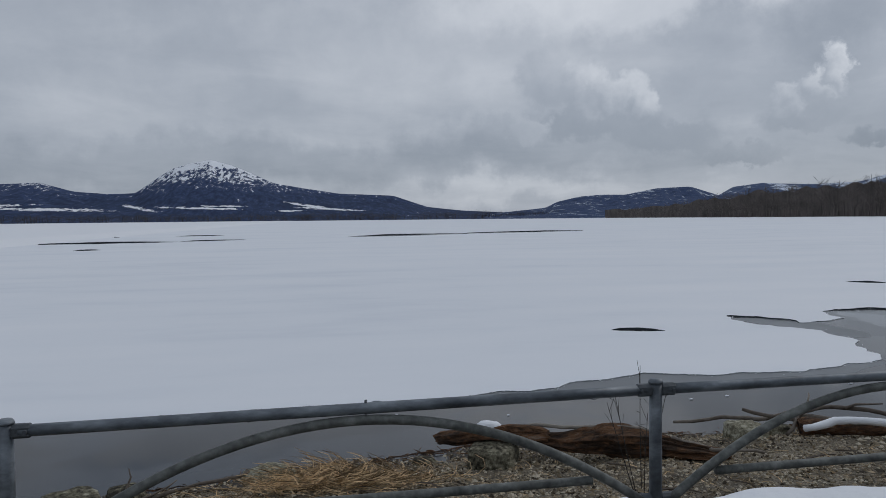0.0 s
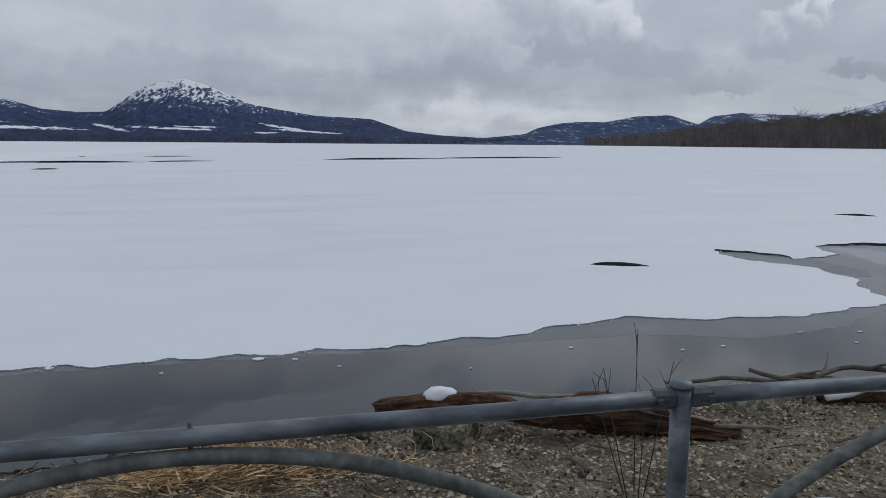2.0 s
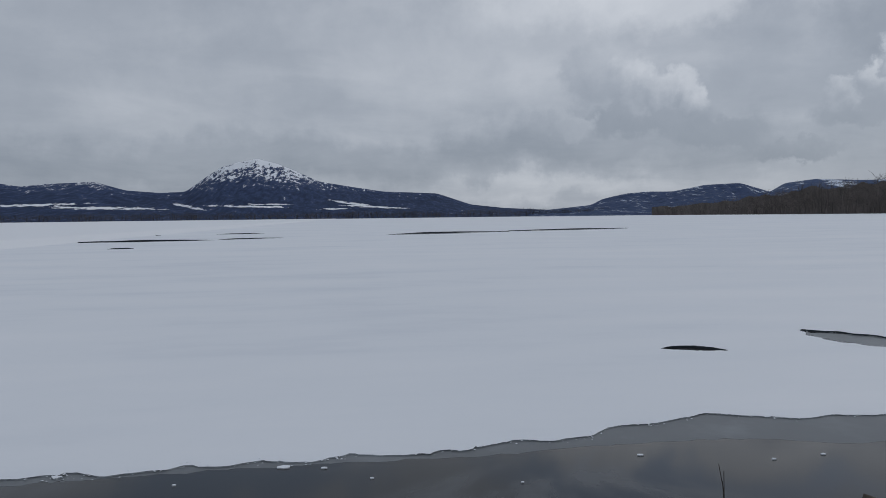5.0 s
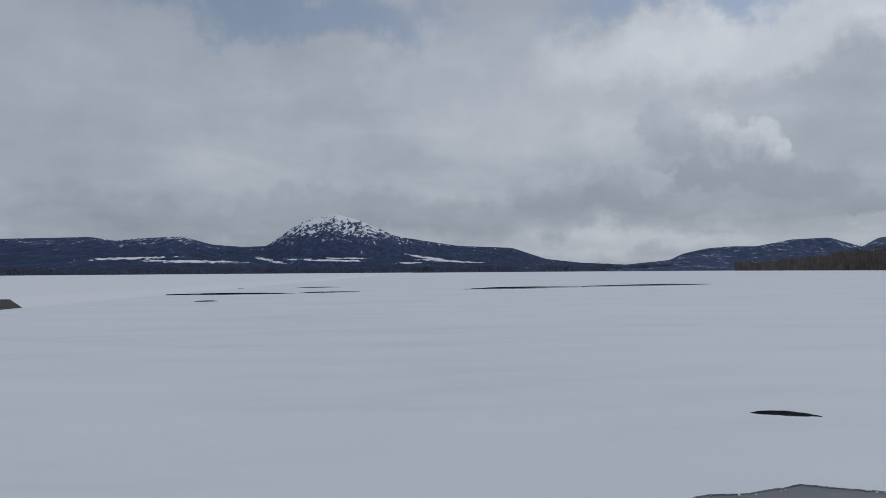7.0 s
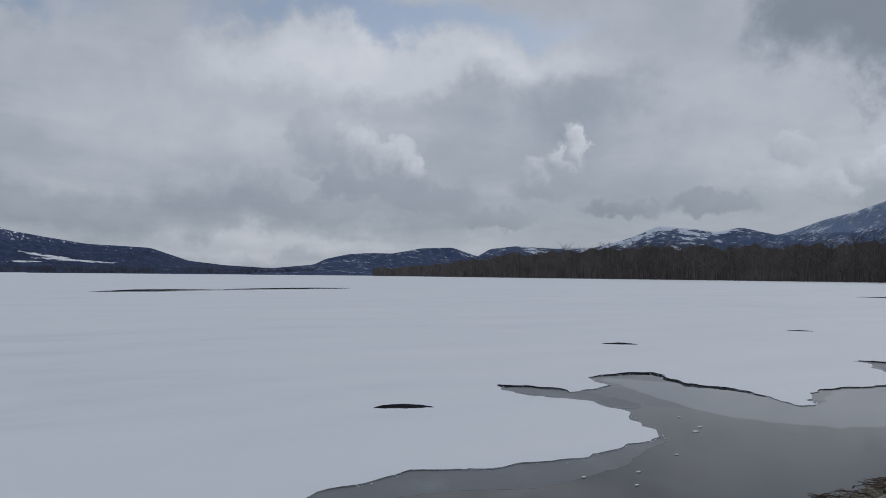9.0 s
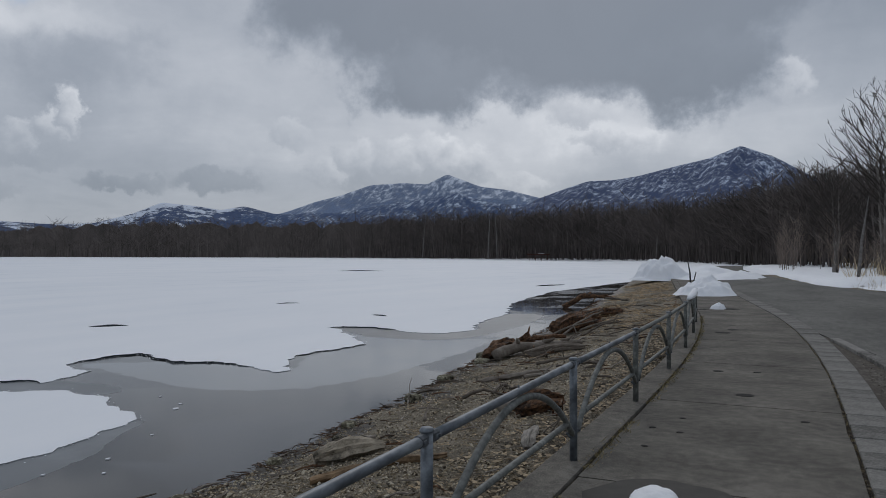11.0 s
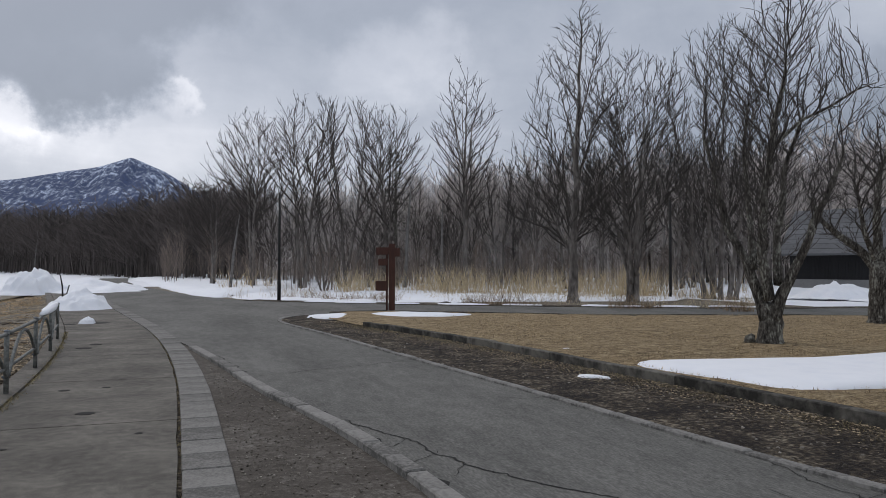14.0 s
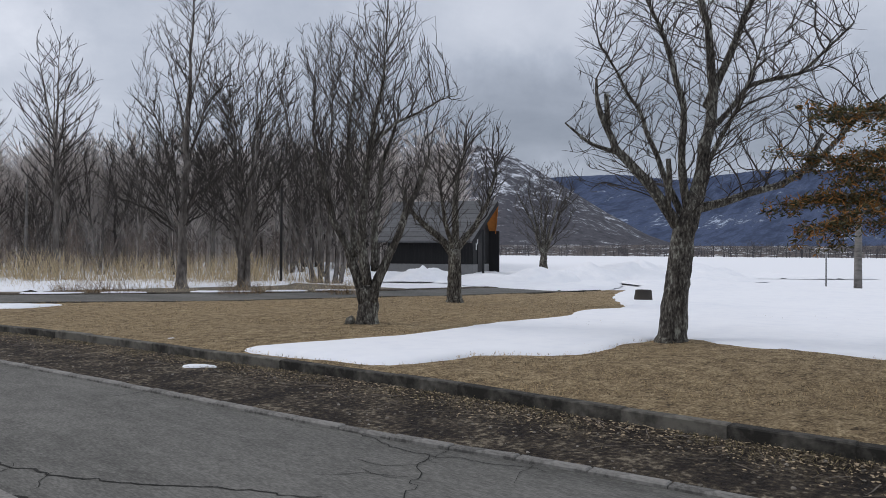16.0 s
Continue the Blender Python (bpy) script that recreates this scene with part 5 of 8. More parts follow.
def simple_tree(rs, h, limbs, spread, upright=0.5, bole=0.013):
    """A slight tree for the woods far off: three-sided stem and limbs."""
    V, F = [], []

    def stick(p, q, r0, r1):
        d = q - p
        u = np.cross(d, [0.3, 0.5, 0.81])
        u /= np.linalg.norm(u) + 1e-9
        v = np.cross(d / (np.linalg.norm(d) + 1e-9), u)
        o = len(V)
        for c, r in ((p, r0), (q, r1)):
            for k_ in range(3):
                an = k_ * 2.094
                V.append(c + r * (math.cos(an) * u + math.sin(an) * v))
        for k_ in range(3):
            F.append([o + k_, o + (k_ + 1) % 3, o + 3 + (k_ + 1) % 3, o + 3 + k_])

    lean = rs.normal(0, 0.05, 2)
    tip = np.array([lean[0] * h, lean[1] * h, h])
    mid_ = tip * 0.5 + np.array([*rs.normal(0, 0.02 * h, 2), 0])
    stick(np.zeros(3), mid_, bole * h, bole * 0.7 * h)
    stick(mid_, tip, bole * 0.7 * h, 0.003 * h)
    for _ in range(limbs):
        t = rs.uniform(0.2, 0.97)
        p = mid_ * (t / 0.5) if t < 0.5 else mid_ + (tip - mid_) * ((t - 0.5) / 0.5)
        a = rs.uniform(0, 6.28)
        ln = h * spread * (1.1 - 0.6 * t) * rs.uniform(0.5, 1.1)
        d = np.array([math.cos(a), math.sin(a), rs.uniform(upright, upright + 0.9)])
        d /= np.linalg.norm(d)
        q = p + d * ln
        stick(p, q, 0.0042 * h, 0.0022 * h)
        for _ in range(2):
            w = d + rs.normal(0, 0.45, 3) + np.array([0, 0, 0.2])
            w /= np.linalg.norm(w)
            s0 = p + d * ln * rs.uniform(0.3, 0.95)
            stick(s0, s0 + w * ln * rs.uniform(0.4, 0.7), 0.0026 * h, 0.0014 * h)
    return np.array(V), np.array(F)


def woodland(name, shapes, places, sizes, material, label):
    n = len(places)
    ob = scatter(name, shapes, np.asarray(places), rng.uniform(0, 6.28, n), np.asarray(sizes), rng.integers(0, len(shapes), n), material)
    return tagged(ob, label, "woods", kind="stuff")


def front(a):
    """Distance of the wood's front at a bearing, and the height of its trees."""
    d = np.interp(a, [-45, -30, -15, -5, 0, 4, 8, 13, 20, 28, 38, 46, 54, 60, 66, 72], [66, 62, 66, 80, 100, 130, 185, 260, 340, 430, 520, 620, 760, 950, 1300, 1800])
    e = np.interp(a, [-45, -30, -15, -8, -2, 1, 5, 14, 26, 36, 47, 52, 56, 59, 62, 65, 72], [10.6, 9.9, 8.4, 7.1, 6.2, 5.5, 4.35, 3.95, 3.35, 2.8, 2.75, 2.45, 2.1, 1.55, 1.1, 0.75, 0.4])
    return d, e


rs9 = np.random.default_rng(99)
shapes_near = [simple_tree(rs9, 1.0, 30, 0.33, 0.55, 0.008) for _ in range(7)]
shapes_far = [simple_tree(rs9, 1.0, 15, 0.42, 0.35, 0.007) for _ in range(8)]
shrubs = [simple_tree(rs9, 1.0, 12, 0.55, 0.6) for _ in range(7)]
belt = [simple_tree(rs9, 1.0, 11, 0.7, 0.4, 0.014) for _ in range(6)]
pl, sz = [], []
for i in range(900):
    a = rng.uniform(-50, -5)
    d0, e0 = front(a)
    d = d0 * (1 + rng.uniform(0, 1.0) ** 1.3 * 0.9)
    h = (1.5 + d0 * math.tan(radians(e0))) * rng.uniform(0.5, 0.92) * (1 + 0.35 * (d / d0 - 1))
    pl.append(bearing(a, d, -0.1))
    sz.append((h, h, h))
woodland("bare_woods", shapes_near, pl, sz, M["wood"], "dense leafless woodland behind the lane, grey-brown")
pl, sz = [], []
for i in range(1100):
    a = rng.uniform(-6, 66) if i % 3 else rng.uniform(-6, 30)
    d0, e0 = front(a)
    d = d0 * (1 + rng.uniform(0, 1.0) * 0.25)
    h = (2.2 + d0 * math.tan(radians(e0))) * rng.uniform(0.84, 1.03) * (1 + 0.2 * (d / d0 - 1))
    pl.append(bearing(a, d, -0.4))
    sz.append((h * 1.1, h * 1.1, h))
woodland("lakeside_woods", shapes_far, pl, sz, M["farwood"], "dense leafless woodland along the far shore of the bay")
pl, sz = [], []
for i in range(950):
    a = rng.uniform(-47, 64) if i % 4 == 0 else rng.uniform(0, 64)
    d0, e0 = front(a)
    d = d0 * (1 + rng.uniform(-0.02, 0.30))
    h = (1.5 + d0 * math.tan(radians(e0))) * rng.uniform(0.25, 0.6)
    pl.append(bearing(a, d, -0.3))
    sz.append((h * 1.5, h * 1.5, h))
woodland("undergrowth", shrubs, pl, sz, M["farwood"], "tangled leafless undergrowth at the foot of the woods")
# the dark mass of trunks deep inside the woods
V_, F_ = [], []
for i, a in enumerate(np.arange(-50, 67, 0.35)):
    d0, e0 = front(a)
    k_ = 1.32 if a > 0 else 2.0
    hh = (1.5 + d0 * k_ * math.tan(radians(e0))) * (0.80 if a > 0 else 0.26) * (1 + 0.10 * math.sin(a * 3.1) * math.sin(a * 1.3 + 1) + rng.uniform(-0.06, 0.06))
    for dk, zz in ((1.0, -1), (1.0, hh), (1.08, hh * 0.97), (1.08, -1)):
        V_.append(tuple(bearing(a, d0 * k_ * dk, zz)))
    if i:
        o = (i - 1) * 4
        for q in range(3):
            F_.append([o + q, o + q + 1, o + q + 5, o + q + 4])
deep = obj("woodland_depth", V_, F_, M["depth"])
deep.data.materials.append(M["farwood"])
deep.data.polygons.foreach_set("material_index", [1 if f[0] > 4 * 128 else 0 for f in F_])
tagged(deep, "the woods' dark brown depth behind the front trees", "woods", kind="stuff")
# thickets of saplings along the lane and the road
rs8 = np.random.default_rng(8)
sap = [simple_tree(rs8, 1.0, 26, 0.42, 1.0) for _ in range(6)]
pl, sz = [], []
for i in range(240):
    a = rng.uniform(-38, 1)
    d = rng.uniform(48, 66) if a < -4 else rng.uniform(66, 110)
    h = rng.uniform(1.2, 3.2) * (d / 50)
    pl.append(bearing(a, d, -0.05))
    sz.append((h * 0.8, h * 0.8, h))
woodland("saplings", sap, pl, sz, M["sapling"], "thicket of thin reddish saplings at the wood's edge")
# pale boles that stand out in the wood
for a, d, h, lean in ((-3.6, 50, 5.0, 0.12), (-16.6, 55, 8.5, 0.06), (21.5, 330, 22, 0.05), (20.8, 335, 20, -0.05), (26.5, 400, 20, 0.08), (9.1, 200, 11, 0.06), (-19.4, 50, 6, 0.01)):
    p = bearing(a, d, -0.2)
    tagged(tubes("pale_trunk", [(np.array([(p.x, p.y, p.z), (p.x + lean * h * 0.4, p.y, h * 0.5), (p.x + lean * h, p.y, h)]), [0.010 * h + 0.05, 0.008 * h + 0.04, 0.02], 7)], M["birch"], ridge=0.05, rng=rng), "pale bare bole leaning in the wood", "tree")
# a half-dead spruce
sp = tagged(new("spruce"), "thin half-dead spruce with level branches", "tree", FOREST)
p0 = bearing(-15.9, 60)
bl, ndl = [(np.array([(p0.x, p0.y, 0), (p0.x, p0.y, 6), (p0.x, p0.y, 11.2)]), [0.16, 0.11, 0.02], 7)], []
for k in range(52):
    zb = rs8.uniform(4.5, 11)
    a = rs8.uniform(0, 6.28)
    L = 0.25 + (11.2 - zb) * 0.27 * rs8.uniform(0.6, 1.2)
    e = np.array([p0.x + L * math.cos(a), p0.y + L * math.sin(a), zb - 0.12 * L])
    bl.append((np.array([(p0.x, p0.y, zb), e]), [0.025, 0.008], 4))
    for q in range(5):
        ndl.append(np.array([p0.x, p0.y, zb]) + (e - np.array([p0.x, p0.y, zb])) * rs8.uniform(0.4, 1.05) + rs8.normal(0, 0.05, 3))
tubes("trunk", bl, M["bark"], sp, smooth=False)
tri_ = (np.array([(0, 0, 0), (1, 0.25, 0), (0.9, -0.3, -0.2), (0, -0.1, -0.3)]), np.array([(0, 1, 2, 3)]))
scatter("needles", [tri_], np.array(ndl), rs8.uniform(0, 6.28, len(ndl)), rs8.uniform(0.12, 0.3, len(ndl)), np.zeros(len(ndl), int), M["conifer"], sp, "sparse dark needles")
# a low shelter on the far side of the bay
fb = tagged(new("lakeside_shelter"), "low dark open shelter on the far bank", "shelter")
c0 = bearing(17.7, 300, -0.6)
fb.location = c0
fb.rotation_euler = (0, 0, radians(17.7))
for i in range(4):
    bm = bmesh.new()
    box(bm, (0.3, 0.3, 2.2), (-3.6 + 2.4 * i, 0, 1.1))
    part("post", bm, M["brown"], fb)
bm = bmesh.new()
box(bm, (9.0, 3.0, 0.5), (0, 0, 2.4), chamfer=0.05)
part("roof", bm, M["brown"], fb)
bm = bmesh.new()
box(bm, (2.4, 2.0, 0.12), (1.2, 0, 2.71), chamfer=0.04)
part("snow_cap", bm, M["snow"], fb, "thin snow on the roof")
# snow fields showing between the trees of the far shore
V_, F_ = [], []
fsa = np.arange(-115, -44.9, 1.0)
for i, a in enumerate(fsa):
    for d, zz in ((905, -1.0), (960, 4.0 + 2.0 * math.sin(a * 0.9)), (1100, 13.0 + 3.0 * math.sin(a * 0.37)), (1300, 17.0)):
        V_.append(tuple(bearing(a, d, zz)))
    if i:
        o = (i - 1) * 4
        F_ += [[o + q, o + 4 + q, o + 5 + q, o + 1 + q] for q in range(3)]
tagged(obj("far_bank", V_, F_, M["farbank"], smooth=True), "far rising bank under old snow and scrub", "ground", kind="structure")
# far shore strips
pl, sz = [], []
for i in range(1100):
    if i % 2:
        a, d, h = rng.uniform(66, 122), rng.uniform(2480, 2620), rng.uniform(10, 26)
    else:
        a, d, h = rng.uniform(-112, -47), rng.uniform(700, 900), rng.uniform(7, 16)
    pl.append(bearing(a, d, -1.0))
    sz.append((h * (3.5 if i % 2 else 1.8), h * (3.5 if i % 2 else 1.8), h))
woodland("far_shore_woods", belt, pl, sz, M["shorewood"], "thin dark belt of trees along the far shores")


# ---- walk, road and lawn ----
def flat_sheet(name, poly, z, thick, material, label, category, step=None):
    ob = slab_poly(name, poly, z, thick, material)
    return tagged(ob, label, category, kind="structure")


def line(pts, step):
    """Even steps along a smooth line through a few points."""
    p = refine(pts, 0.25, 0.0, rng, closed=False)
    d = np.r_[0, np.cumsum(np.linalg.norm(np.diff(p, axis=0), axis=1))]
    n = max(1, int(d[-1] / step))
    s = np.arange(n + 1) * step
    return np.stack([np.interp(s, d, p[:, 0]), np.interp(s, d, p[:, 1])], 1)


ys = np.arange(-14, 46, 0.5)
PAVE_R, BORDER_R, JOINT = 1.965, 2.345, 0.115
KERB_L = [(4.15, -14), (3.98, -8), (3.76, -3), (3.6, 0.15), (3.35, 2.4), (3.08, 3.7), (2.82, 5.5), (2.6, 7.3), (2.12, 10.6)]
VERGE = [(7.5, -14), (6.92, -3.8), (6.52, -0.8), (6.14, 3.1), (5.66, 7.7), (5.30, 11.3), (4.80, 15.2), (4.72, 16.6), (4.95, 17.8), (5.6, 18.9), (6.8, 19.8)]
LAWN_K = [(9.0, -14), (8.58, -4.2), (8.5, -2), (8.4, 0.85), (8.1, 3.9), (7.68, 8.2), (7.2, 11.2), (6.45, 14.4)]
NEAR_LANE = [(6.8, 19.8), (8.8, 19.7), (11.3, 18.0), (13.3, 16.5), (15.3, 15.3), (18.8, 14.2), (24, 12.2), (31, 10.8)]
FAR_LANE = [(31, 16.2), (24, 17.6), (20, 19.2), (17.2, 21.0), (14.5, 22.6), (11.5, 24.4), (7.2, 28.4), (4.9, 31)]
ROAD_FAR_R = [(4.6, 32), (2.8, 38), (1.0, 48.7), (-0.8, 60), (-3.0, 80), (-4.5, 108)]

kerb_in = np.array(KERB_L)
border_out = np.array([(BORDER_R + bend(y), y) for y in np.r_[np.arange(11.4, 46, 1.0), 50, 55, 60, 70, 80, 95, 108]])
vl = line(VERGE, 0.5)
road_poly = np.concatenate([kerb_in, border_out, np.array(ROAD_FAR_R)[::-1], np.array(FAR_LANE)[::-1], np.array(NEAR_LANE)[::-1], vl[::-1]])
flat_sheet("road", road_poly, -0.012, 0.05, M["asphalt"], "worn grey asphalt road with a side lane", "road")

far_l = np.array(FAR_LANE)
shoulder = np.concatenate([far_l + np.array([-0.05, -0.05]), (far_l + np.array([0.75, 0.8]))[::-1]])
flat_sheet("lane_shoulder", shoulder, 0.004, 0.05, M["dirt"], "bare soil shoulder along the side lane", "ground")
strip_poly = np.concatenate([np.array([(BORDER_R + bend(y) - 0.02, y) for y in np.arange(-14, 11.6, 0.8)]), line(KERB_L, 0.5)[::-1]])
flat_sheet("dirt_strip", strip_poly, -0.02, 0.04, M["gritdirt"], "strip of gritty bare soil between walk and road", "ground")
verge_poly = np.concatenate([vl, line(LAWN_K, 0.5)[::-1]])
flat_sheet("verge", verge_poly, -0.004, 0.05, M["dirt"], "bare muddy verge strewn with dead leaves", "verge")
lawn_poly = np.concatenate([line(LAWN_K, 0.5), np.array([(6.2, 17.0), (7.0, 19.4), (8.8, 19.4), (11.2, 17.75), (13.2, 16.25), (15.2, 15.05), (18.7, 13.95), (24, 11.95), (31, 10.5), (44, 0), (44, -40), (10, -40)])])
lawn = patch("lawn", lawn_poly, 0.5, 0.03, 0.05, M["grass"], edge=0.5, lump=0.05, lscale=0.35, seed=3.0)
tagged(lawn, "flat lawn of dead straw-coloured grass", "lawn", kind="structure")

# shore walk: edging under the rail, cast panels, a border of slabs
edge_poly = np.concatenate([np.array([(-0.185 + bend(y), y) for y in ys]), np.array([(JOINT - 0.012 + bend(y), y) for y in ys])[::-1]])
flat_sheet("edging", edge_poly, 0.012, 0.30, M["concrete"], "weathered concrete edging along the shore", "edging")
bed = np.concatenate([np.array([(JOINT - 0.03 + bend(y), y) for y in ys]), np.array([(BORDER_R + 0.01 + bend(y), y) for y in ys])[::-1]])
flat_sheet("walk_bed", bed, -0.022, 0.03, M["dirt"], "soil and moss in the joints of the walk", "pavement")
pavement = tagged(new("pavement"), "grey concrete walk in cast panels with a slab border", "pavement", kind="structure")
PANEL = 3.12
for k in range(-4, 14):
    y0, y1 = -0.35 + PANEL * k + 0.012, -0.35 + PANEL * (k + 1) - 0.012
    yy = np.linspace(y0, y1, 8)
    q = np.concatenate([np.array([(JOINT + 0.016 + bend(v) + rng.normal(0, 0.004), v) for v in yy]), np.array([(PAVE_R - 0.028 + bend(v) + rng.normal(0, 0.004), v) for v in yy])[::-1]])
    pnl = slab_poly("panel", q, 0.0, 0.04, M["concrete"])
    pnl.parent = pavement


def tile_mesh(name, w, l, h, ch):
    """A slab with chamfered top edges."""
    V = [(-w / 2, -l / 2, -h), (w / 2, -l / 2, -h), (w / 2, l / 2, -h), (-w / 2, l / 2, -h), (-w / 2, -l / 2, -ch), (w / 2, -l / 2, -ch), (w / 2, l / 2, -ch), (-w / 2, l / 2, -ch),
         (-w / 2 + ch, -l / 2 + ch, 0), (w / 2 - ch, -l / 2 + ch, 0), (w / 2 - ch, l / 2 - ch, 0), (-w / 2 + ch, l / 2 - ch, 0)]
    F = [[8, 9, 10, 11]] + [[a, b, b + 4, a + 4] for a, b in ((0, 1), (1, 2), (2, 3), (3, 0))] + [[a, b, b + 4, a + 4] for a, b in ((4, 5), (5, 6), (6, 7), (7, 4))]
    me = bpy.data.meshes.new(name)
    me.from_pydata(V, [], F)
    return me


def lay(name, mesh, material, pts, parent, z, jitter=0.003, lead=0.0):
    if not mesh.materials:
        mesh.materials.append(material)
    for a, b in zip(pts[:-1], pts[1:]):
        ob = new(name, mesh)
        ob.parent = parent
        c, d = (a + b) / 2, b - a
        ob.location = (c[0], c[1], z + rng.normal(0, jitter))
        ob.rotation_euler = (rng.normal(0, 0.006), rng.normal(0, 0.006), math.atan2(-d[0], d[1]) + rng.normal(0, 0.006))


bpts = np.array([((PAVE_R + BORDER_R) / 2 + bend(y), y) for y in np.arange(-10, 34, 0.51)])
lay("slab", tile_mesh("slab", BORDER_R - PAVE_R - 0.012, 0.497, 0.06, 0.008), M["slab"], bpts, pavement, 0.006)
kerb_left = tagged(new("kerb"), "pale concrete kerb along the road's lake side", "kerb", kind="structure")
lay("kerb_stone", tile_mesh("kerb_stone", 0.16, 0.985, 0.14, 0.012), M["kerb"], line(KERB_L, 1.0), kerb_left, 0.04)
kerb_right = tagged(new("kerb"), "low pale kerb between road and muddy verge", "kerb", kind="structure")
lay("kerb_stone", tile_mesh("kerb_stone", 0.11, 0.59, 0.14, 0.012), M["kerb"], line(VERGE, 0.6), kerb_right, 0.02)
kerb_lawn = tagged(new("kerb"), "dark weathered kerb edging the lawn", "kerb", kind="structure")
lay("kerb_stone", tile_mesh("kerb_stone", 0.15, 1.0, 0.28, 0.012), M["darkkerb"], line(LAWN_K, 1.0), kerb_lawn, 0.125, 0.006)
kerb_lane = tagged(new("kerb"), "dark low kerb along the side lane", "kerb", kind="structure")
lay("kerb_stone", tile_mesh("kerb_stone", 0.14, 1.0, 0.2, 0.012), M["darkkerb"], line(NEAR_LANE, 1.0), kerb_lane, 0.07, 0.006)


def crack_line(pts, width, z, seed):
    rs = np.random.default_rng(seed)
    p = refine(pts, 0.06, 0.012, rs, closed=False)
    p = p + np.stack([smoothed(rs, len(p), 0.025, 2), smoothed(rs, len(p), 0.025, 2)], 1)
    d = np.gradient(p, axis=0)
    nrm = np.stack([-d[:, 1], d[:, 0]], 1) / (np.linalg.norm(d, axis=1, keepdims=True) + 1e-9)
    w = width * np.abs(0.5 + 0.5 * rs.uniform(0.2, 1.4, len(p)))[:, None] * np.sin(np.linspace(0.15, 2.99, len(p)))[:, None] ** 0.4
    V = np.concatenate([np.column_stack([p - nrm * w / 2, np.full(len(p), z)]), np.column_stack([p + nrm * w / 2, np.full(len(p), z)])])
    n = len(p)
    F = [[i, i + 1, n + i + 1, n + i] for i in range(n - 1)]
    return V, F


def crack(pts, width, seed, z=-0.008):
    V, F = crack_line(pts, width, z, seed)
    tagged(obj("crack", V, F, M["crack"]), "dark jagged crack in the asphalt", "crack", kind="structure")


gut = line(KERB_L, 0.4)
V, F = crack_line([(x + 0.105, y) for x, y in gut[::3]], 0.035, -0.0075, 31)
tagged(obj("gutter_line", V, F, M["crack"]), "dark open seam between kerb and asphalt", "crack", kind="structure")
crack([(3.12, 3.55), (3.4, 2.6), (3.62, 1.95), (3.9, 1.3), (4.0, 0.75), (4.15, 0.2), (4.4, -0.4), (4.75, -0.9), (5.1, -1.6)], 0.022, 1)
crack([(3.0, 5.7), (3.7, 6.0), (4.6, 6.3), (5.9, 6.9)], 0.018, 2)
crack([(6.6, -0.2), (6.35, -0.9), (6.3, -1.35), (6.05, -1.6), (5.7, -1.9)], 0.012, 3)
crack([(6.3, -1.35), (6.5, -1.9), (6.6, -2.4)], 0.010, 4)
crack([(5.6, 3.0), (5.9, 2.8), (6.3, 2.9)], 0.010, 5)
for i, (a, b) in enumerate([((3.62, 1.95), (3.4, 1.8)), ((3.9, 1.3), (3.55, 0.95)), ((4.0, 0.75), (3.65, 0.35)), ((4.15, 0.2), (3.8, -0.1)), ((5.7, -1.9), (5.3, -2.1)), ((6.05, -1.6), (5.8, -1.1))]):
    crack([a, ((a[0] + b[0]) / 2 + 0.03, (a[1] + b[1]) / 2), b], 0.008, 10 + i)
rsc = np.random.default_rng(44)
for i in range(16):
    cx_, cy_ = rsc.uniform(5.3, 6.75), rsc.uniform(-4.2, -0.6)
    ang_ = rsc.choice([0.2, 1.5, 2.4]) + rsc.normal(0, 0.25)
    ln_ = rsc.uniform(0.25, 0.7)
    if cx_ + abs(math.cos(ang_)) * ln_ < 6.85:
        crack([(cx_, cy_), (cx_ + 0.5 * ln_ * math.cos(ang_) + rsc.normal(0, 0.04), cy_ + 0.5 * ln_ * math.sin(ang_)), (cx_ + ln_ * math.cos(ang_), cy_ + ln_ * math.sin(ang_))], 0.006, 60 + i)
V, F = crack_line([(-4.6, 33.4), (-2.0, 33.0), (0.8, 32.6)], 0.10, -0.006, 30)
tagged(obj("road_patch", V, F, M["slab"]), "pale worn line across the asphalt", "road mark", kind="structure")
for i, (px_, py_, r_) in enumerate([(1.02, 3.4, 0.10), (0.62, 5.1, 0.07), (1.1, 5.2, 0.05), (0.55, 10.4, 0.16), (0.75, 11.1, 0.12), (0.25, 17.0, 0.2), (1.0, 17.4, 0.3), (0.55, 1.9, 0.03), (0.35, 1.4, 0.03), (0.6, 1.3, 0.03), (0.4, 0.7, 0.03), (1.6, 2.2, 0.04)]):
    q = refine([(px_ + bend(py_) + r_ * math.cos(a), py_ + r_ * 0.9 * math.sin(a)) for a in np.arange(7) * 0.8976], r_ * 0.5, r_ * 0.1, rng)
    tagged(slab_poly("stain", q, 0.004, 0.006, M["crack"]), "dark damp spot on the concrete walk", "stain", kind="structure")
wet = mat("wet_concrete", span((0.052, 0.049, 0.044), 0.5, 1.6), 9, rough=0.7, spec=0.15, bump=0.2, bscale=70, dist=0.003)
q = refine([(0.30, -0.9), (0.35, -0.45), (0.62, -0.2), (1.0, -0.25), (1.22, -0.5), (1.1, -0.85), (0.8, -1.3)], 0.1, 0.015, rng)
tagged(slab_poly("wet_patch", q, 0.004, 0.006, wet), "wet patch of meltwater on the walk", "stain", kind="structure")

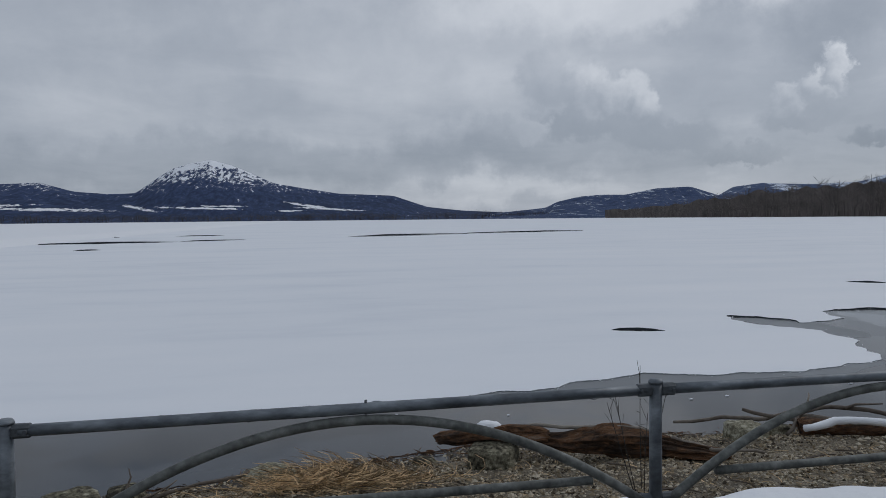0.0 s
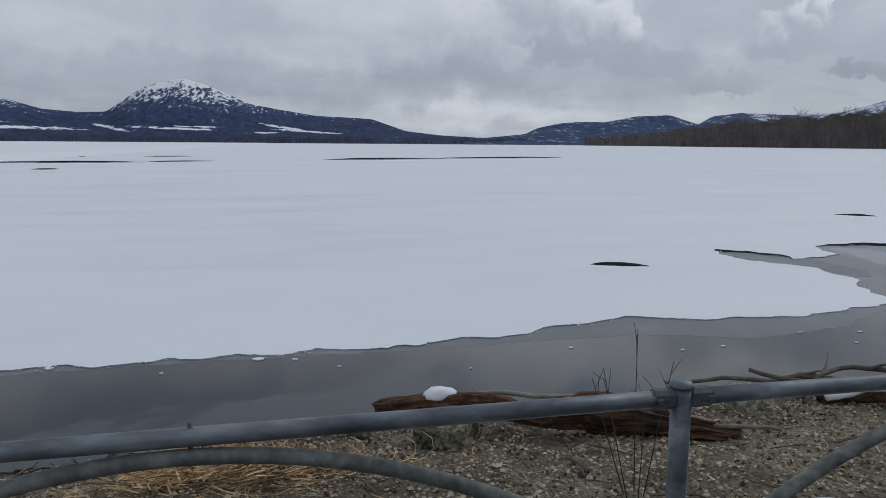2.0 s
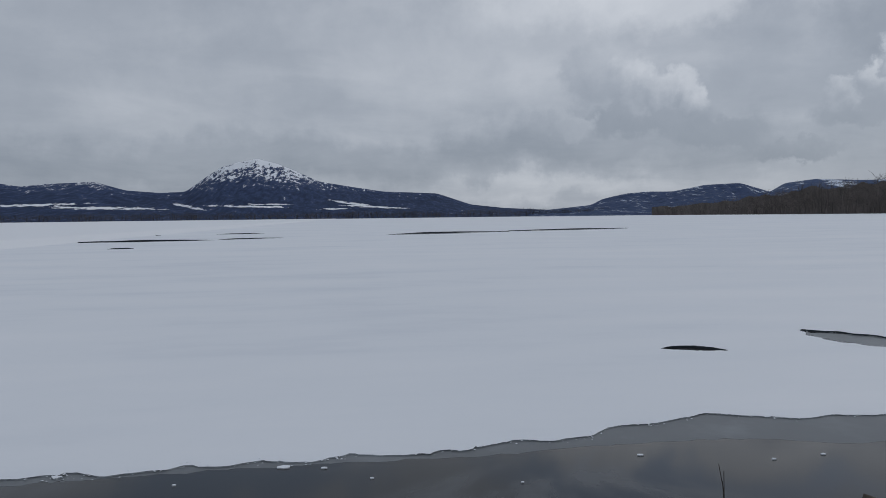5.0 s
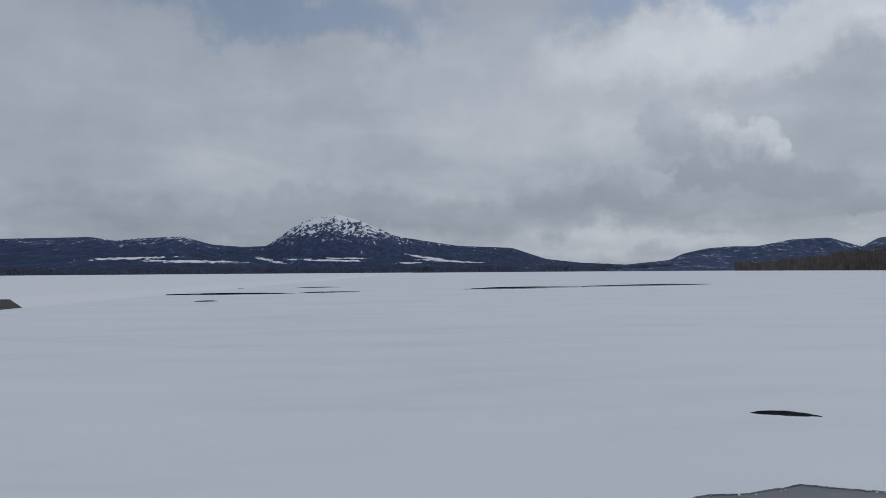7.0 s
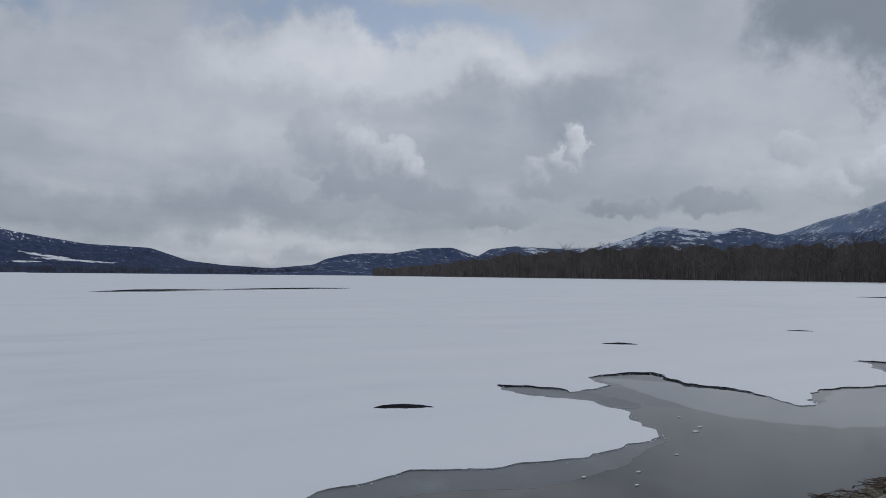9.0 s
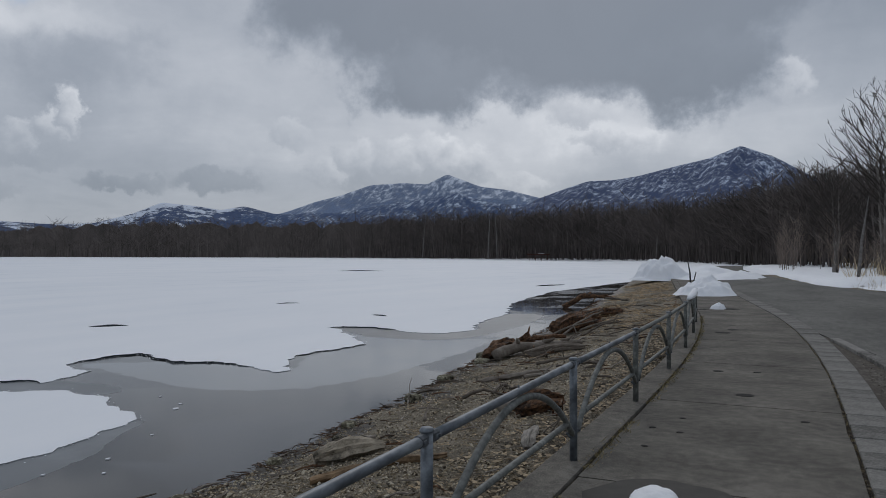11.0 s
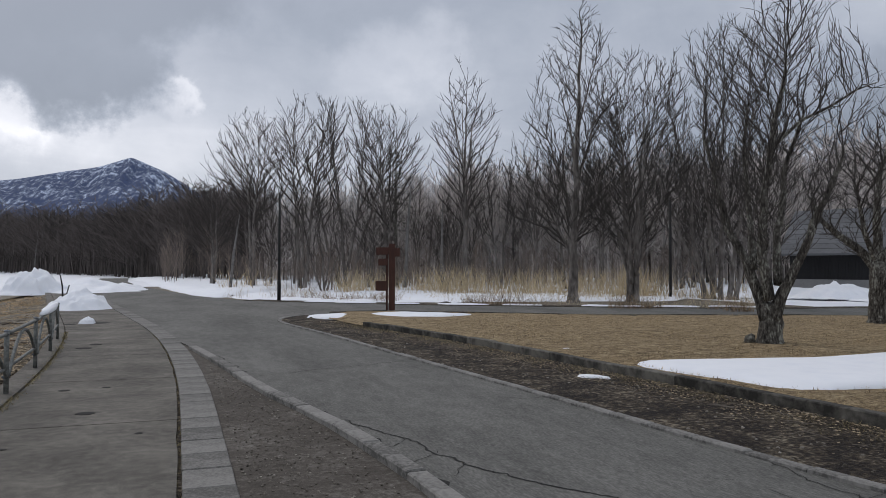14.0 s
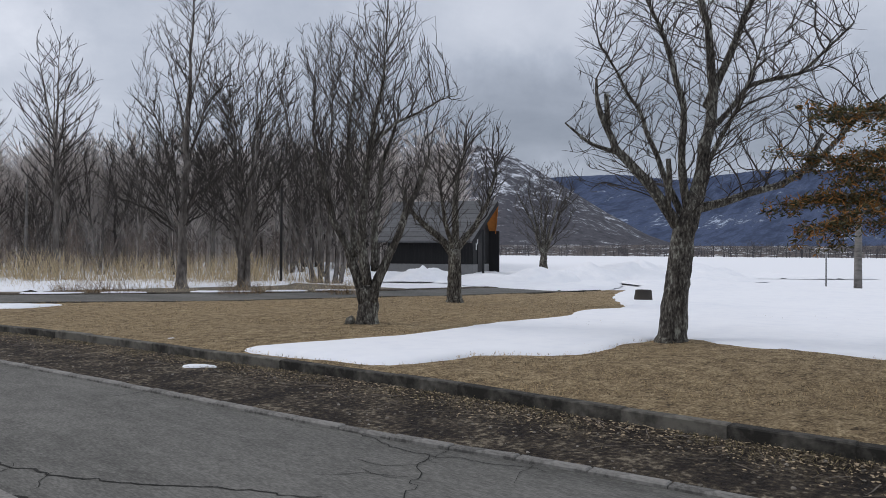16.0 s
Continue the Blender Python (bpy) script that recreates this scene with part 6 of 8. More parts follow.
# ---- snow ----
def snow(name, poly, thick, z, label, step=0.15, edge=0.35, lump=0.0, lscale=0.6, seed=1.0, amp=0.05, rstep=0.3, growf=None):
    q = refine(poly, rstep, amp, rng)
    return tagged(patch(name, q, step, thick, z, M["snow"], edge, lump, lscale, seed, growf), label, "snow", kind="structure")


snow("snow_field", [(8.62, 4.6), (8.72, 2.8), (8.95, 1.7), (10.0, 1.55), (10.75, 1.65), (11.5, 0.82), (12.2, 0.4), (13.15, 0.6), (13.7, 0.75), (14.1, 0.62), (14.75, 0.55), (14.85, -0.05), (14.4, -0.6), (14.2, -1.2), (14.5, -3), (15.3, -8), (17, -18), (44, -30), (44, 14),
     (36, 11.5), (27, 8.2), (21.6, 4.95), (19.5, 5.05), (17.4, 4.35), (14.6, 4.45), (12.3, 4.2), (10.4, 4.4)], 0.07, 0.07, "white melting sheet of snow over the lawn", 0.2, 0.4, 0.04, 0.4, 2.0, 0.03, 0.4)
snow("snow_drift", [(30, 12.4), (36, 12.6), (50, 20), (64, 8), (64, 60), (44, 62), (36, 44), (30.5, 34), (30, 27), (33, 22), (31, 17.8)], 0.14, 0.0, "deep cleared snow heaped round the hut", 0.5, 1.5, 0.35, 0.28, 4.0, 0.15, 1.0)
snow("snow_cover", [(5.6, 31.5), (8.5, 29.3), (13, 27.3), (18, 26.6), (24, 25.2), (28, 29), (34, 44), (44, 66), (12, 88), (3, 70), (2.6, 50), (4.2, 38)], 0.07, -0.02, "patchy old snow among the reeds", 0.45, 0.8, 0.12, 0.5, 6.0, 0.2, 0.8)
snow("snow_bank", [(3.5, 36), (2.0, 46), (0.6, 58), (-1.2, 80), (-2, 105), (20, 110), (12, 60), (6.5, 40)], 0.25, -0.02, "bank of cleared snow along the road", 0.6, 1.0, 0.15, 0.35, 7.0, 0.15, 1.0)
snow("snow_patch", [(5.74, 18.0), (6.1, 17.0), (6.5, 16.6), (7.2, 17.4), (7.2, 18.4), (6.6, 18.5)], 0.06, 0.03, "small leftover patch of snow on the verge", 0.12, 0.3, 0.02, 1.0, 1.0, 0.03, 0.2)
snow("snow_patch", [(7.7, 17.9), (7.8, 16.4), (9.0, 15.9), (10.7, 16.5), (9.6, 17.9), (8.8, 18.5)], 0.06, 0.06, "leftover patch of snow at the lawn's corner", 0.15, 0.4, 0.02, 1.0, 2.0, 0.03, 0.2)
snow("snow_patch", [(7.3, 4.15), (7.4, 3.9), (7.52, 3.86), (7.58, 3.72), (7.7, 3.8), (7.66, 4.05), (7.5, 4.2)], 0.03, 0.0, "small leftover patch of snow on the verge", 0.05, 0.15, 0.01, 2.0, 3.0, 0.02, 0.12)
snow("snow_patch", [(8.4, 6.72), (8.5, 6.58), (8.68, 6.62), (8.62, 6.78)], 0.03, 0.08, "small leftover patch of snow on the lawn", 0.07, 0.15, 0.0, 2.0, 3.0, 0.02, 0.12)
snow("snow_patch", [(-0.25, -5.7), (-0.62, -5.45), (-0.95, -5.0), (-1.12, -4.62), (-0.86, -4.42), (-0.98, -3.9), (-0.85, -3.2), (-0.5, -2.6), (-0.22, -2.9)], 0.07, lambda Q: ground_z(Q) + 0.0, "melting strip of snow below the railing", 0.06, 0.22, 0.03, 1.5, 4.0, 0.02, 0.12)


for i, (px_, py_, pw_, pd_) in enumerate([(9.3, 26.9, 0.9, 0.35), (11.0, 25.6, 0.7, 0.3), (13.2, 24.2, 1.0, 0.35), (15.4, 22.8, 0.8, 0.3), (18.6, 20.9, 1.1, 0.4), (20.8, 19.7, 0.8, 0.35), (23.0, 18.9, 1.0, 0.4), (8.0, 28.2, 0.8, 0.3)]):
    snow("snow_patch", [(px_ + pw_ * math.cos(a) + 0.3 * pd_ * math.sin(2 * a + i), py_ - 0.6 * pw_ * math.cos(a) + pd_ * math.sin(a)) for a in np.arange(8) * 0.785], 0.05, 0.005, "ragged leftover snow on the lane's shoulder", 0.12, 0.25, 0.02, 1.2, 2.0 + i, 0.04, 0.2)


def heap(name, at, r, h, label, seed, squash=1.0, sharp=1.0, step=None):
    pts = [(at[0] + r * math.cos(a) * (1 + 0.15 * math.sin(3 * a + seed)), at[1] + r * squash * math.sin(a) * (1 + 0.12 * math.cos(2 * a + seed))) for a in np.arange(14) * 0.4488]
    c = np.array(at[:2])

    def peak(Q):
        d = np.linalg.norm((Q - c) / np.array([r, r * squash]), axis=1)
        return h * np.clip(1 - d, 0, 1) ** sharp
    return snow(name, pts, 0.03, at[2], label, step or r / 14, r * 0.2, h * 0.26, 4.2 / r, seed, r * 0.03, r * 0.3, peak)


heap("snow_pile", (-6.4, 46.5, -0.1), 2.35, 1.75, "tall heap of cleared snow at the end of the railing", 1.3, 1.0, 1.2, 0.12)
heap("snow_pile", (-3.6, 50, -0.1), 4.0, 0.9, "long heap of cleared snow beside the road", 2.3, 1.6)
heap("snow_pile", (-1.45, 25.6, 0.0), 1.2, 0.72, "heap of cleared snow on the walk", 4.1, 1.3, 0.8)
heap("snow_lump", (-0.38, 17.3, 0.0), 0.22, 0.16, "rounded lump of snow on the walk", 5.0, 1.0, 0.7)
heap("snow_lump", (0.70, -0.75, 0.0), 0.15, 0.06, "melting lump of snow on the wet walk", 6.0, 1.9, 0.5, 0.02)
for i, (hx, hy, hr, hh) in enumerate([(36, 17.5, 3.2, 0.9), (40, 17.0, 3.6, 1.0), (45, 17.5, 4.5, 1.1), (50, 19, 5, 1.2), (55, 17, 5, 1.0), (60, 19, 6, 0.9), (33.5, 24, 2.2, 0.8), (38, 27.5, 2.4, 0.6), (48, 13, 4, 0.5)]):
    heap("snow_pile", (hx, hy, 0.05), hr, hh, "rough heap of cleared snow beyond the lane", 7.0 + i, 0.8, 1.0)

# ---- the railing ----
railing = tagged(new("railing"), "grey galvanised tube railing with arched panels along the shore", "railing")
RAIL_Y = [-13.0, -10.4, -7.77, -5.026, -2.5, 0.0, 2.5, 5.0, 7.5, 10.0, 12.5]


def rail_at(y):
    return float(bend(y))


def cyl(name, a, b, r, material, sides=14, parent=None, label=""):
    return tubes(name, [(np.array([a, b]), [r, r], sides)], material, parent, label)


RT = 0.735


def sag(y):
    """How far the rail dips south of the walk."""
    return -0.009 * min(1.0, max(0.0, -1.0 - y) / 4) - 0.0072 * max(0.0, -5.0 - y)


for i, y in enumerate(RAIL_Y):
    x = rail_at(y)
    dz = sag(y)
    post = tubes("post", [(np.array([(x, y, 0.0), (x, y, 0.5), (x, y, 0.765 + dz)]), [0.029] * 3, 16)], M["oldsteel"] if y > 1 else M["steel"], railing)
    tubes("cap", [(np.array([(x, y, 0.765 + dz), (x, y, 0.772 + dz), (x, y, 0.784 + dz)]), [0.034, 0.034, 0.026], 16)], M["steel"], post)
    for z_, r_ in ((RT, 0.040), (0.225, 0.036)):
        for sgn in (-1, 1):
            if (y == RAIL_Y[0] and sgn < 0) or (y == RAIL_Y[-1] and sgn > 0):
                continue
            bm = bmesh.new()
            box(bm, (0.045, 0.085, 0.056 if z_ > 0.5 else 0.052), (x, y + sgn * 0.058, z_ + dz), chamfer=0.012)
            cl = part("clamp", bm, M["clamp"], post)
            bm = bmesh.new()
            bmesh.ops.create_cone(bm, cap_ends=True, segments=8, radius1=0.011, radius2=0.009, depth=0.07)
            bmesh.ops.transform(bm, matrix=Matrix.Translation((x, y + sgn * 0.078, z_ + dz)) @ Matrix.Rotation(radians(90), 4, "Y"), verts=bm.verts)
            part("bolt", bm, M["clamp"], cl)
    if i + 1 < len(RAIL_Y):
        y2 = RAIL_Y[i + 1]
        x2 = rail_at(y2)
        far_ = M["oldsteel"] if y > 1 else M["steel"]
        t = np.linspace(0, 1, 9)
        tubes("top_rail", [(np.stack([x + (x2 - x) * t, y + 0.05 + (y2 - y - 0.1) * t, RT + dz + (sag(y2) - dz) * t], 1), [0.0245] * 9, 14)], far_, railing)
        an = np.linspace(0, np.pi, 33)
        tt = np.linspace(0, 1, 33)
        yy = y + 0.075 + (y2 - y - 0.15) * tt
        zz = 0.225 + (RT - 0.047 - 0.225) * (1 - (1 - 2 * tt) ** 2) + dz + (sag(y2) - dz) * tt
        tubes("arch", [(np.stack([x + (x2 - x) * tt + 0.012, yy, zz], 1), [0.0215] * 33, 12)], M["oldsteel"], railing)
        zl = 0.33
        k0 = int(np.argmax(zz > zl))
        f0 = (yy[k0] - y) / (y2 - y)
        lo_, hi_ = np.array([x + (x2 - x) * f0 + 0.012, yy[k0], zl]), np.array([x2 - (x2 - x) * f0 + 0.012, y2 - (yy[k0] - y), zl])
        tubes("lower_rail", [(np.linspace(lo_, hi_, 6), [0.020] * 6, 12)], M["oldsteel"], railing, "duller mossy tube")
for fy in (-6.36, -3.75, -1.25, 1.25):
    cyl("bolt", (rail_at(fy), fy, RT - 0.072 + sag(fy)), (rail_at(fy), fy, RT + 0.036 + sag(fy)), 0.006, M["clamp"], 6, railing)
# snow lying on the far end of the rail
tagged(tubes("snow_on_rail", [(np.array([(rail_at(v), v, RT + 0.05) for v in (8.2, 9.0, 10.0, 11.0, 12.0)]), [0.03, 0.06, 0.07, 0.06, 0.03], 8)], M["snow"], ridge=0.08, rng=rng), "ridge of snow resting on the far rails", "snow")
mp_ = tagged(new("marker_post"), "thin dark marker post at the end of the railing", "post")
tubes("pole", [(np.array([(-2.25, 27.0, 0), (-2.28, 27.0, 0.8), (-2.36, 27.0, 1.25)]), [0.035, 0.03, 0.02], 8)], M["black"], mp_)
tubes("brace", [(np.array([(-2.25, 27.0, 0.0), (-2.05, 27.1, 0.85)]), [0.025, 0.02], 8)], M["black"], mp_)

# ---- on the shore ----
def rock(at, r, seed, label="grey-green pitted boulder at the water's edge", squash=0.74, group="boulders on the shore"):
    bm = bmesh.new()
    bmesh.ops.create_icosphere(bm, subdivisions=4, radius=1.0)
    for v in bm.verts:
        n = noise.fractal(v.co * 1.3 + Vector((seed, seed * 0.7, 0)), 1.0, 2.0, 4) * 0.34 + noise.fractal(v.co * 4 + Vector((seed, 0, 0)), 1.0, 2.0, 4) * 0.12
        co = v.co * (1 + n)
        m_ = max(abs(co.x), abs(co.y), abs(co.z))
        co = co * (0.45 + 0.55 / max(m_, 0.4))
        v.co = Vector((co.x * r, co.y * r * 1.15, co.z * r * squash))
    for f in bm.faces:
        f.smooth = True
    ob = part("boulder", bm, M["rock"])
    z = float(ground_z(np.array([at]))[0])
    ob.location = (at[0], at[1], z + r * squash * 0.15)
    ob.rotation_euler = (0, 0, seed)
    return tagged(ob, label, "boulder", group)


for i, (bx, by, br) in enumerate([(-2.52, -8.27, 0.175), (-2.66, -7.92, 0.14), (-2.75, -8.75, 0.10), (-3.0, -2.62, 0.17), (-3.1, -2.2, 0.10), (-2.74, -5.08, 0.20), (-3.15, -5.6, 0.08), (-3.05, -6.9, 0.16),
                                  (-3.45, 0.9, 0.12), (-3.6, 2.6, 0.15), (-3.7, 4.6, 0.18), (-3.95, 6.3, 0.2), (-4.2, 8.6, 0.22), (-4.4, 9.3, 0.25), (-4.3, 10.5, 0.2), (-3.3, 1.9, 0.10), (-3.2, -1.6, 0.13), (-3.4, -0.5, 0.12)]):
    rock((bx, by), br * (1.0 if i < 8 else 0.6), i * 1.37 + 0.5)


def gz1(x, y):
    return float(ground_z(np.array([(x, y)]))[0])


def limb(name, pts, r0, r1, label, material=None, group="", sides=8, forks=0, seed=0, lift=0.0):
    """A piece of driftwood along points on the ground, with forks."""
    rs = np.random.default_rng(seed + 500)
    p = refine([q[:2] for q in pts], 0.10, 0.006, rs, closed=False)
    n = len(p)
    hs = np.interp(np.linspace(0, 1, n), np.linspace(0, 1, len(pts)), [q[2] for q in pts])
    zz = ground_z(p) + hs
    P3 = np.column_stack([p, zz])
    P3 += np.stack([smoothed(rs, n, 0.008, 2) for _ in range(3)], 1)
    t = np.linspace(0, 1, n)
    rad = r0 + (r1 - r0) * t + smoothed(rs, n, 0.06 * r0, 1)
    rad = np.maximum(rad, 0.004)
    gnarl = 0.05 if r0 > 0.04 else 0.02
    if not forks:
        return tagged(tubes(name, [(P3, rad, sides)], material or M["drift"], ridge=gnarl, rng=rs), label, "driftwood", group)
    wood = new(name)
    tubes("stem", [(P3, rad, sides)], material or M["drift"], wood, ridge=gnarl, rng=rs)
    for k in range(forks):
        i = int(n * rs.uniform(0.25, 0.85))
        d = P3[min(i + 2, n - 1)] - P3[i]
        d = d / (np.linalg.norm(d) + 1e-9) + rs.normal(0, 0.6, 3) + np.array([0, 0, 0.25])
        d /= np.linalg.norm(d)
        L = rs.uniform(0.12, 0.35)
        tubes("branch", [(np.array([P3[i] + d * L * s + rs.normal(0, 0.012, 3) for s in (0, 0.35, 0.7, 1)]), rad[i] * np.array([0.7, 0.55, 0.42, 0.25]), 6)], material or M["drift"], wood, ridge=gnarl, rng=rs)
    return tagged(wood, label, "driftwood", group)


def rotten_log(axis, radii, label, seed, sides=30, material=None, rough=1.0):
    """A decayed log: grooved along its grain, knotted and broken at both ends."""
    rs = np.random.default_rng(seed)
    q = refine([a[:2] for a in axis], 0.03, 0.0, rs, closed=False)
    n = len(q)
    u = np.linspace(0, 1, n)
    hz_ = np.interp(u, np.linspace(0, 1, len(axis)), [a[2] for a in axis])
    P3 = np.column_stack([q, ground_z(q) + hz_])
    r = np.interp(u, np.linspace(0, 1, len(radii)), radii)
    tan = np.gradient(P3, axis=0)
    tan /= np.linalg.norm(tan, axis=1, keepdims=True)
    s1 = np.cross(tan, [0, 0, 1.0])
    s1 /= np.linalg.norm(s1, axis=1, keepdims=True)
    s2 = np.cross(s1, tan)
    V = []
    for i in range(n):
        for k in range(sides):
            a = k * 6.2832 / sides
            g = noise.fractal((math.cos(a) * 1.7 + seed, math.sin(a) * 1.7, i * 0.045), 1.0, 2.0, 3) * 0.30 + noise.fractal((math.cos(a) * 6 + seed, math.sin(a) * 6, i * 0.03), 1.0, 2.0, 2) * 0.13 + noise.fractal((math.cos(a) * 2, math.sin(a) * 2 + seed, i * 0.25), 1.0, 2.0, 3) * 0.10
            rr = r[i] * (1 + g * rough)
            lag = 0.05 * noise.noise((math.cos(a) * 3, math.sin(a) * 3, seed)) * (1 if i in (0, n - 1) else 0)
            V.append(P3[i] + s1[i] * rr * math.cos(a) * 1.1 + s2[i] * rr * math.sin(a) * 0.9 + tan[i] * lag)
    F = [[i * sides + k, i * sides + (k + 1) % sides, (i + 1) * sides + (k + 1) % sides, (i + 1) * sides + k] for i in range(n - 1) for k in range(sides)]
    F += [list(range(sides))[::-1], list(range((n - 1) * sides, n * sides))]
    return tagged(obj("driftwood_log", np.array(V), F, material or M["rotlog"]), label, "driftwood")


rotten_log([(-3.07, -5.49, 0.22), (-2.91, -5.22, 0.24), (-2.78, -4.94, 0.235), (-2.68, -4.64, 0.17)], [0.05, 0.065, 0.06, 0.07, 0.055], "short dark limb of the rotten log, propped on a stone", 1, rough=1.4)
rotten_log([(-2.75, -4.79, 0.13), (-2.66, -4.49, 0.14), (-2.57, -4.14, 0.15), (-2.49, -3.84, 0.13), (-2.41, -3.49, 0.09), (-2.33, -3.19, 0.04)], [0.05, 0.07, 0.11, 0.13, 0.115, 0.085, 0.07, 0.04], "rotten driftwood log, rust brown inside, with bleached edges", 2, rough=1.5)
limb("driftwood_branch", [(-2.93, -4.84, 0.27), (-2.68, -4.49, 0.26), (-2.53, -4.14, 0.255), (-2.45, -3.84, 0.24)], 0.018, 0.012, "bleached splinter lying along the rotten log", seed=21)
limb("driftwood_branch", [(-2.45, -3.64, 0.18), (-2.31, -3.24, 0.10), (-2.23, -2.94, 0.03)], 0.022, 0.012, "bleached splinter at the log's end", seed=22)
bm = bmesh.new()
bmesh.ops.create_icosphere(bm, subdivisions=3, radius=1.0)
for v in bm.verts:
    k_ = 1 + 0.18 * noise.fractal(v.co * 1.6, 1.0, 2.0, 3)
    v.co = Vector((v.co.x * 0.075 * k_, v.co.y * 0.11 * k_, max(v.co.z, -0.35) * 0.055 * k_))
for f in bm.faces:
    f.smooth = True
cap_ = part("snow_lump", bm, M["snow"])
cap_.location = (-2.85, -5.10, gz1(-2.85, -5.10) + 0.285)
tagged(cap_, "cap of snow on the propped end of the log", "snow")
DW = "driftwood along the shore"
limb("driftwood_branch", [(-2.05, -8.5, 0.04), (-2.35, -8.0, 0.05), (-2.7, -7.4, 0.06), (-2.9, -7.05, 0.14)], 0.022, 0.012, "thin dark driftwood branch on the gravel", group=DW, forks=2, seed=3)
limb("driftwood_branch", [(-1.9, -8.9, 0.03), (-2.1, -8.2, 0.05), (-2.25, -7.6, 0.04)], 0.028, 0.02, "pale driftwood branch on the gravel", group=DW, seed=4)
limb("driftwood_branch", [(-3.62, -3.0, 0.12), (-3.35, -2.5, 0.16), (-3.15, -2.0, 0.18), (-3.0, -1.6, 0.12)], 0.014, 0.03, "thin bent branch jutting over the water", group=DW, forks=1, seed=5)
limb("driftwood_branch", [(-3.25, -2.5, 0.26), (-3.0, -2.2, 0.12), (-2.75, -1.9, 0.04)], 0.016, 0.026, "dark broken branch leaning on a boulder", group=DW, forks=1, seed=6)
limb("driftwood_branch", [(-2.75, -2.4, 0.05), (-3.0, -2.0, 0.22), (-3.15, -1.6, 0.27), (-3.0, -1.2, 0.22), (-2.8, -0.8, 0.08)], 0.018, 0.024, "arched root of a stranded tree", group=DW, forks=2, seed=7)
limb("driftwood_log", [(-2.85, -2.2, 0.08), (-2.75, -1.8, 0.11), (-2.6, -1.3, 0.08)], 0.08, 0.06, "stranded driftwood trunk at the water's edge", M["rotlog"], sides=14, seed=8)
limb("snow_on_log", [(-2.62, -2.3, 0.10), (-2.6, -2.1, 0.12), (-2.6, -1.85, 0.17), (-2.48, -1.6, 0.16), (-2.4, -1.45, 0.10)], 0.032, 0.036, "roll of snow lying on stranded wood", M["snow"], sides=10, seed=9)
rotten_log([(-2.75, 0.62, 0.06), (-2.5, 0.82, 0.08), (-2.2, 1.02, 0.04)], [0.07, 0.13, 0.11, 0.05], "split pale driftwood chunk", 10, 18, mat("pale_drift", span((0.30, 0.26, 0.20), 0.3, 1.35, 0.4, 0.6), 7, rough=0.9, bump=1.0, bscale=18, dist=0.03, stretch=(2, 1, 2), second=1.5), 1.7)
rotten_log([(-2.3, -0.1, 0.03), (-1.9, 0.3, 0.04), (-1.45, 0.85, 0.02)], [0.035, 0.05, 0.045, 0.03], "tawny barkless driftwood log", 11, 16, mat("tawny_wood", span((0.21, 0.14, 0.08), 0.4, 1.5, 0.4, 0.6), 9, rough=0.85, bump=0.8, bscale=18, dist=0.02), 1.1)
rotten_log([(-0.60, 0.70, 0.03), (-0.70, 1.05, 0.05), (-0.76, 1.35, 0.06), (-0.80, 1.6, 0.05)], [0.03, 0.055, 0.06, 0.045, 0.02], "bleached pale driftwood stump by the edging", 12, 18, mat("bleached_wood", span((0.32, 0.295, 0.26), 0.4, 1.3, 0.4, 0.6), 7, rough=0.85, bump=1.0, bscale=16, dist=0.03, stretch=(2, 0.6, 2), second=1.5), 1.6)
limb("driftwood_log", [(-1.5, 2.5, 0.10), (-1.35, 2.9, 0.14), (-1.15, 3.3, 0.10)], 0.06, 0.04, "pale tangled roots of an uprooted stump", sides=12, forks=11, seed=13)
rotten_log([(-1.25, 2.30, 0.08), (-1.10, 2.6, 0.13), (-0.95, 2.95, 0.10)], [0.07, 0.15, 0.14, 0.06], "dark uprooted stump among leaves by the walk", 51, 22, None, 1.8)
limb("driftwood_log", [(-3.9, 8.6, 0.10), (-3.6, 9.2, 0.16), (-3.1, 9.7, 0.12), (-2.6, 10.3, 0.06)], 0.12, 0.06, "large twisted driftwood trunk at the water's edge", sides=12, forks=8, seed=14)
rotten_log([(-4.15, 8.7, 0.10), (-3.95, 9.2, 0.22), (-3.7, 9.7, 0.14)], [0.08, 0.20, 0.17, 0.07], "black knotted stump heaved up at the waterline", 52, 22, None, 1.9)
rotten_log([(-3.4, 8.9, 0.06), (-2.9, 9.3, 0.10), (-2.3, 9.5, 0.05)], [0.05, 0.10, 0.09, 0.05], "weathered log lying across the shingle", 53, 18, M["drift"], 1.3)
rotten_log([(-4.1, 13.4, 0.12), (-3.7, 14.1, 0.30), (-3.3, 14.9, 0.16)], [0.14, 0.30, 0.28, 0.10], "big dark root plate stranded on the shore", 54, 24, None, 1.9)
rotten_log([(-3.0, 5.6, 0.03), (-2.4, 6.0, 0.05), (-1.7, 6.2, 0.03)], [0.03, 0.05, 0.045, 0.03], "long grey driftwood pole on the shingle", 55, 14, M["drift"], 1.1)
rotten_log([(-4.6, 17.6, 0.10), (-4.1, 18.4, 0.18), (-3.5, 19.2, 0.1)], [0.08, 0.16, 0.15, 0.06], "dark driftwood log at the water's edge", 56, 18, None, 1.7)
limb("driftwood_log", [(-4.3, 9.6, 0.18), (-3.7, 10.2, 0.26), (-3.1, 10.9, 0.14)], 0.075, 0.045, "dark driftwood trunk stacked on others", M["rotlog"], sides=12, forks=9, seed=15)
rs7 = np.random.default_rng(321)
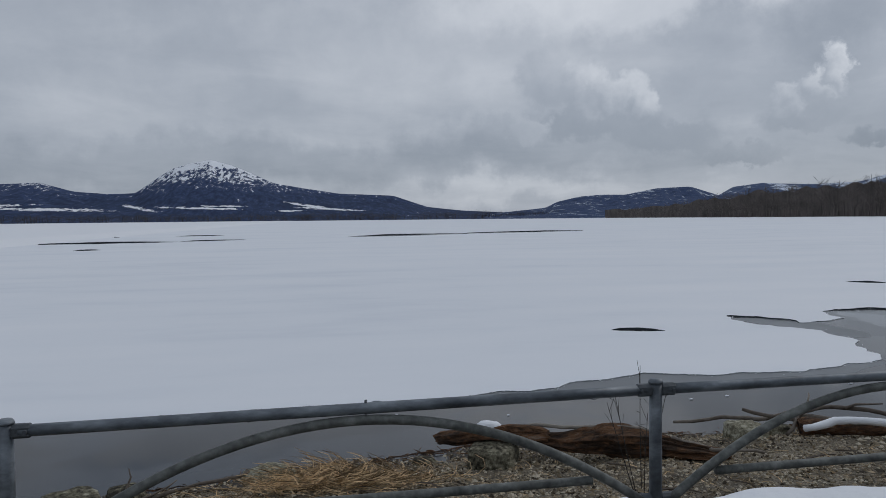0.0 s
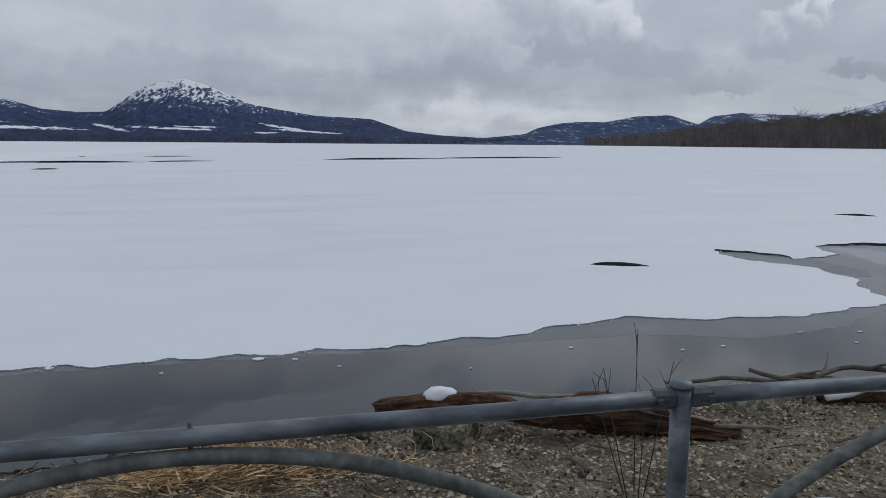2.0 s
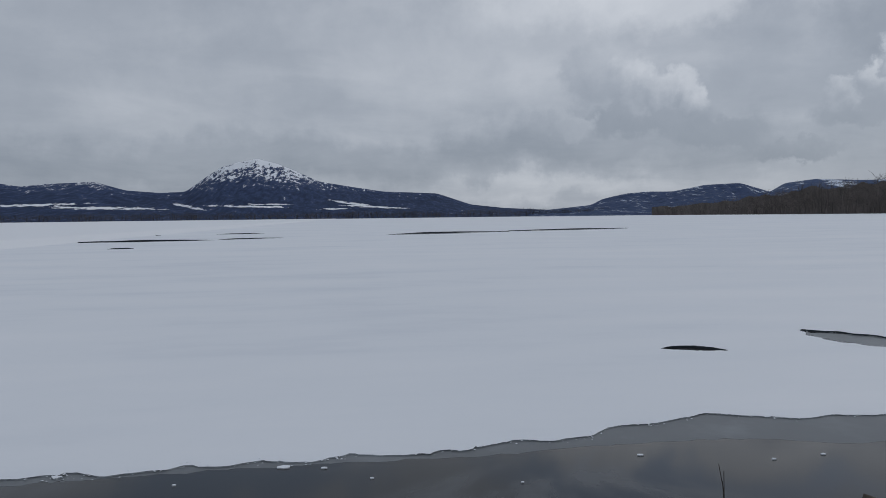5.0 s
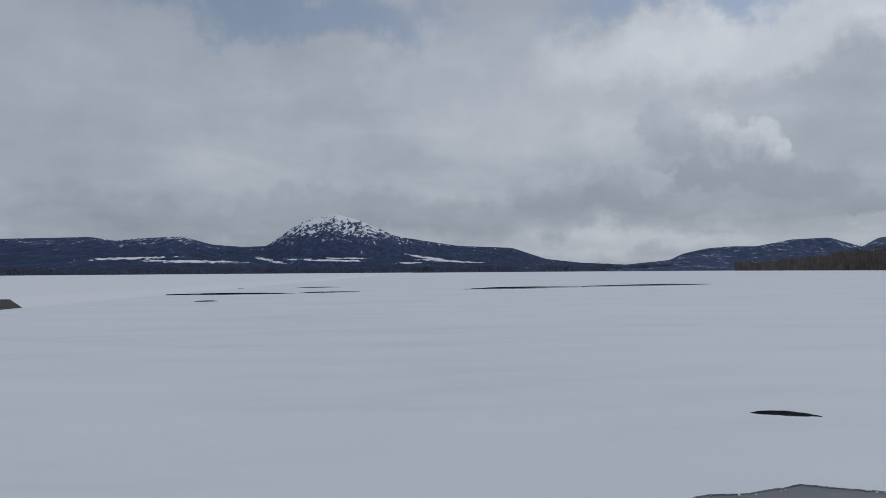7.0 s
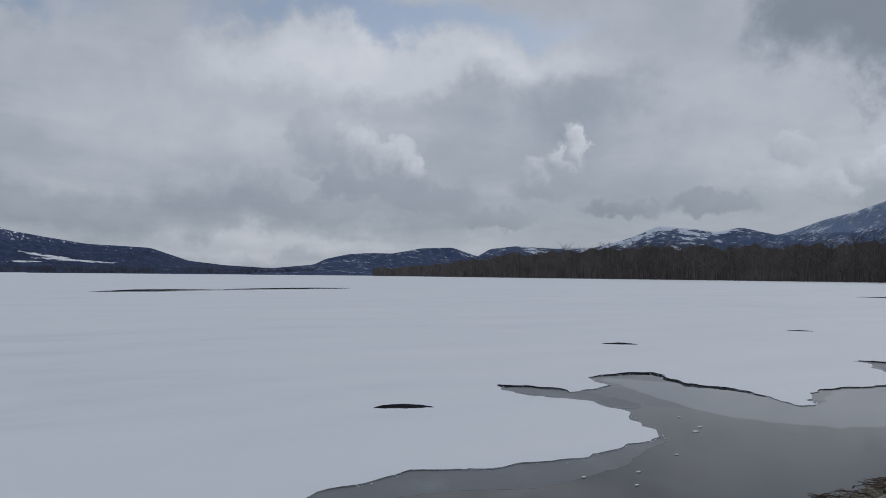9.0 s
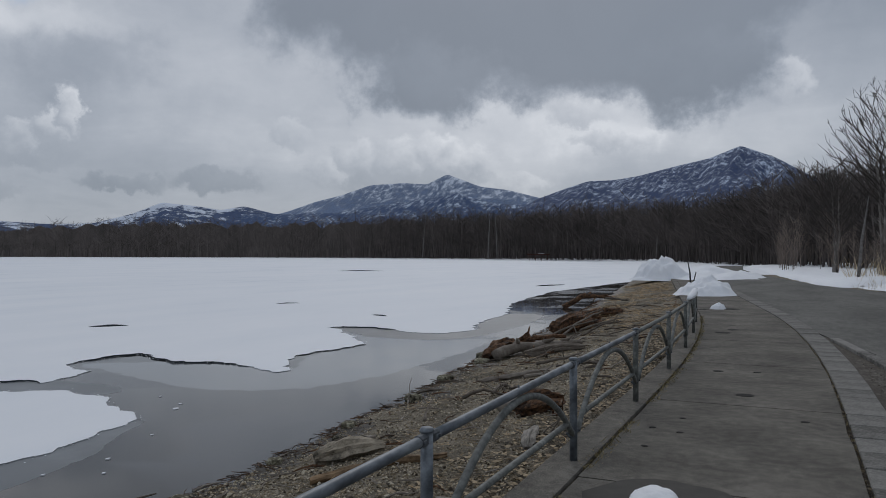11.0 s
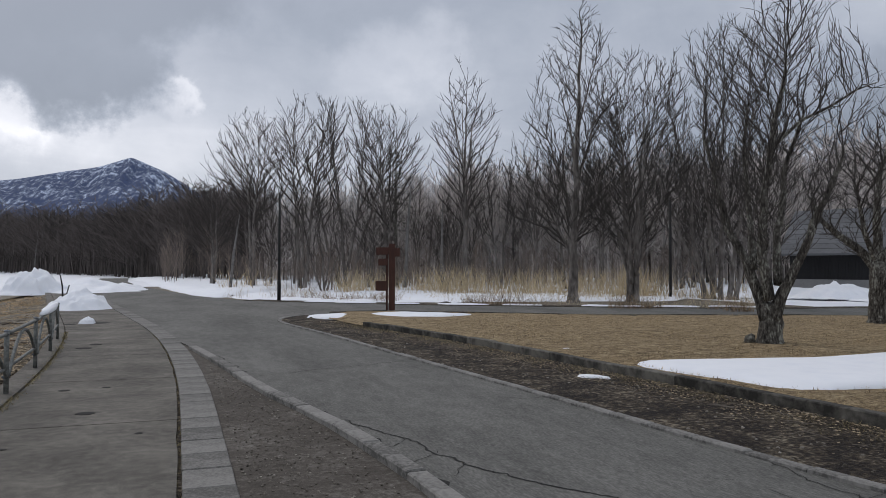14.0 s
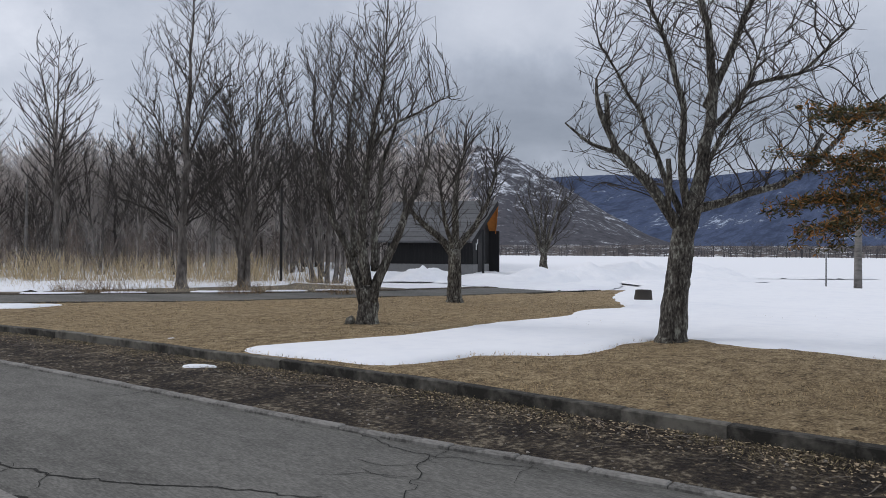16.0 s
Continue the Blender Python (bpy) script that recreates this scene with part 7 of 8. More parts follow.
for i in range(44):
    y = rs7.uniform(-1, 24) if i % 3 else rs7.uniform(5, 16)
    w = shore_x(y)
    x = rs7.uniform(w + 0.15, float(bend(y)) - 0.45)
    a = rs7.uniform(0, 6.28)
    L = rs7.uniform(0.3, 1.5) * (1 if y > 3 else 0.6)
    dx, dy = math.cos(a) * L * 0.5, math.sin(a) * L
    if x + abs(dx) > float(bend(y)) - 0.3:
        dx = -abs(dx)
    r = rs7.uniform(0.010, 0.030)
    limb("driftwood_branch", [(x, y, r), (x + dx * 0.5 + rs7.normal(0, 0.05), y + dy * 0.5, r + rs7.uniform(0, 0.10)), (x + dx, y + dy, r + rs7.uniform(0, 0.14))], r, r * 0.6, "weathered driftwood stick on the shore", M["drift"] if i % 4 else M["rotlog"], DW, 6, int(rs7.integers(0, 3)), 600 + i)
limb("driftwood_log", [(-5.6, 25.9, 0.30), (-5.0, 25.6, 0.22), (-4.5, 25.4, 0.12)], 0.05, 0.035, "pale stick leaning on the stranded root", seed=41)
for i, (ax, ay, bx_, by_, h0) in enumerate([(-3.9, 11.8, -2.9, 13.0, 0.35), (-3.6, 12.4, -3.0, 14.2, 0.45), (-3.4, 13.4, -2.4, 14.0, 0.28), (-3.9, 13.2, -3.2, 15.0, 0.5), (-3.0, 12.0, -2.2, 12.6, 0.25), (-2.5, 6.9, -1.9, 7.6, 0.12), (-1.9, 4.6, -1.5, 5.4, 0.14), (-2.3, 5.6, -1.6, 5.9, 0.10)]):
    limb("driftwood_branch", [(ax, ay, 0.05), ((ax + bx_) / 2, (ay + by_) / 2, h0 * 0.8), (bx_, by_, h0)], 0.03, 0.015, "bleached root of the driftwood tangle", group=DW, forks=2, seed=700 + i)
# stump standing in the inlet
limb("driftwood_log", [(-7.1, 25.0, 0.25), (-6.5, 25.3, 0.55), (-5.9, 25.7, 0.40), (-5.2, 26.1, 0.22)], 0.12, 0.05, "black root stump stranded in the shallow inlet", M["rotlog"], sides=12, forks=9, seed=40)

# pebbles, straw, leaves
def stick_shape(rs):
    p = np.array([(-0.5, 0, 0), (-0.15, rs.normal(0, 0.05), 0.06), (0.2, rs.normal(0, 0.06), 0.05), (0.5, 0, rs.uniform(0, 0.15))])
    return tube_arrays(p, [0.028, 0.026, 0.020, 0.012], 4)


def sticks(name, y0, y1, n, size, spread, material, label, seed, lo=0.0, hi=1.0, z=0.0):
    rs = np.random.default_rng(seed)
    y = rs.uniform(y0, y1, n)
    w = shore_x(y)
    x = w + (bend(y) - 0.35 - w) * (lo + (hi - lo) * rs.beta(*spread, n))
    P = np.stack([x, y], 1)
    s = rs.uniform(*size, n)
    th = rs.uniform(0.5, 1.3, n)
    tagged(scatter(name, [stick_shape(rs) for _ in range(8)], np.column_stack([P, ground_z(P) + 0.012 + z]), rs.uniform(0, 6.28, n), np.stack([s, s * th, s * th], 1), rs.integers(0, 8, n), material), label, "driftwood", kind="stuff")


sticks("small_driftwood", -2, 5, 120, (0.10, 0.40), (1.2, 1.2), M["drift"], "litter of small weathered sticks on the shingle", 1)
sticks("small_driftwood", 5, 24, 150, (0.15, 0.65), (1.2, 1.2), M["drift"], "tangle of bleached sticks along the shore", 2)
sticks("dark_driftwood", -1, 24, 170, (0.08, 0.4), (1.0, 1.6), M["rotlog"], "dark wet sticks and bark on the shore", 3)
sticks("wet_debris", -9.5, 30, 2200, (0.05, 0.24), (1.0, 3.0), M["rotlog"], "black waterlogged debris along the water's edge", 4, -0.04, 0.13)
sticks("small_driftwood", -9, -2, 110, (0.08, 0.35), (1.2, 1.2), M["drift"], "few small weathered sticks on the shingle", 5)
def octa(rs, flat_=0.6):
    v = np.array([(1, 0, 0), (-1, 0, 0), (0, 1, 0), (0, -1, 0), (0, 0, flat_), (0, 0, -flat_)], float) * rs.uniform(0.7, 1.2, (6, 1))
    f = np.array([(0, 2, 4), (2, 1, 4), (1, 3, 4), (3, 0, 4), (2, 0, 5), (1, 2, 5), (3, 1, 5), (0, 3, 5)])
    return v, f


def blob(rs):
    """A small rounded stone of 20 sides."""
    g = 1.618
    v = np.array([(-1, g, 0), (1, g, 0), (-1, -g, 0), (1, -g, 0), (0, -1, g), (0, 1, g), (0, -1, -g), (0, 1, -g), (g, 0, -1), (g, 0, 1), (-g, 0, -1), (-g, 0, 1)], float) / 1.9
    f = np.array([(0, 11, 5), (0, 5, 1), (0, 1, 7), (0, 7, 10), (0, 10, 11), (1, 5, 9), (5, 11, 4), (11, 10, 2), (10, 7, 6), (7, 1, 8), (3, 9, 4), (3, 4, 2), (3, 2, 6), (3, 6, 8), (3, 8, 9), (4, 9, 5), (2, 4, 11), (6, 2, 10), (8, 6, 7), (9, 8, 1)])
    return v * rs.uniform(0.8, 1.2, (12, 1)) * np.array([1, 1, 0.6]), f


rs5 = np.random.default_rng(77)
N = 42000
py = np.where(rs5.uniform(0, 1, N) < 0.75, rs5.uniform(-10, 0.5, N), rs5.uniform(0.5, 10, N))
w = shore_x(py)
e = bend(py) - 0.2
px = w - 0.25 + (e - w + 0.2) * rs5.uniform(0, 1, N)
PP = np.stack([px, py], 1)
sz_ = np.exp(rs5.normal(math.log(0.0108), 0.34, N)).clip(0.006, 0.034)
pz = ground_z(PP) + sz_ * 0.25
tagged(scatter("pebbles", [octa(rs5, 0.75) for _ in range(12)], np.column_stack([PP, pz]), rs5.uniform(0, 6.28, N), sz_, rs5.integers(0, 12, N), M["pebble"]), "grey-brown shingle of small stones on the shore", "gravel", kind="stuff")


def blade(rs, bend_=0.5, width=0.012, k=3):
    """A grass blade: a bent narrow ribbon."""
    pts = [np.zeros(3)]
    d = np.array([rs.normal(0, 0.25), rs.normal(0, 0.25), 1.0])
    for i in range(k):
        d = d + np.array([bend_ * rs.normal(0.6, 0.5), bend_ * rs.normal(0, 0.4), -0.25 * bend_ * i])
        d /= np.linalg.norm(d)
        pts.append(pts[-1] + d / k)
    pts = np.array(pts)
    wv = np.array([rs.normal(), rs.normal(), 0])
    wv /= np.linalg.norm(wv)
    ww = width * np.linspace(1, 0.25, k + 1)[:, None]
    V = np.concatenate([pts - wv * ww, pts + wv * ww])
    F = np.array([(i, i + 1, k + 2 + i, k + 1 + i) for i in range(k)])
    return V, F


# fallen straw heap
n = 1500
bx = rs5.normal(0, 1, (n, 2)) * np.array([0.13, 0.32]) + np.array([-2.28, -6.42])
hz = ground_z(bx) + rs5.uniform(0.0, 0.10, n) * np.exp(-((bx[:, 1] + 6.45) / 0.5) ** 2)
lying = [blade(rs5, 1.5, 0.022, 4) for _ in range(10)]
lying = [(np.stack([v[:, 2] * 0.95, v[:, 0], np.abs(v[:, 1]) * 0.5 + 0.02], 1), f) for v, f in lying]
tagged(scatter("straw_heap", lying, np.column_stack([bx, hz]), rs5.uniform(0, 6.28, n), rs5.uniform(0.16, 0.46, n), rs5.integers(0, 10, n), M["straw"]), "matted heap of dry straw-coloured grass", "dry grass", kind="stuff")
n = 6500
cy = rs5.uniform(-9.5, 16, n)
cx = shore_x(cy) + 0.3 + (bend(cy) - 0.5 - shore_x(cy)) * rs5.uniform(0, 1, n)
cb = np.stack([cx, cy], 1)
keep_ = fbm(cb, 0.9, 3, 5.0) > 0.02
cb = cb[keep_]
n = len(cb)
tagged(scatter("dry_grass", lying, np.column_stack([cb, ground_z(cb) + 0.01]), rs5.uniform(0, 6.28, n), rs5.uniform(0.08, 0.25, n), rs5.integers(0, 10, n), M["straw"]), "scattered dry grass on the shingle", "dry grass", kind="stuff")


n = 5200
cy = rs5.uniform(13, 44, n)
cx = shore_x(cy) + 0.5 + (bend(cy) - 0.3 - shore_x(cy) - 0.5) * rs5.uniform(0, 1, n)
cb = np.stack([cx, cy], 1)
cb = cb[fbm(cb, 0.5, 3, 2.0) > -0.1]
n = len(cb)
tagged(scatter("dry_grass", lying, np.column_stack([cb, ground_z(cb) + 0.02]), rs5.uniform(0, 6.28, n), rs5.uniform(0.2, 0.55, n), rs5.integers(0, 10, n), M["straw"]), "matted dry grass on the bank by the rail's end", "dry grass", kind="stuff")


def leaf_shape(rs):
    v = np.array([(-1, 0, 0.1), (0, 0.55, 0.0), (1, 0, 0.25), (0, -0.55, 0.3)]) * rs.uniform(0.8, 1.2, (4, 1))
    return v, np.array([(0, 3, 2, 1)])


def leaves(name, P, z, size, label):
    n = len(P)
    tagged(scatter(name, [leaf_shape(rs5) for _ in range(5)], np.column_stack([P, z]), rs5.uniform(0, 6.28, n), rs5.uniform(*size, n), rs5.integers(0, 5, n), M["leaf"]), label, "leaf litter", kind="stuff")


ly = rs5.uniform(-3, 14, 7000)
lx = bend(ly) - 0.22 - np.abs(rs5.normal(0, 0.5, 7000))
LP = np.stack([lx, ly], 1)
leaves("leaf_litter", LP, ground_z(LP) + 0.02, (0.015, 0.04), "brown dead leaves drifted against the edging")
vt = rs5.uniform(0, 1, 14000) ** 1.2
ly = -9 + vt * 25
lx = np.interp(ly, [p[1] for p in LAWN_K], [p[0] for p in LAWN_K]) - 0.1 - np.abs(rs5.normal(0, 0.42, 14000))
LP = np.stack([lx, ly], 1)
leaves("leaf_litter", LP, np.full(len(LP), 0.010), (0.008, 0.023), "dead leaves drifted along the lawn kerb")
n = 2200
LP = np.stack([rs5.uniform(2.4, 3.4, n), rs5.uniform(-6, 7, n)], 1)
LP = LP[LP[:, 0] < np.interp(LP[:, 1], [p[1] for p in KERB_L], [p[0] for p in KERB_L]) - 0.1]
n = len(LP)
sz_ = rs5.uniform(0.004, 0.013, n)
tagged(scatter("grit", [blob(rs5) for _ in range(4)], np.column_stack([LP, np.full(n, -0.016)]), rs5.uniform(0, 6.28, n), sz_, rs5.integers(0, 4, n), M["grit"]), "loose grit on the bare strip", "gravel", kind="stuff")
# tufts along the lawn kerb and moss in the joint of the walk
n = 13000
ty = rs5.uniform(-9, 15, n)
kx_ = np.interp(ty, [p[1] for p in LAWN_K], [p[0] for p in LAWN_K])
TP = np.stack([kx_ - 0.09 - np.abs(rs5.normal(0, 0.30, n)), ty], 1)
TP = TP[fbm(TP, 0.8, 3, 2.0) > -0.12]
n = len(TP)
M["moss"] = mat("olive_grass", span((0.225, 0.185, 0.098), 0.4, 1.7), 1.2, rough=0.95, bump=0, island=0.6)
tagged(scatter("kerb_grass", [blade(rs5, 0.9, 0.04, 2) for _ in range(8)], np.column_stack([TP, np.full(n, 0.0)]), rs5.uniform(0, 6.28, n), rs5.uniform(0.02, 0.055, n), rs5.integers(0, 8, n), M["moss"]), "olive grass tufts at the foot of the lawn kerb", "grass", kind="stuff")
n = 6000
ty = rs5.uniform(-9, 16, n)
TP = np.stack([JOINT + bend(ty) + rs5.normal(0.01, 0.035, n), ty], 1)
TP = TP[fbm(TP, 0.7, 3, 4.0) > -0.25]
n = len(TP)
tagged(scatter("joint_moss", [blade(rs5, 1.2, 0.10, 2) for _ in range(8)], np.column_stack([TP, np.full(n, -0.012)]), rs5.uniform(0, 6.28, n), rs5.uniform(0.018, 0.06, n), rs5.integers(0, 8, n), M["moss"]), "moss and dry grass growing from the walk's joint", "moss", kind="stuff")
n = 1500
ty = rs5.uniform(-9, 14, n)
TP = np.stack([PAVE_R - 0.012 + bend(ty) + rs5.normal(0, 0.012, n), ty], 1)
tagged(scatter("joint_moss", [blade(rs5, 1.2, 0.10, 2) for _ in range(8)], np.column_stack([TP, np.full(n, -0.016)]), rs5.uniform(0, 6.28, n), rs5.uniform(0.010, 0.03, n), rs5.integers(0, 8, n), M["moss"]), "moss in the joint beside the border slabs", "moss", kind="stuff")
# fallen twigs and stones on the verge
n = 900
ty = rs5.uniform(-8, 14, n)
kx_ = np.interp(ty, [p[1] for p in LAWN_K], [p[0] for p in LAWN_K])
vx_ = np.interp(ty, [p[1] for p in VERGE], [p[0] for p in VERGE])
TP = np.stack([vx_ + 0.1 + (kx_ - vx_ - 0.25) * rs5.uniform(0, 1, n), ty], 1)
sz_ = rs5.uniform(0.006, 0.022, n)
tagged(scatter("verge_stones", [blob(rs5) for _ in range(5)], np.column_stack([TP, np.full(n, 0.0)]), rs5.uniform(0, 6.28, n), sz_, rs5.integers(0, 5, n), M["grit"]), "small stones trodden into the muddy verge", "gravel", kind="stuff")
n = 260
ty = rs5.uniform(-8, 14, n)
kx_ = np.interp(ty, [p[1] for p in LAWN_K], [p[0] for p in LAWN_K])
TP = np.stack([kx_ - 0.15 - rs5.uniform(0, 1.0, n), ty], 1)
s_ = rs5.uniform(0.06, 0.4, n)
tagged(scatter("fallen_twigs", [stick_shape(rs5) for _ in range(6)], np.column_stack([TP, np.full(n, 0.006)]), rs5.uniform(0, 6.28, n), np.stack([s_, s_ * 0.6, s_ * 0.5], 1), rs5.integers(0, 6, n), M["drift"]), "fallen twigs on the muddy verge", "twigs", kind="stuff")
# tufts of dead grass on the lawn
n = 56000
d_ = rs5.uniform(8, 26, n)
a_s = np.radians(rs5.uniform(-84, -18, n))
TP = np.stack([1.95 - d_ * np.sin(a_s), -5.4 + d_ * np.cos(a_s)], 1)
sel = inside(TP, lawn_poly) & (TP[:, 0] < 22)
TP = TP[sel]
n = len(TP)
tagged(scatter("grass_tufts", [blade(rs5, 1.3, 0.075, 2) for _ in range(8)], np.column_stack([TP, np.full(n, 0.075)]), rs5.uniform(0, 6.28, n), rs5.uniform(0.025, 0.065, n), rs5.integers(0, 8, n), M["grassblade"]), "short dead grass standing in the lawn", "grass", kind="stuff")

# reeds beyond the lane: a tall stand, stubble standing in the snow before it, brown weeds along the shoulder
def reed_bed(name, n, near, deep_, density, tall, material, label, seed, patchy=-0.05, lean=0.22):
    rs = np.random.default_rng(seed)
    ra = rs.uniform(-42, -3, n)
    rd = near(ra) + deep_ * rs.uniform(0, 1, n)
    clump = fbm(np.stack([ra * 0.8, rd], 1), 0.25, 3, seed * 0.7)
    sel = (rs.uniform(0, 1, n) < np.interp(ra, *density)) & (clump > patchy)
    ra, rd, c_ = np.radians(ra[sel]), rd[sel], clump[sel]
    P = np.stack([1.95 - rd * np.sin(ra), -5.4 + rd * np.cos(ra)], 1)
    k = len(P)
    hh = rs.uniform(*tall, k) * (0.75 + 0.5 * np.clip(c_ + 0.3, 0, 1))
    tagged(scatter(name, [blade(rs, lean, 0.011, 3) for _ in range(10)], np.column_stack([P, np.zeros(k)]), rs.uniform(0, 6.28, k), np.stack([hh, hh, hh], 1), rs.integers(0, 10, k), material), label, "reeds", kind="stuff")


def lane_edge(a):
    return np.interp(a, [-44, -36, -30, -24, -18, -12, -6], [27.2, 27.8, 28.6, 30.0, 32.2, 34.2, 37.6])


reed_bed("reeds", 6500, lambda a: lane_edge(a) + 12.0, 7.0, ([-42, -34, -29, -26, -20, -14, -8, -3], [0.9, 1.0, 0.7, 0.9, 1.0, 1.0, 0.55, 0.3]), (0.6, 1.75), M["reed"], "stand of dry golden reeds in old snow", 9, 0.04)
reed_bed("reed_stubble", 5200, lambda a: lane_edge(a) + 2.5, 10.0, ([-42, -30, -16, -3], [0.9, 0.8, 0.7, 0.4]), (0.15, 0.75), M["reed"], "thin dry stubble standing in the snow", 10, -0.02, 0.5)
M["brownweed"] = mat("brown_weed", span((0.23, 0.16, 0.095), 0.5, 1.5), 1.2, rough=0.95, bump=0, island=0.6)
reed_bed("brown_weeds", 5200, lambda a: lane_edge(a) + 1.0, 1.8, ([-42, -27, -22, -14, -3], [0.8, 0.6, 0.9, 0.9, 0.5]), (0.15, 0.8), M["brownweed"], "low brown weeds along the lane's shoulder", 11, 0.0, 0.6)

# a dry weed below the rail
weed = []
for k in range(5):
    a = k * 1.3
    b0 = np.array([-1.35 + 0.05 * math.cos(a), -4.45 + 0.05 * math.sin(a), gz1(-1.35, -4.45)])
    tp = b0 + np.array([0.13 * math.cos(a) - 0.08, 0.16 * math.sin(a), 0.55 + 0.12 * (k % 3)])
    mid_ = (b0 + tp) / 2 + np.array([0.03, -0.02, 0.02])
    weed.append((np.array([b0, mid_, tp]), [0.004, 0.003, 0.002], 4))
    for q in range(5):
        s0 = mid_ + (tp - mid_) * (q / 5)
        weed.append((np.array([s0, s0 + rs5.normal(0, 0.05, 3) + np.array([0, 0, 0.07])]), [0.002, 0.0015], 3))
tagged(tubes("dry_weed", weed, M["twig"], smooth=False), "thin dry weed stalks rising from the shore", "weed")

# ---- sign, lamp post, hut ----
sign = tagged(new("signpost"), "brown timber signpost with boards at the junction", "sign")
sign.location = (8.95, 19.75, 0.0)
sign.rotation_euler = (0, 0, radians(-16))
bm = bmesh.new()
box(bm, (0.22, 0.22, 2.38), (0.0, 0, 1.19), chamfer=0.015)
part("post", bm, M["brown"], sign)
bm = bmesh.new()
box(bm, (0.07, 0.10, 2.0), (-0.17, 0.05, 1.0), chamfer=0.01)
part("side_post", bm, M["brown"], sign)
for bx, bz, bw, bh in ((-0.33, 2.12, 0.44, 0.26), (-0.30, 1.74, 0.34, 0.24), (0.19, 2.08, 0.18, 0.30), (-0.36, 0.92, 0.40, 0.34)):
    bm = bmesh.new()
    box(bm, (bw, 0.07, bh), (bx, -0.10, bz), chamfer=0.012)
    part("board", bm, M["brown"], sign)
lamp = tagged(new("lamp_post"), "slim black lamp post beside the road", "lamp post")
lamp.location = (6.44, 30.4, 0.0)
tubes("pole", [(np.array([(0, 0, 0), (0, 0, 2.6), (0, 0, 5.05)]), [0.065, 0.06, 0.055], 12)], M["black"], lamp)
tubes("collar", [(np.array([(0, 0, 0), (0, 0, 0.9), (0, 0, 0.95)]), [0.085, 0.085, 0.07], 12)], M["black"], lamp)
lamp2 = tagged(new("lamp_post"), "slim black lamp post among the trees", "lamp post")
lamp2.location = (26.2, 27.5, 0.0)
tubes("pole", [(np.array([(0, 0, 0), (0, 0, 2.6), (0, 0, 5.1)]), [0.075, 0.07, 0.06], 12)], M["black"], lamp2)


def hut():
    h = tagged(new("hut"), "small black timber hut with dark roof and orange gable", "hut")
    h.location = (42.5, 27.5, 0.1)
    h.rotation_euler = (0, 0, radians(22))
    # local: y runs along the long wall away from the corner, x across towards the back
    L, W, E, R = 6.5, 4.1, 3.2, 5.35
    bm = bmesh.new()
    box(bm, (W + 0.06, L + 0.06, 0.75), (W / 2, L / 2, 0.375), chamfer=0.02)
    part("plinth", bm, M["base"], h, "grey concrete plinth")
    wall = obj("wall", [(0, 0, 0.7), (W, 0, 0.7), (W, L, 0.7), (0, L, 0.7), (0, 0, E), (W, 0, E), (W, L, E), (0, L, E), (W / 2, 0, R - 0.15), (W / 2, L, R - 0.15)],
               [[0, 1, 5, 8, 4], [1, 2, 6, 5], [2, 3, 7, 9, 6], [3, 0, 4, 7], [4, 8, 9, 7], [5, 6, 9, 8]], M["blackwood"], h)
    for i in range(int(L / 0.2)):
        bm = bmesh.new()
        box(bm, (0.025, 0.03, E - 0.75), (-0.012, 0.1 + i * 0.2, 0.72 + (E - 0.75) / 2))
        part("batten", bm, M["blackwood"], wall)
    over, peak_, eave_ = 0.8, 1.2, 0.15
    run = W / 2 + over
    rise = (R - E) * run / (W / 2)
    for sgn in (-1, 1):
        ex = W / 2 + sgn * run
        ez = R - rise
        rows_ = 9
        roof = None
        for k in range(rows_):
            f0, f1 = k / rows_, (k + 1) / rows_
            xa, za, xb, zb = W / 2 + sgn * run * f0, R - rise * f0, W / 2 + sgn * run * f1, R - rise * f1
            lift = 0.035
            ga, gb = peak_ + (eave_ - peak_) * f0, peak_ + (eave_ - peak_) * f1
            V = [(xa, -ga, za), (xa, L + 0.5, za), (xb, L + 0.5, zb + lift), (xb, -gb, zb + lift), (xa, -ga, za - 0.1), (xa, L + 0.5, za - 0.1), (xb, L + 0.5, zb - 0.1), (xb, -gb, zb - 0.1)]
            F = [[0, 1, 2, 3], [7, 6, 5, 4], [0, 3, 7, 4], [1, 5, 6, 2], [3, 2, 6, 7]]
            if k == 0:
                roof = obj("roof", V, F, M["rooftile"], h)
            else:
                obj("roof_course", V, F, M["rooftile"], roof)
        V = [(W / 2, -peak_ - 0.04, R - 0.02), (ex, -eave_ - 0.04, ez - 0.02), (ex, -eave_ - 0.04, ez - 0.34), (W / 2, -peak_ - 0.04, R - 0.40), (W / 2, -peak_ + 0.02, R - 0.02), (ex, -eave_ + 0.02, ez - 0.02), (ex, -eave_ + 0.02, ez - 0.34), (W / 2, -peak_ + 0.02, R - 0.40)]
        obj("barge_board", V, [[0, 1, 2, 3], [7, 6, 5, 4], [0, 4, 5, 1], [2, 6, 7, 3], [1, 5, 6, 2]], M["orange"] if sgn > 0 else M["blackwood"], h, "orange barge board" if sgn > 0 else "dark barge board")
    obj("soffit", [(W / 2, -peak_, R - 0.14), (-over, -eave_, R - rise - 0.12), (-over, 0, R - rise - 0.12), (W / 2, 0, R - 0.14), (W + over, -eave_, R - rise - 0.12), (W + over, 0, R - rise - 0.12)], [[0, 1, 2, 3], [0, 3, 5, 4]], M["orange"], h, "orange boarded soffit")
    bm = bmesh.new()
    box(bm, (1.0, 0.05, 2.3), (1.5, -0.03, 1.15), chamfer=0.01)
    door = part("door", bm, M["black"], h)
    bm = bmesh.new()
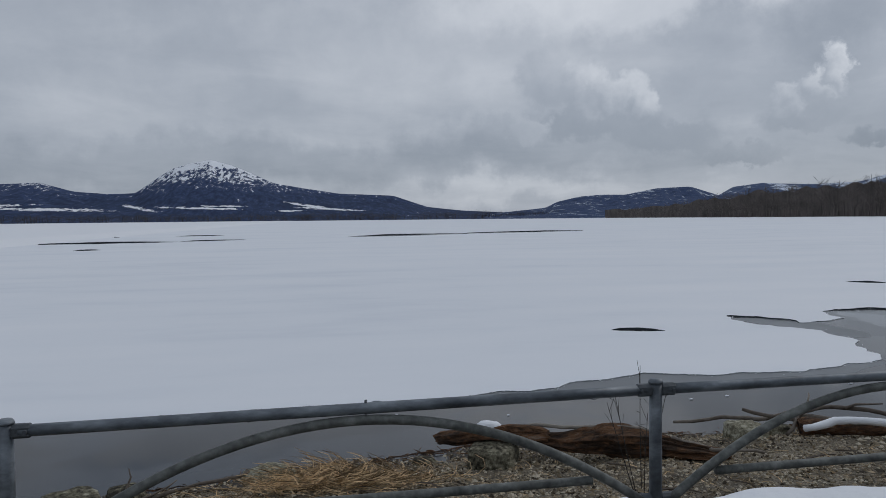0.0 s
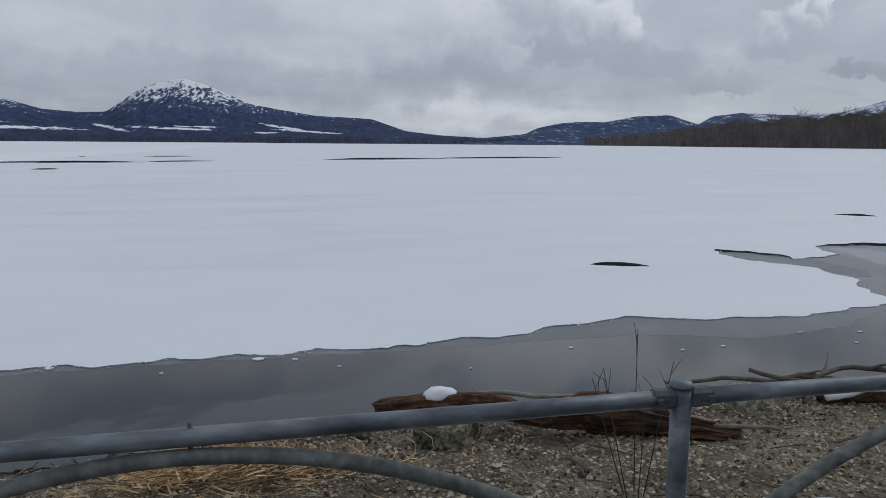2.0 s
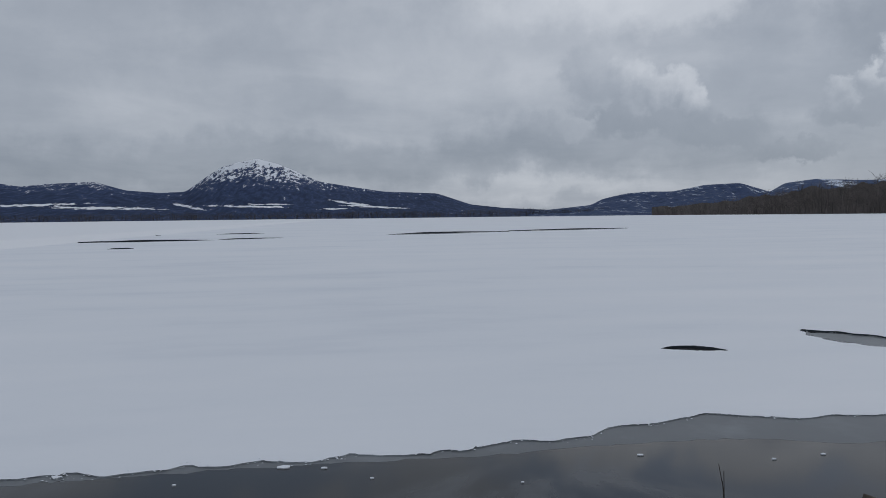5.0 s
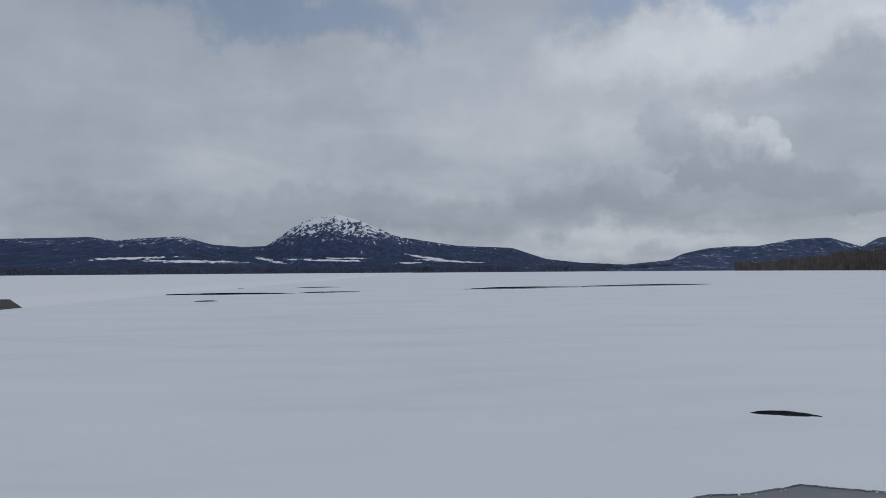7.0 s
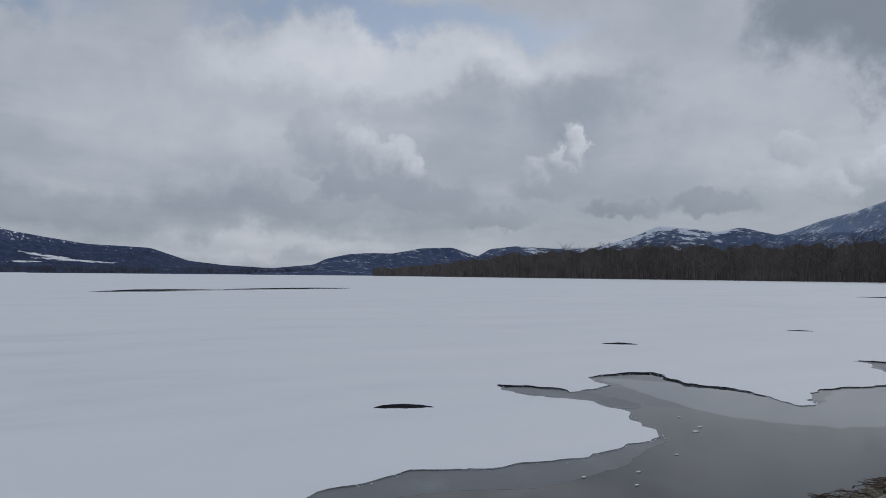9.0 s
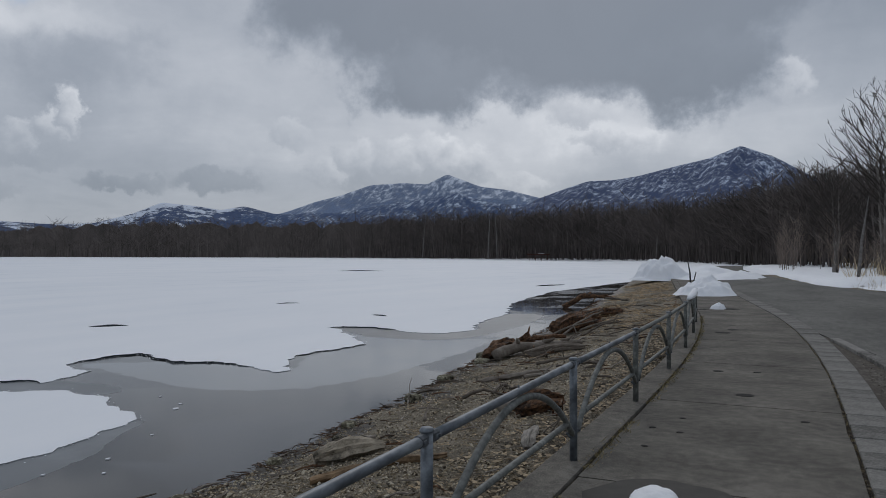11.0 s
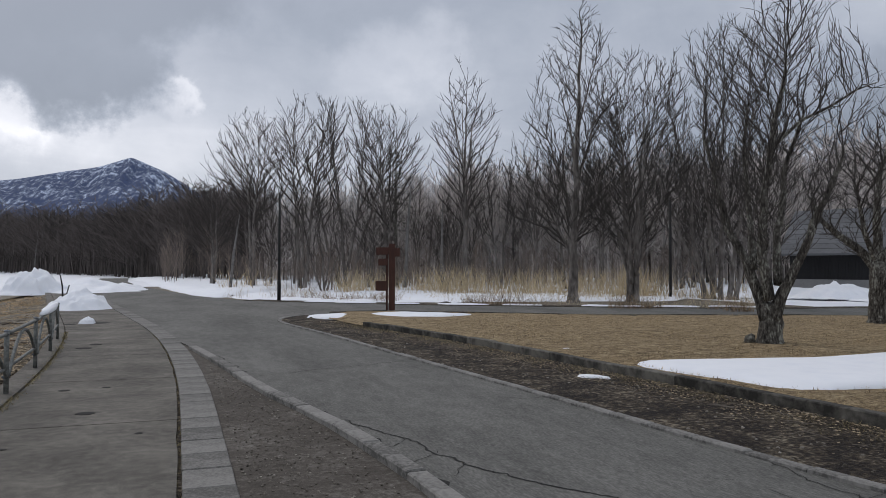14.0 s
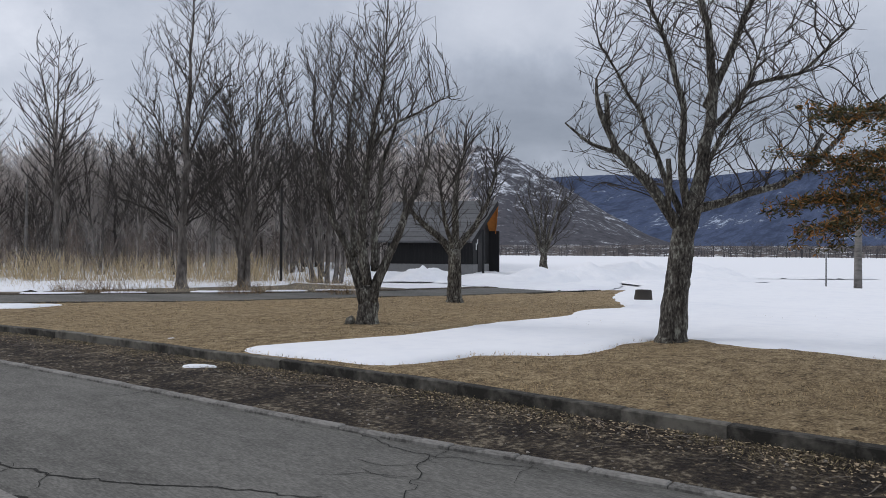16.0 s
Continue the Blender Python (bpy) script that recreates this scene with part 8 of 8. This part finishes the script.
    box(bm, (0.22, 0.03, 0.45), (0.55, -0.05, 2.0), chamfer=0.005)
    part("notice", bm, M["white"], h, "small white notice")
    bm = bmesh.new()
    box(bm, (0.22, 0.03, 0.35), (0.85, -0.05, 2.35), chamfer=0.005)
    part("notice", bm, M["white"], h, "small white notice")
    bm = bmesh.new()
    box(bm, (0.07, 0.9, 0.5), (-0.02, 4.4, 2.4), chamfer=0.01)
    part("window", bm, M["black"], h)
    bm = bmesh.new()
    box(bm, (0.1, 0.8, E), (W - 0.1, -0.4, E / 2), chamfer=0.01)
    part("porch_wall", bm, M["blackwood"], h)
    for yy_ in (-0.7,):
        bm = bmesh.new()
        box(bm, (0.14, 0.14, E), (W - 0.1, yy_, E / 2), chamfer=0.01)
        part("porch_post", bm, M["blackwood"], h)
        bm = bmesh.new()
        box(bm, (0.14, 0.14, E), (0.1, yy_, E / 2), chamfer=0.01)
        part("porch_post", bm, M["blackwood"], h)
    return h


hut()
# felled stump and a birch trunk in the snow
st = tubes("stump", [(np.array([(24.6, 5.8, 0.0), (24.6, 5.8, 0.1), (24.62, 5.8, 0.42), (24.62, 5.8, 0.46)]), [0.36, 0.30, 0.27, 0.25], 14)], M["twig"], ridge=0.05, rng=rng)
tagged(st, "sawn tree stump standing out of the snow", "stump")
tagged(tubes("birch_trunk", [(np.array([(40.1, 2.9, 0.0), (40.1, 2.9, 1.0), (40.2, 2.9, 4.2)]), [0.19, 0.17, 0.13], 12)], M["birch"], ridge=0.03, rng=rng), "pale trunk rising from the snow", "tree")
tagged(tubes("marker_stake", [(np.array([(41.5, 4.6, 0.0), (41.5, 4.6, 1.9)]), [0.04, 0.03], 8)], M["base"]), "thin pale stake in the snow", "stake")

# evergreen with rusty foliage
ever = tagged(new("evergreen"), "evergreen tree with rust-tinged drooping sprays", "tree")
rs3 = np.random.default_rng(12)
eo = bearing(-88.0, 9.3)
limbs_, spr = [], []
limbs_.append((np.array([(eo.x, eo.y, 0), (eo.x + 0.05, eo.y, 2.0), (eo.x, eo.y + 0.05, 3.5)]), [0.20, 0.14, 0.03], 10))
for k in range(44):
    z0_ = rs3.uniform(1.75, 3.35)
    a = rs3.uniform(0, 6.28)
    L = (3.7 - 0.62 * z0_) * rs3.uniform(0.65, 1.1) + 0.3
    d = np.array([math.cos(a), math.sin(a), 0.16])
    p0 = np.array([eo.x, eo.y, z0_])
    pts = [p0]
    for i in range(6):
        d = d + np.array([0, 0, -0.05]) + rs3.normal(0, 0.06, 3)
        d /= np.linalg.norm(d)
        pts.append(pts[-1] + d * L / 6)
    pts = np.array(pts)
    limbs_.append((pts, np.linspace(0.032, 0.007, 7), 5))
    for i in range(30):
        t_ = rs3.uniform(0.2, 1.0) * 6
        j = min(int(t_), 5)
        b_ = pts[j] + (pts[j + 1] - pts[j]) * (t_ - j)
        w_ = d + rs3.normal(0, 0.5, 3) * np.array([1, 1, 0.4]) + np.array([0, 0, -0.15])
        w_ /= np.linalg.norm(w_)
        l2 = rs3.uniform(0.15, 0.5)
        limbs_.append((np.array([b_, b_ + w_ * l2]), [0.005, 0.003], 3))
        for q in range(12):
            spr.append(b_ + w_ * l2 * rs3.uniform(0.1, 1.1) + rs3.normal(0, 0.03, 3))
tubes("trunk", limbs_, M["bark"], ever, smooth=False)
spr = np.array(spr)


def spray(rs):
    v = np.concatenate([np.array([(0, 0, 0), (0.5, 0.12, 0.02), (1, 0, -0.1), (0.5, -0.12, 0.0)]) @ np.array(Euler((rs.uniform(0, 3), rs.normal(0, 0.5), rs.uniform(0, 6))).to_matrix()) for _ in range(4)])
    return v, np.array([(0 + 4 * i, 1 + 4 * i, 2 + 4 * i, 3 + 4 * i) for i in range(4)])


scatter("foliage", [spray(rs3) for _ in range(8)], spr, rs3.uniform(0, 6.28, len(spr)), rs3.uniform(0.03, 0.085, len(spr)), rs3.integers(0, 8, len(spr)), M["needle"], ever, "rust and olive needle sprays")
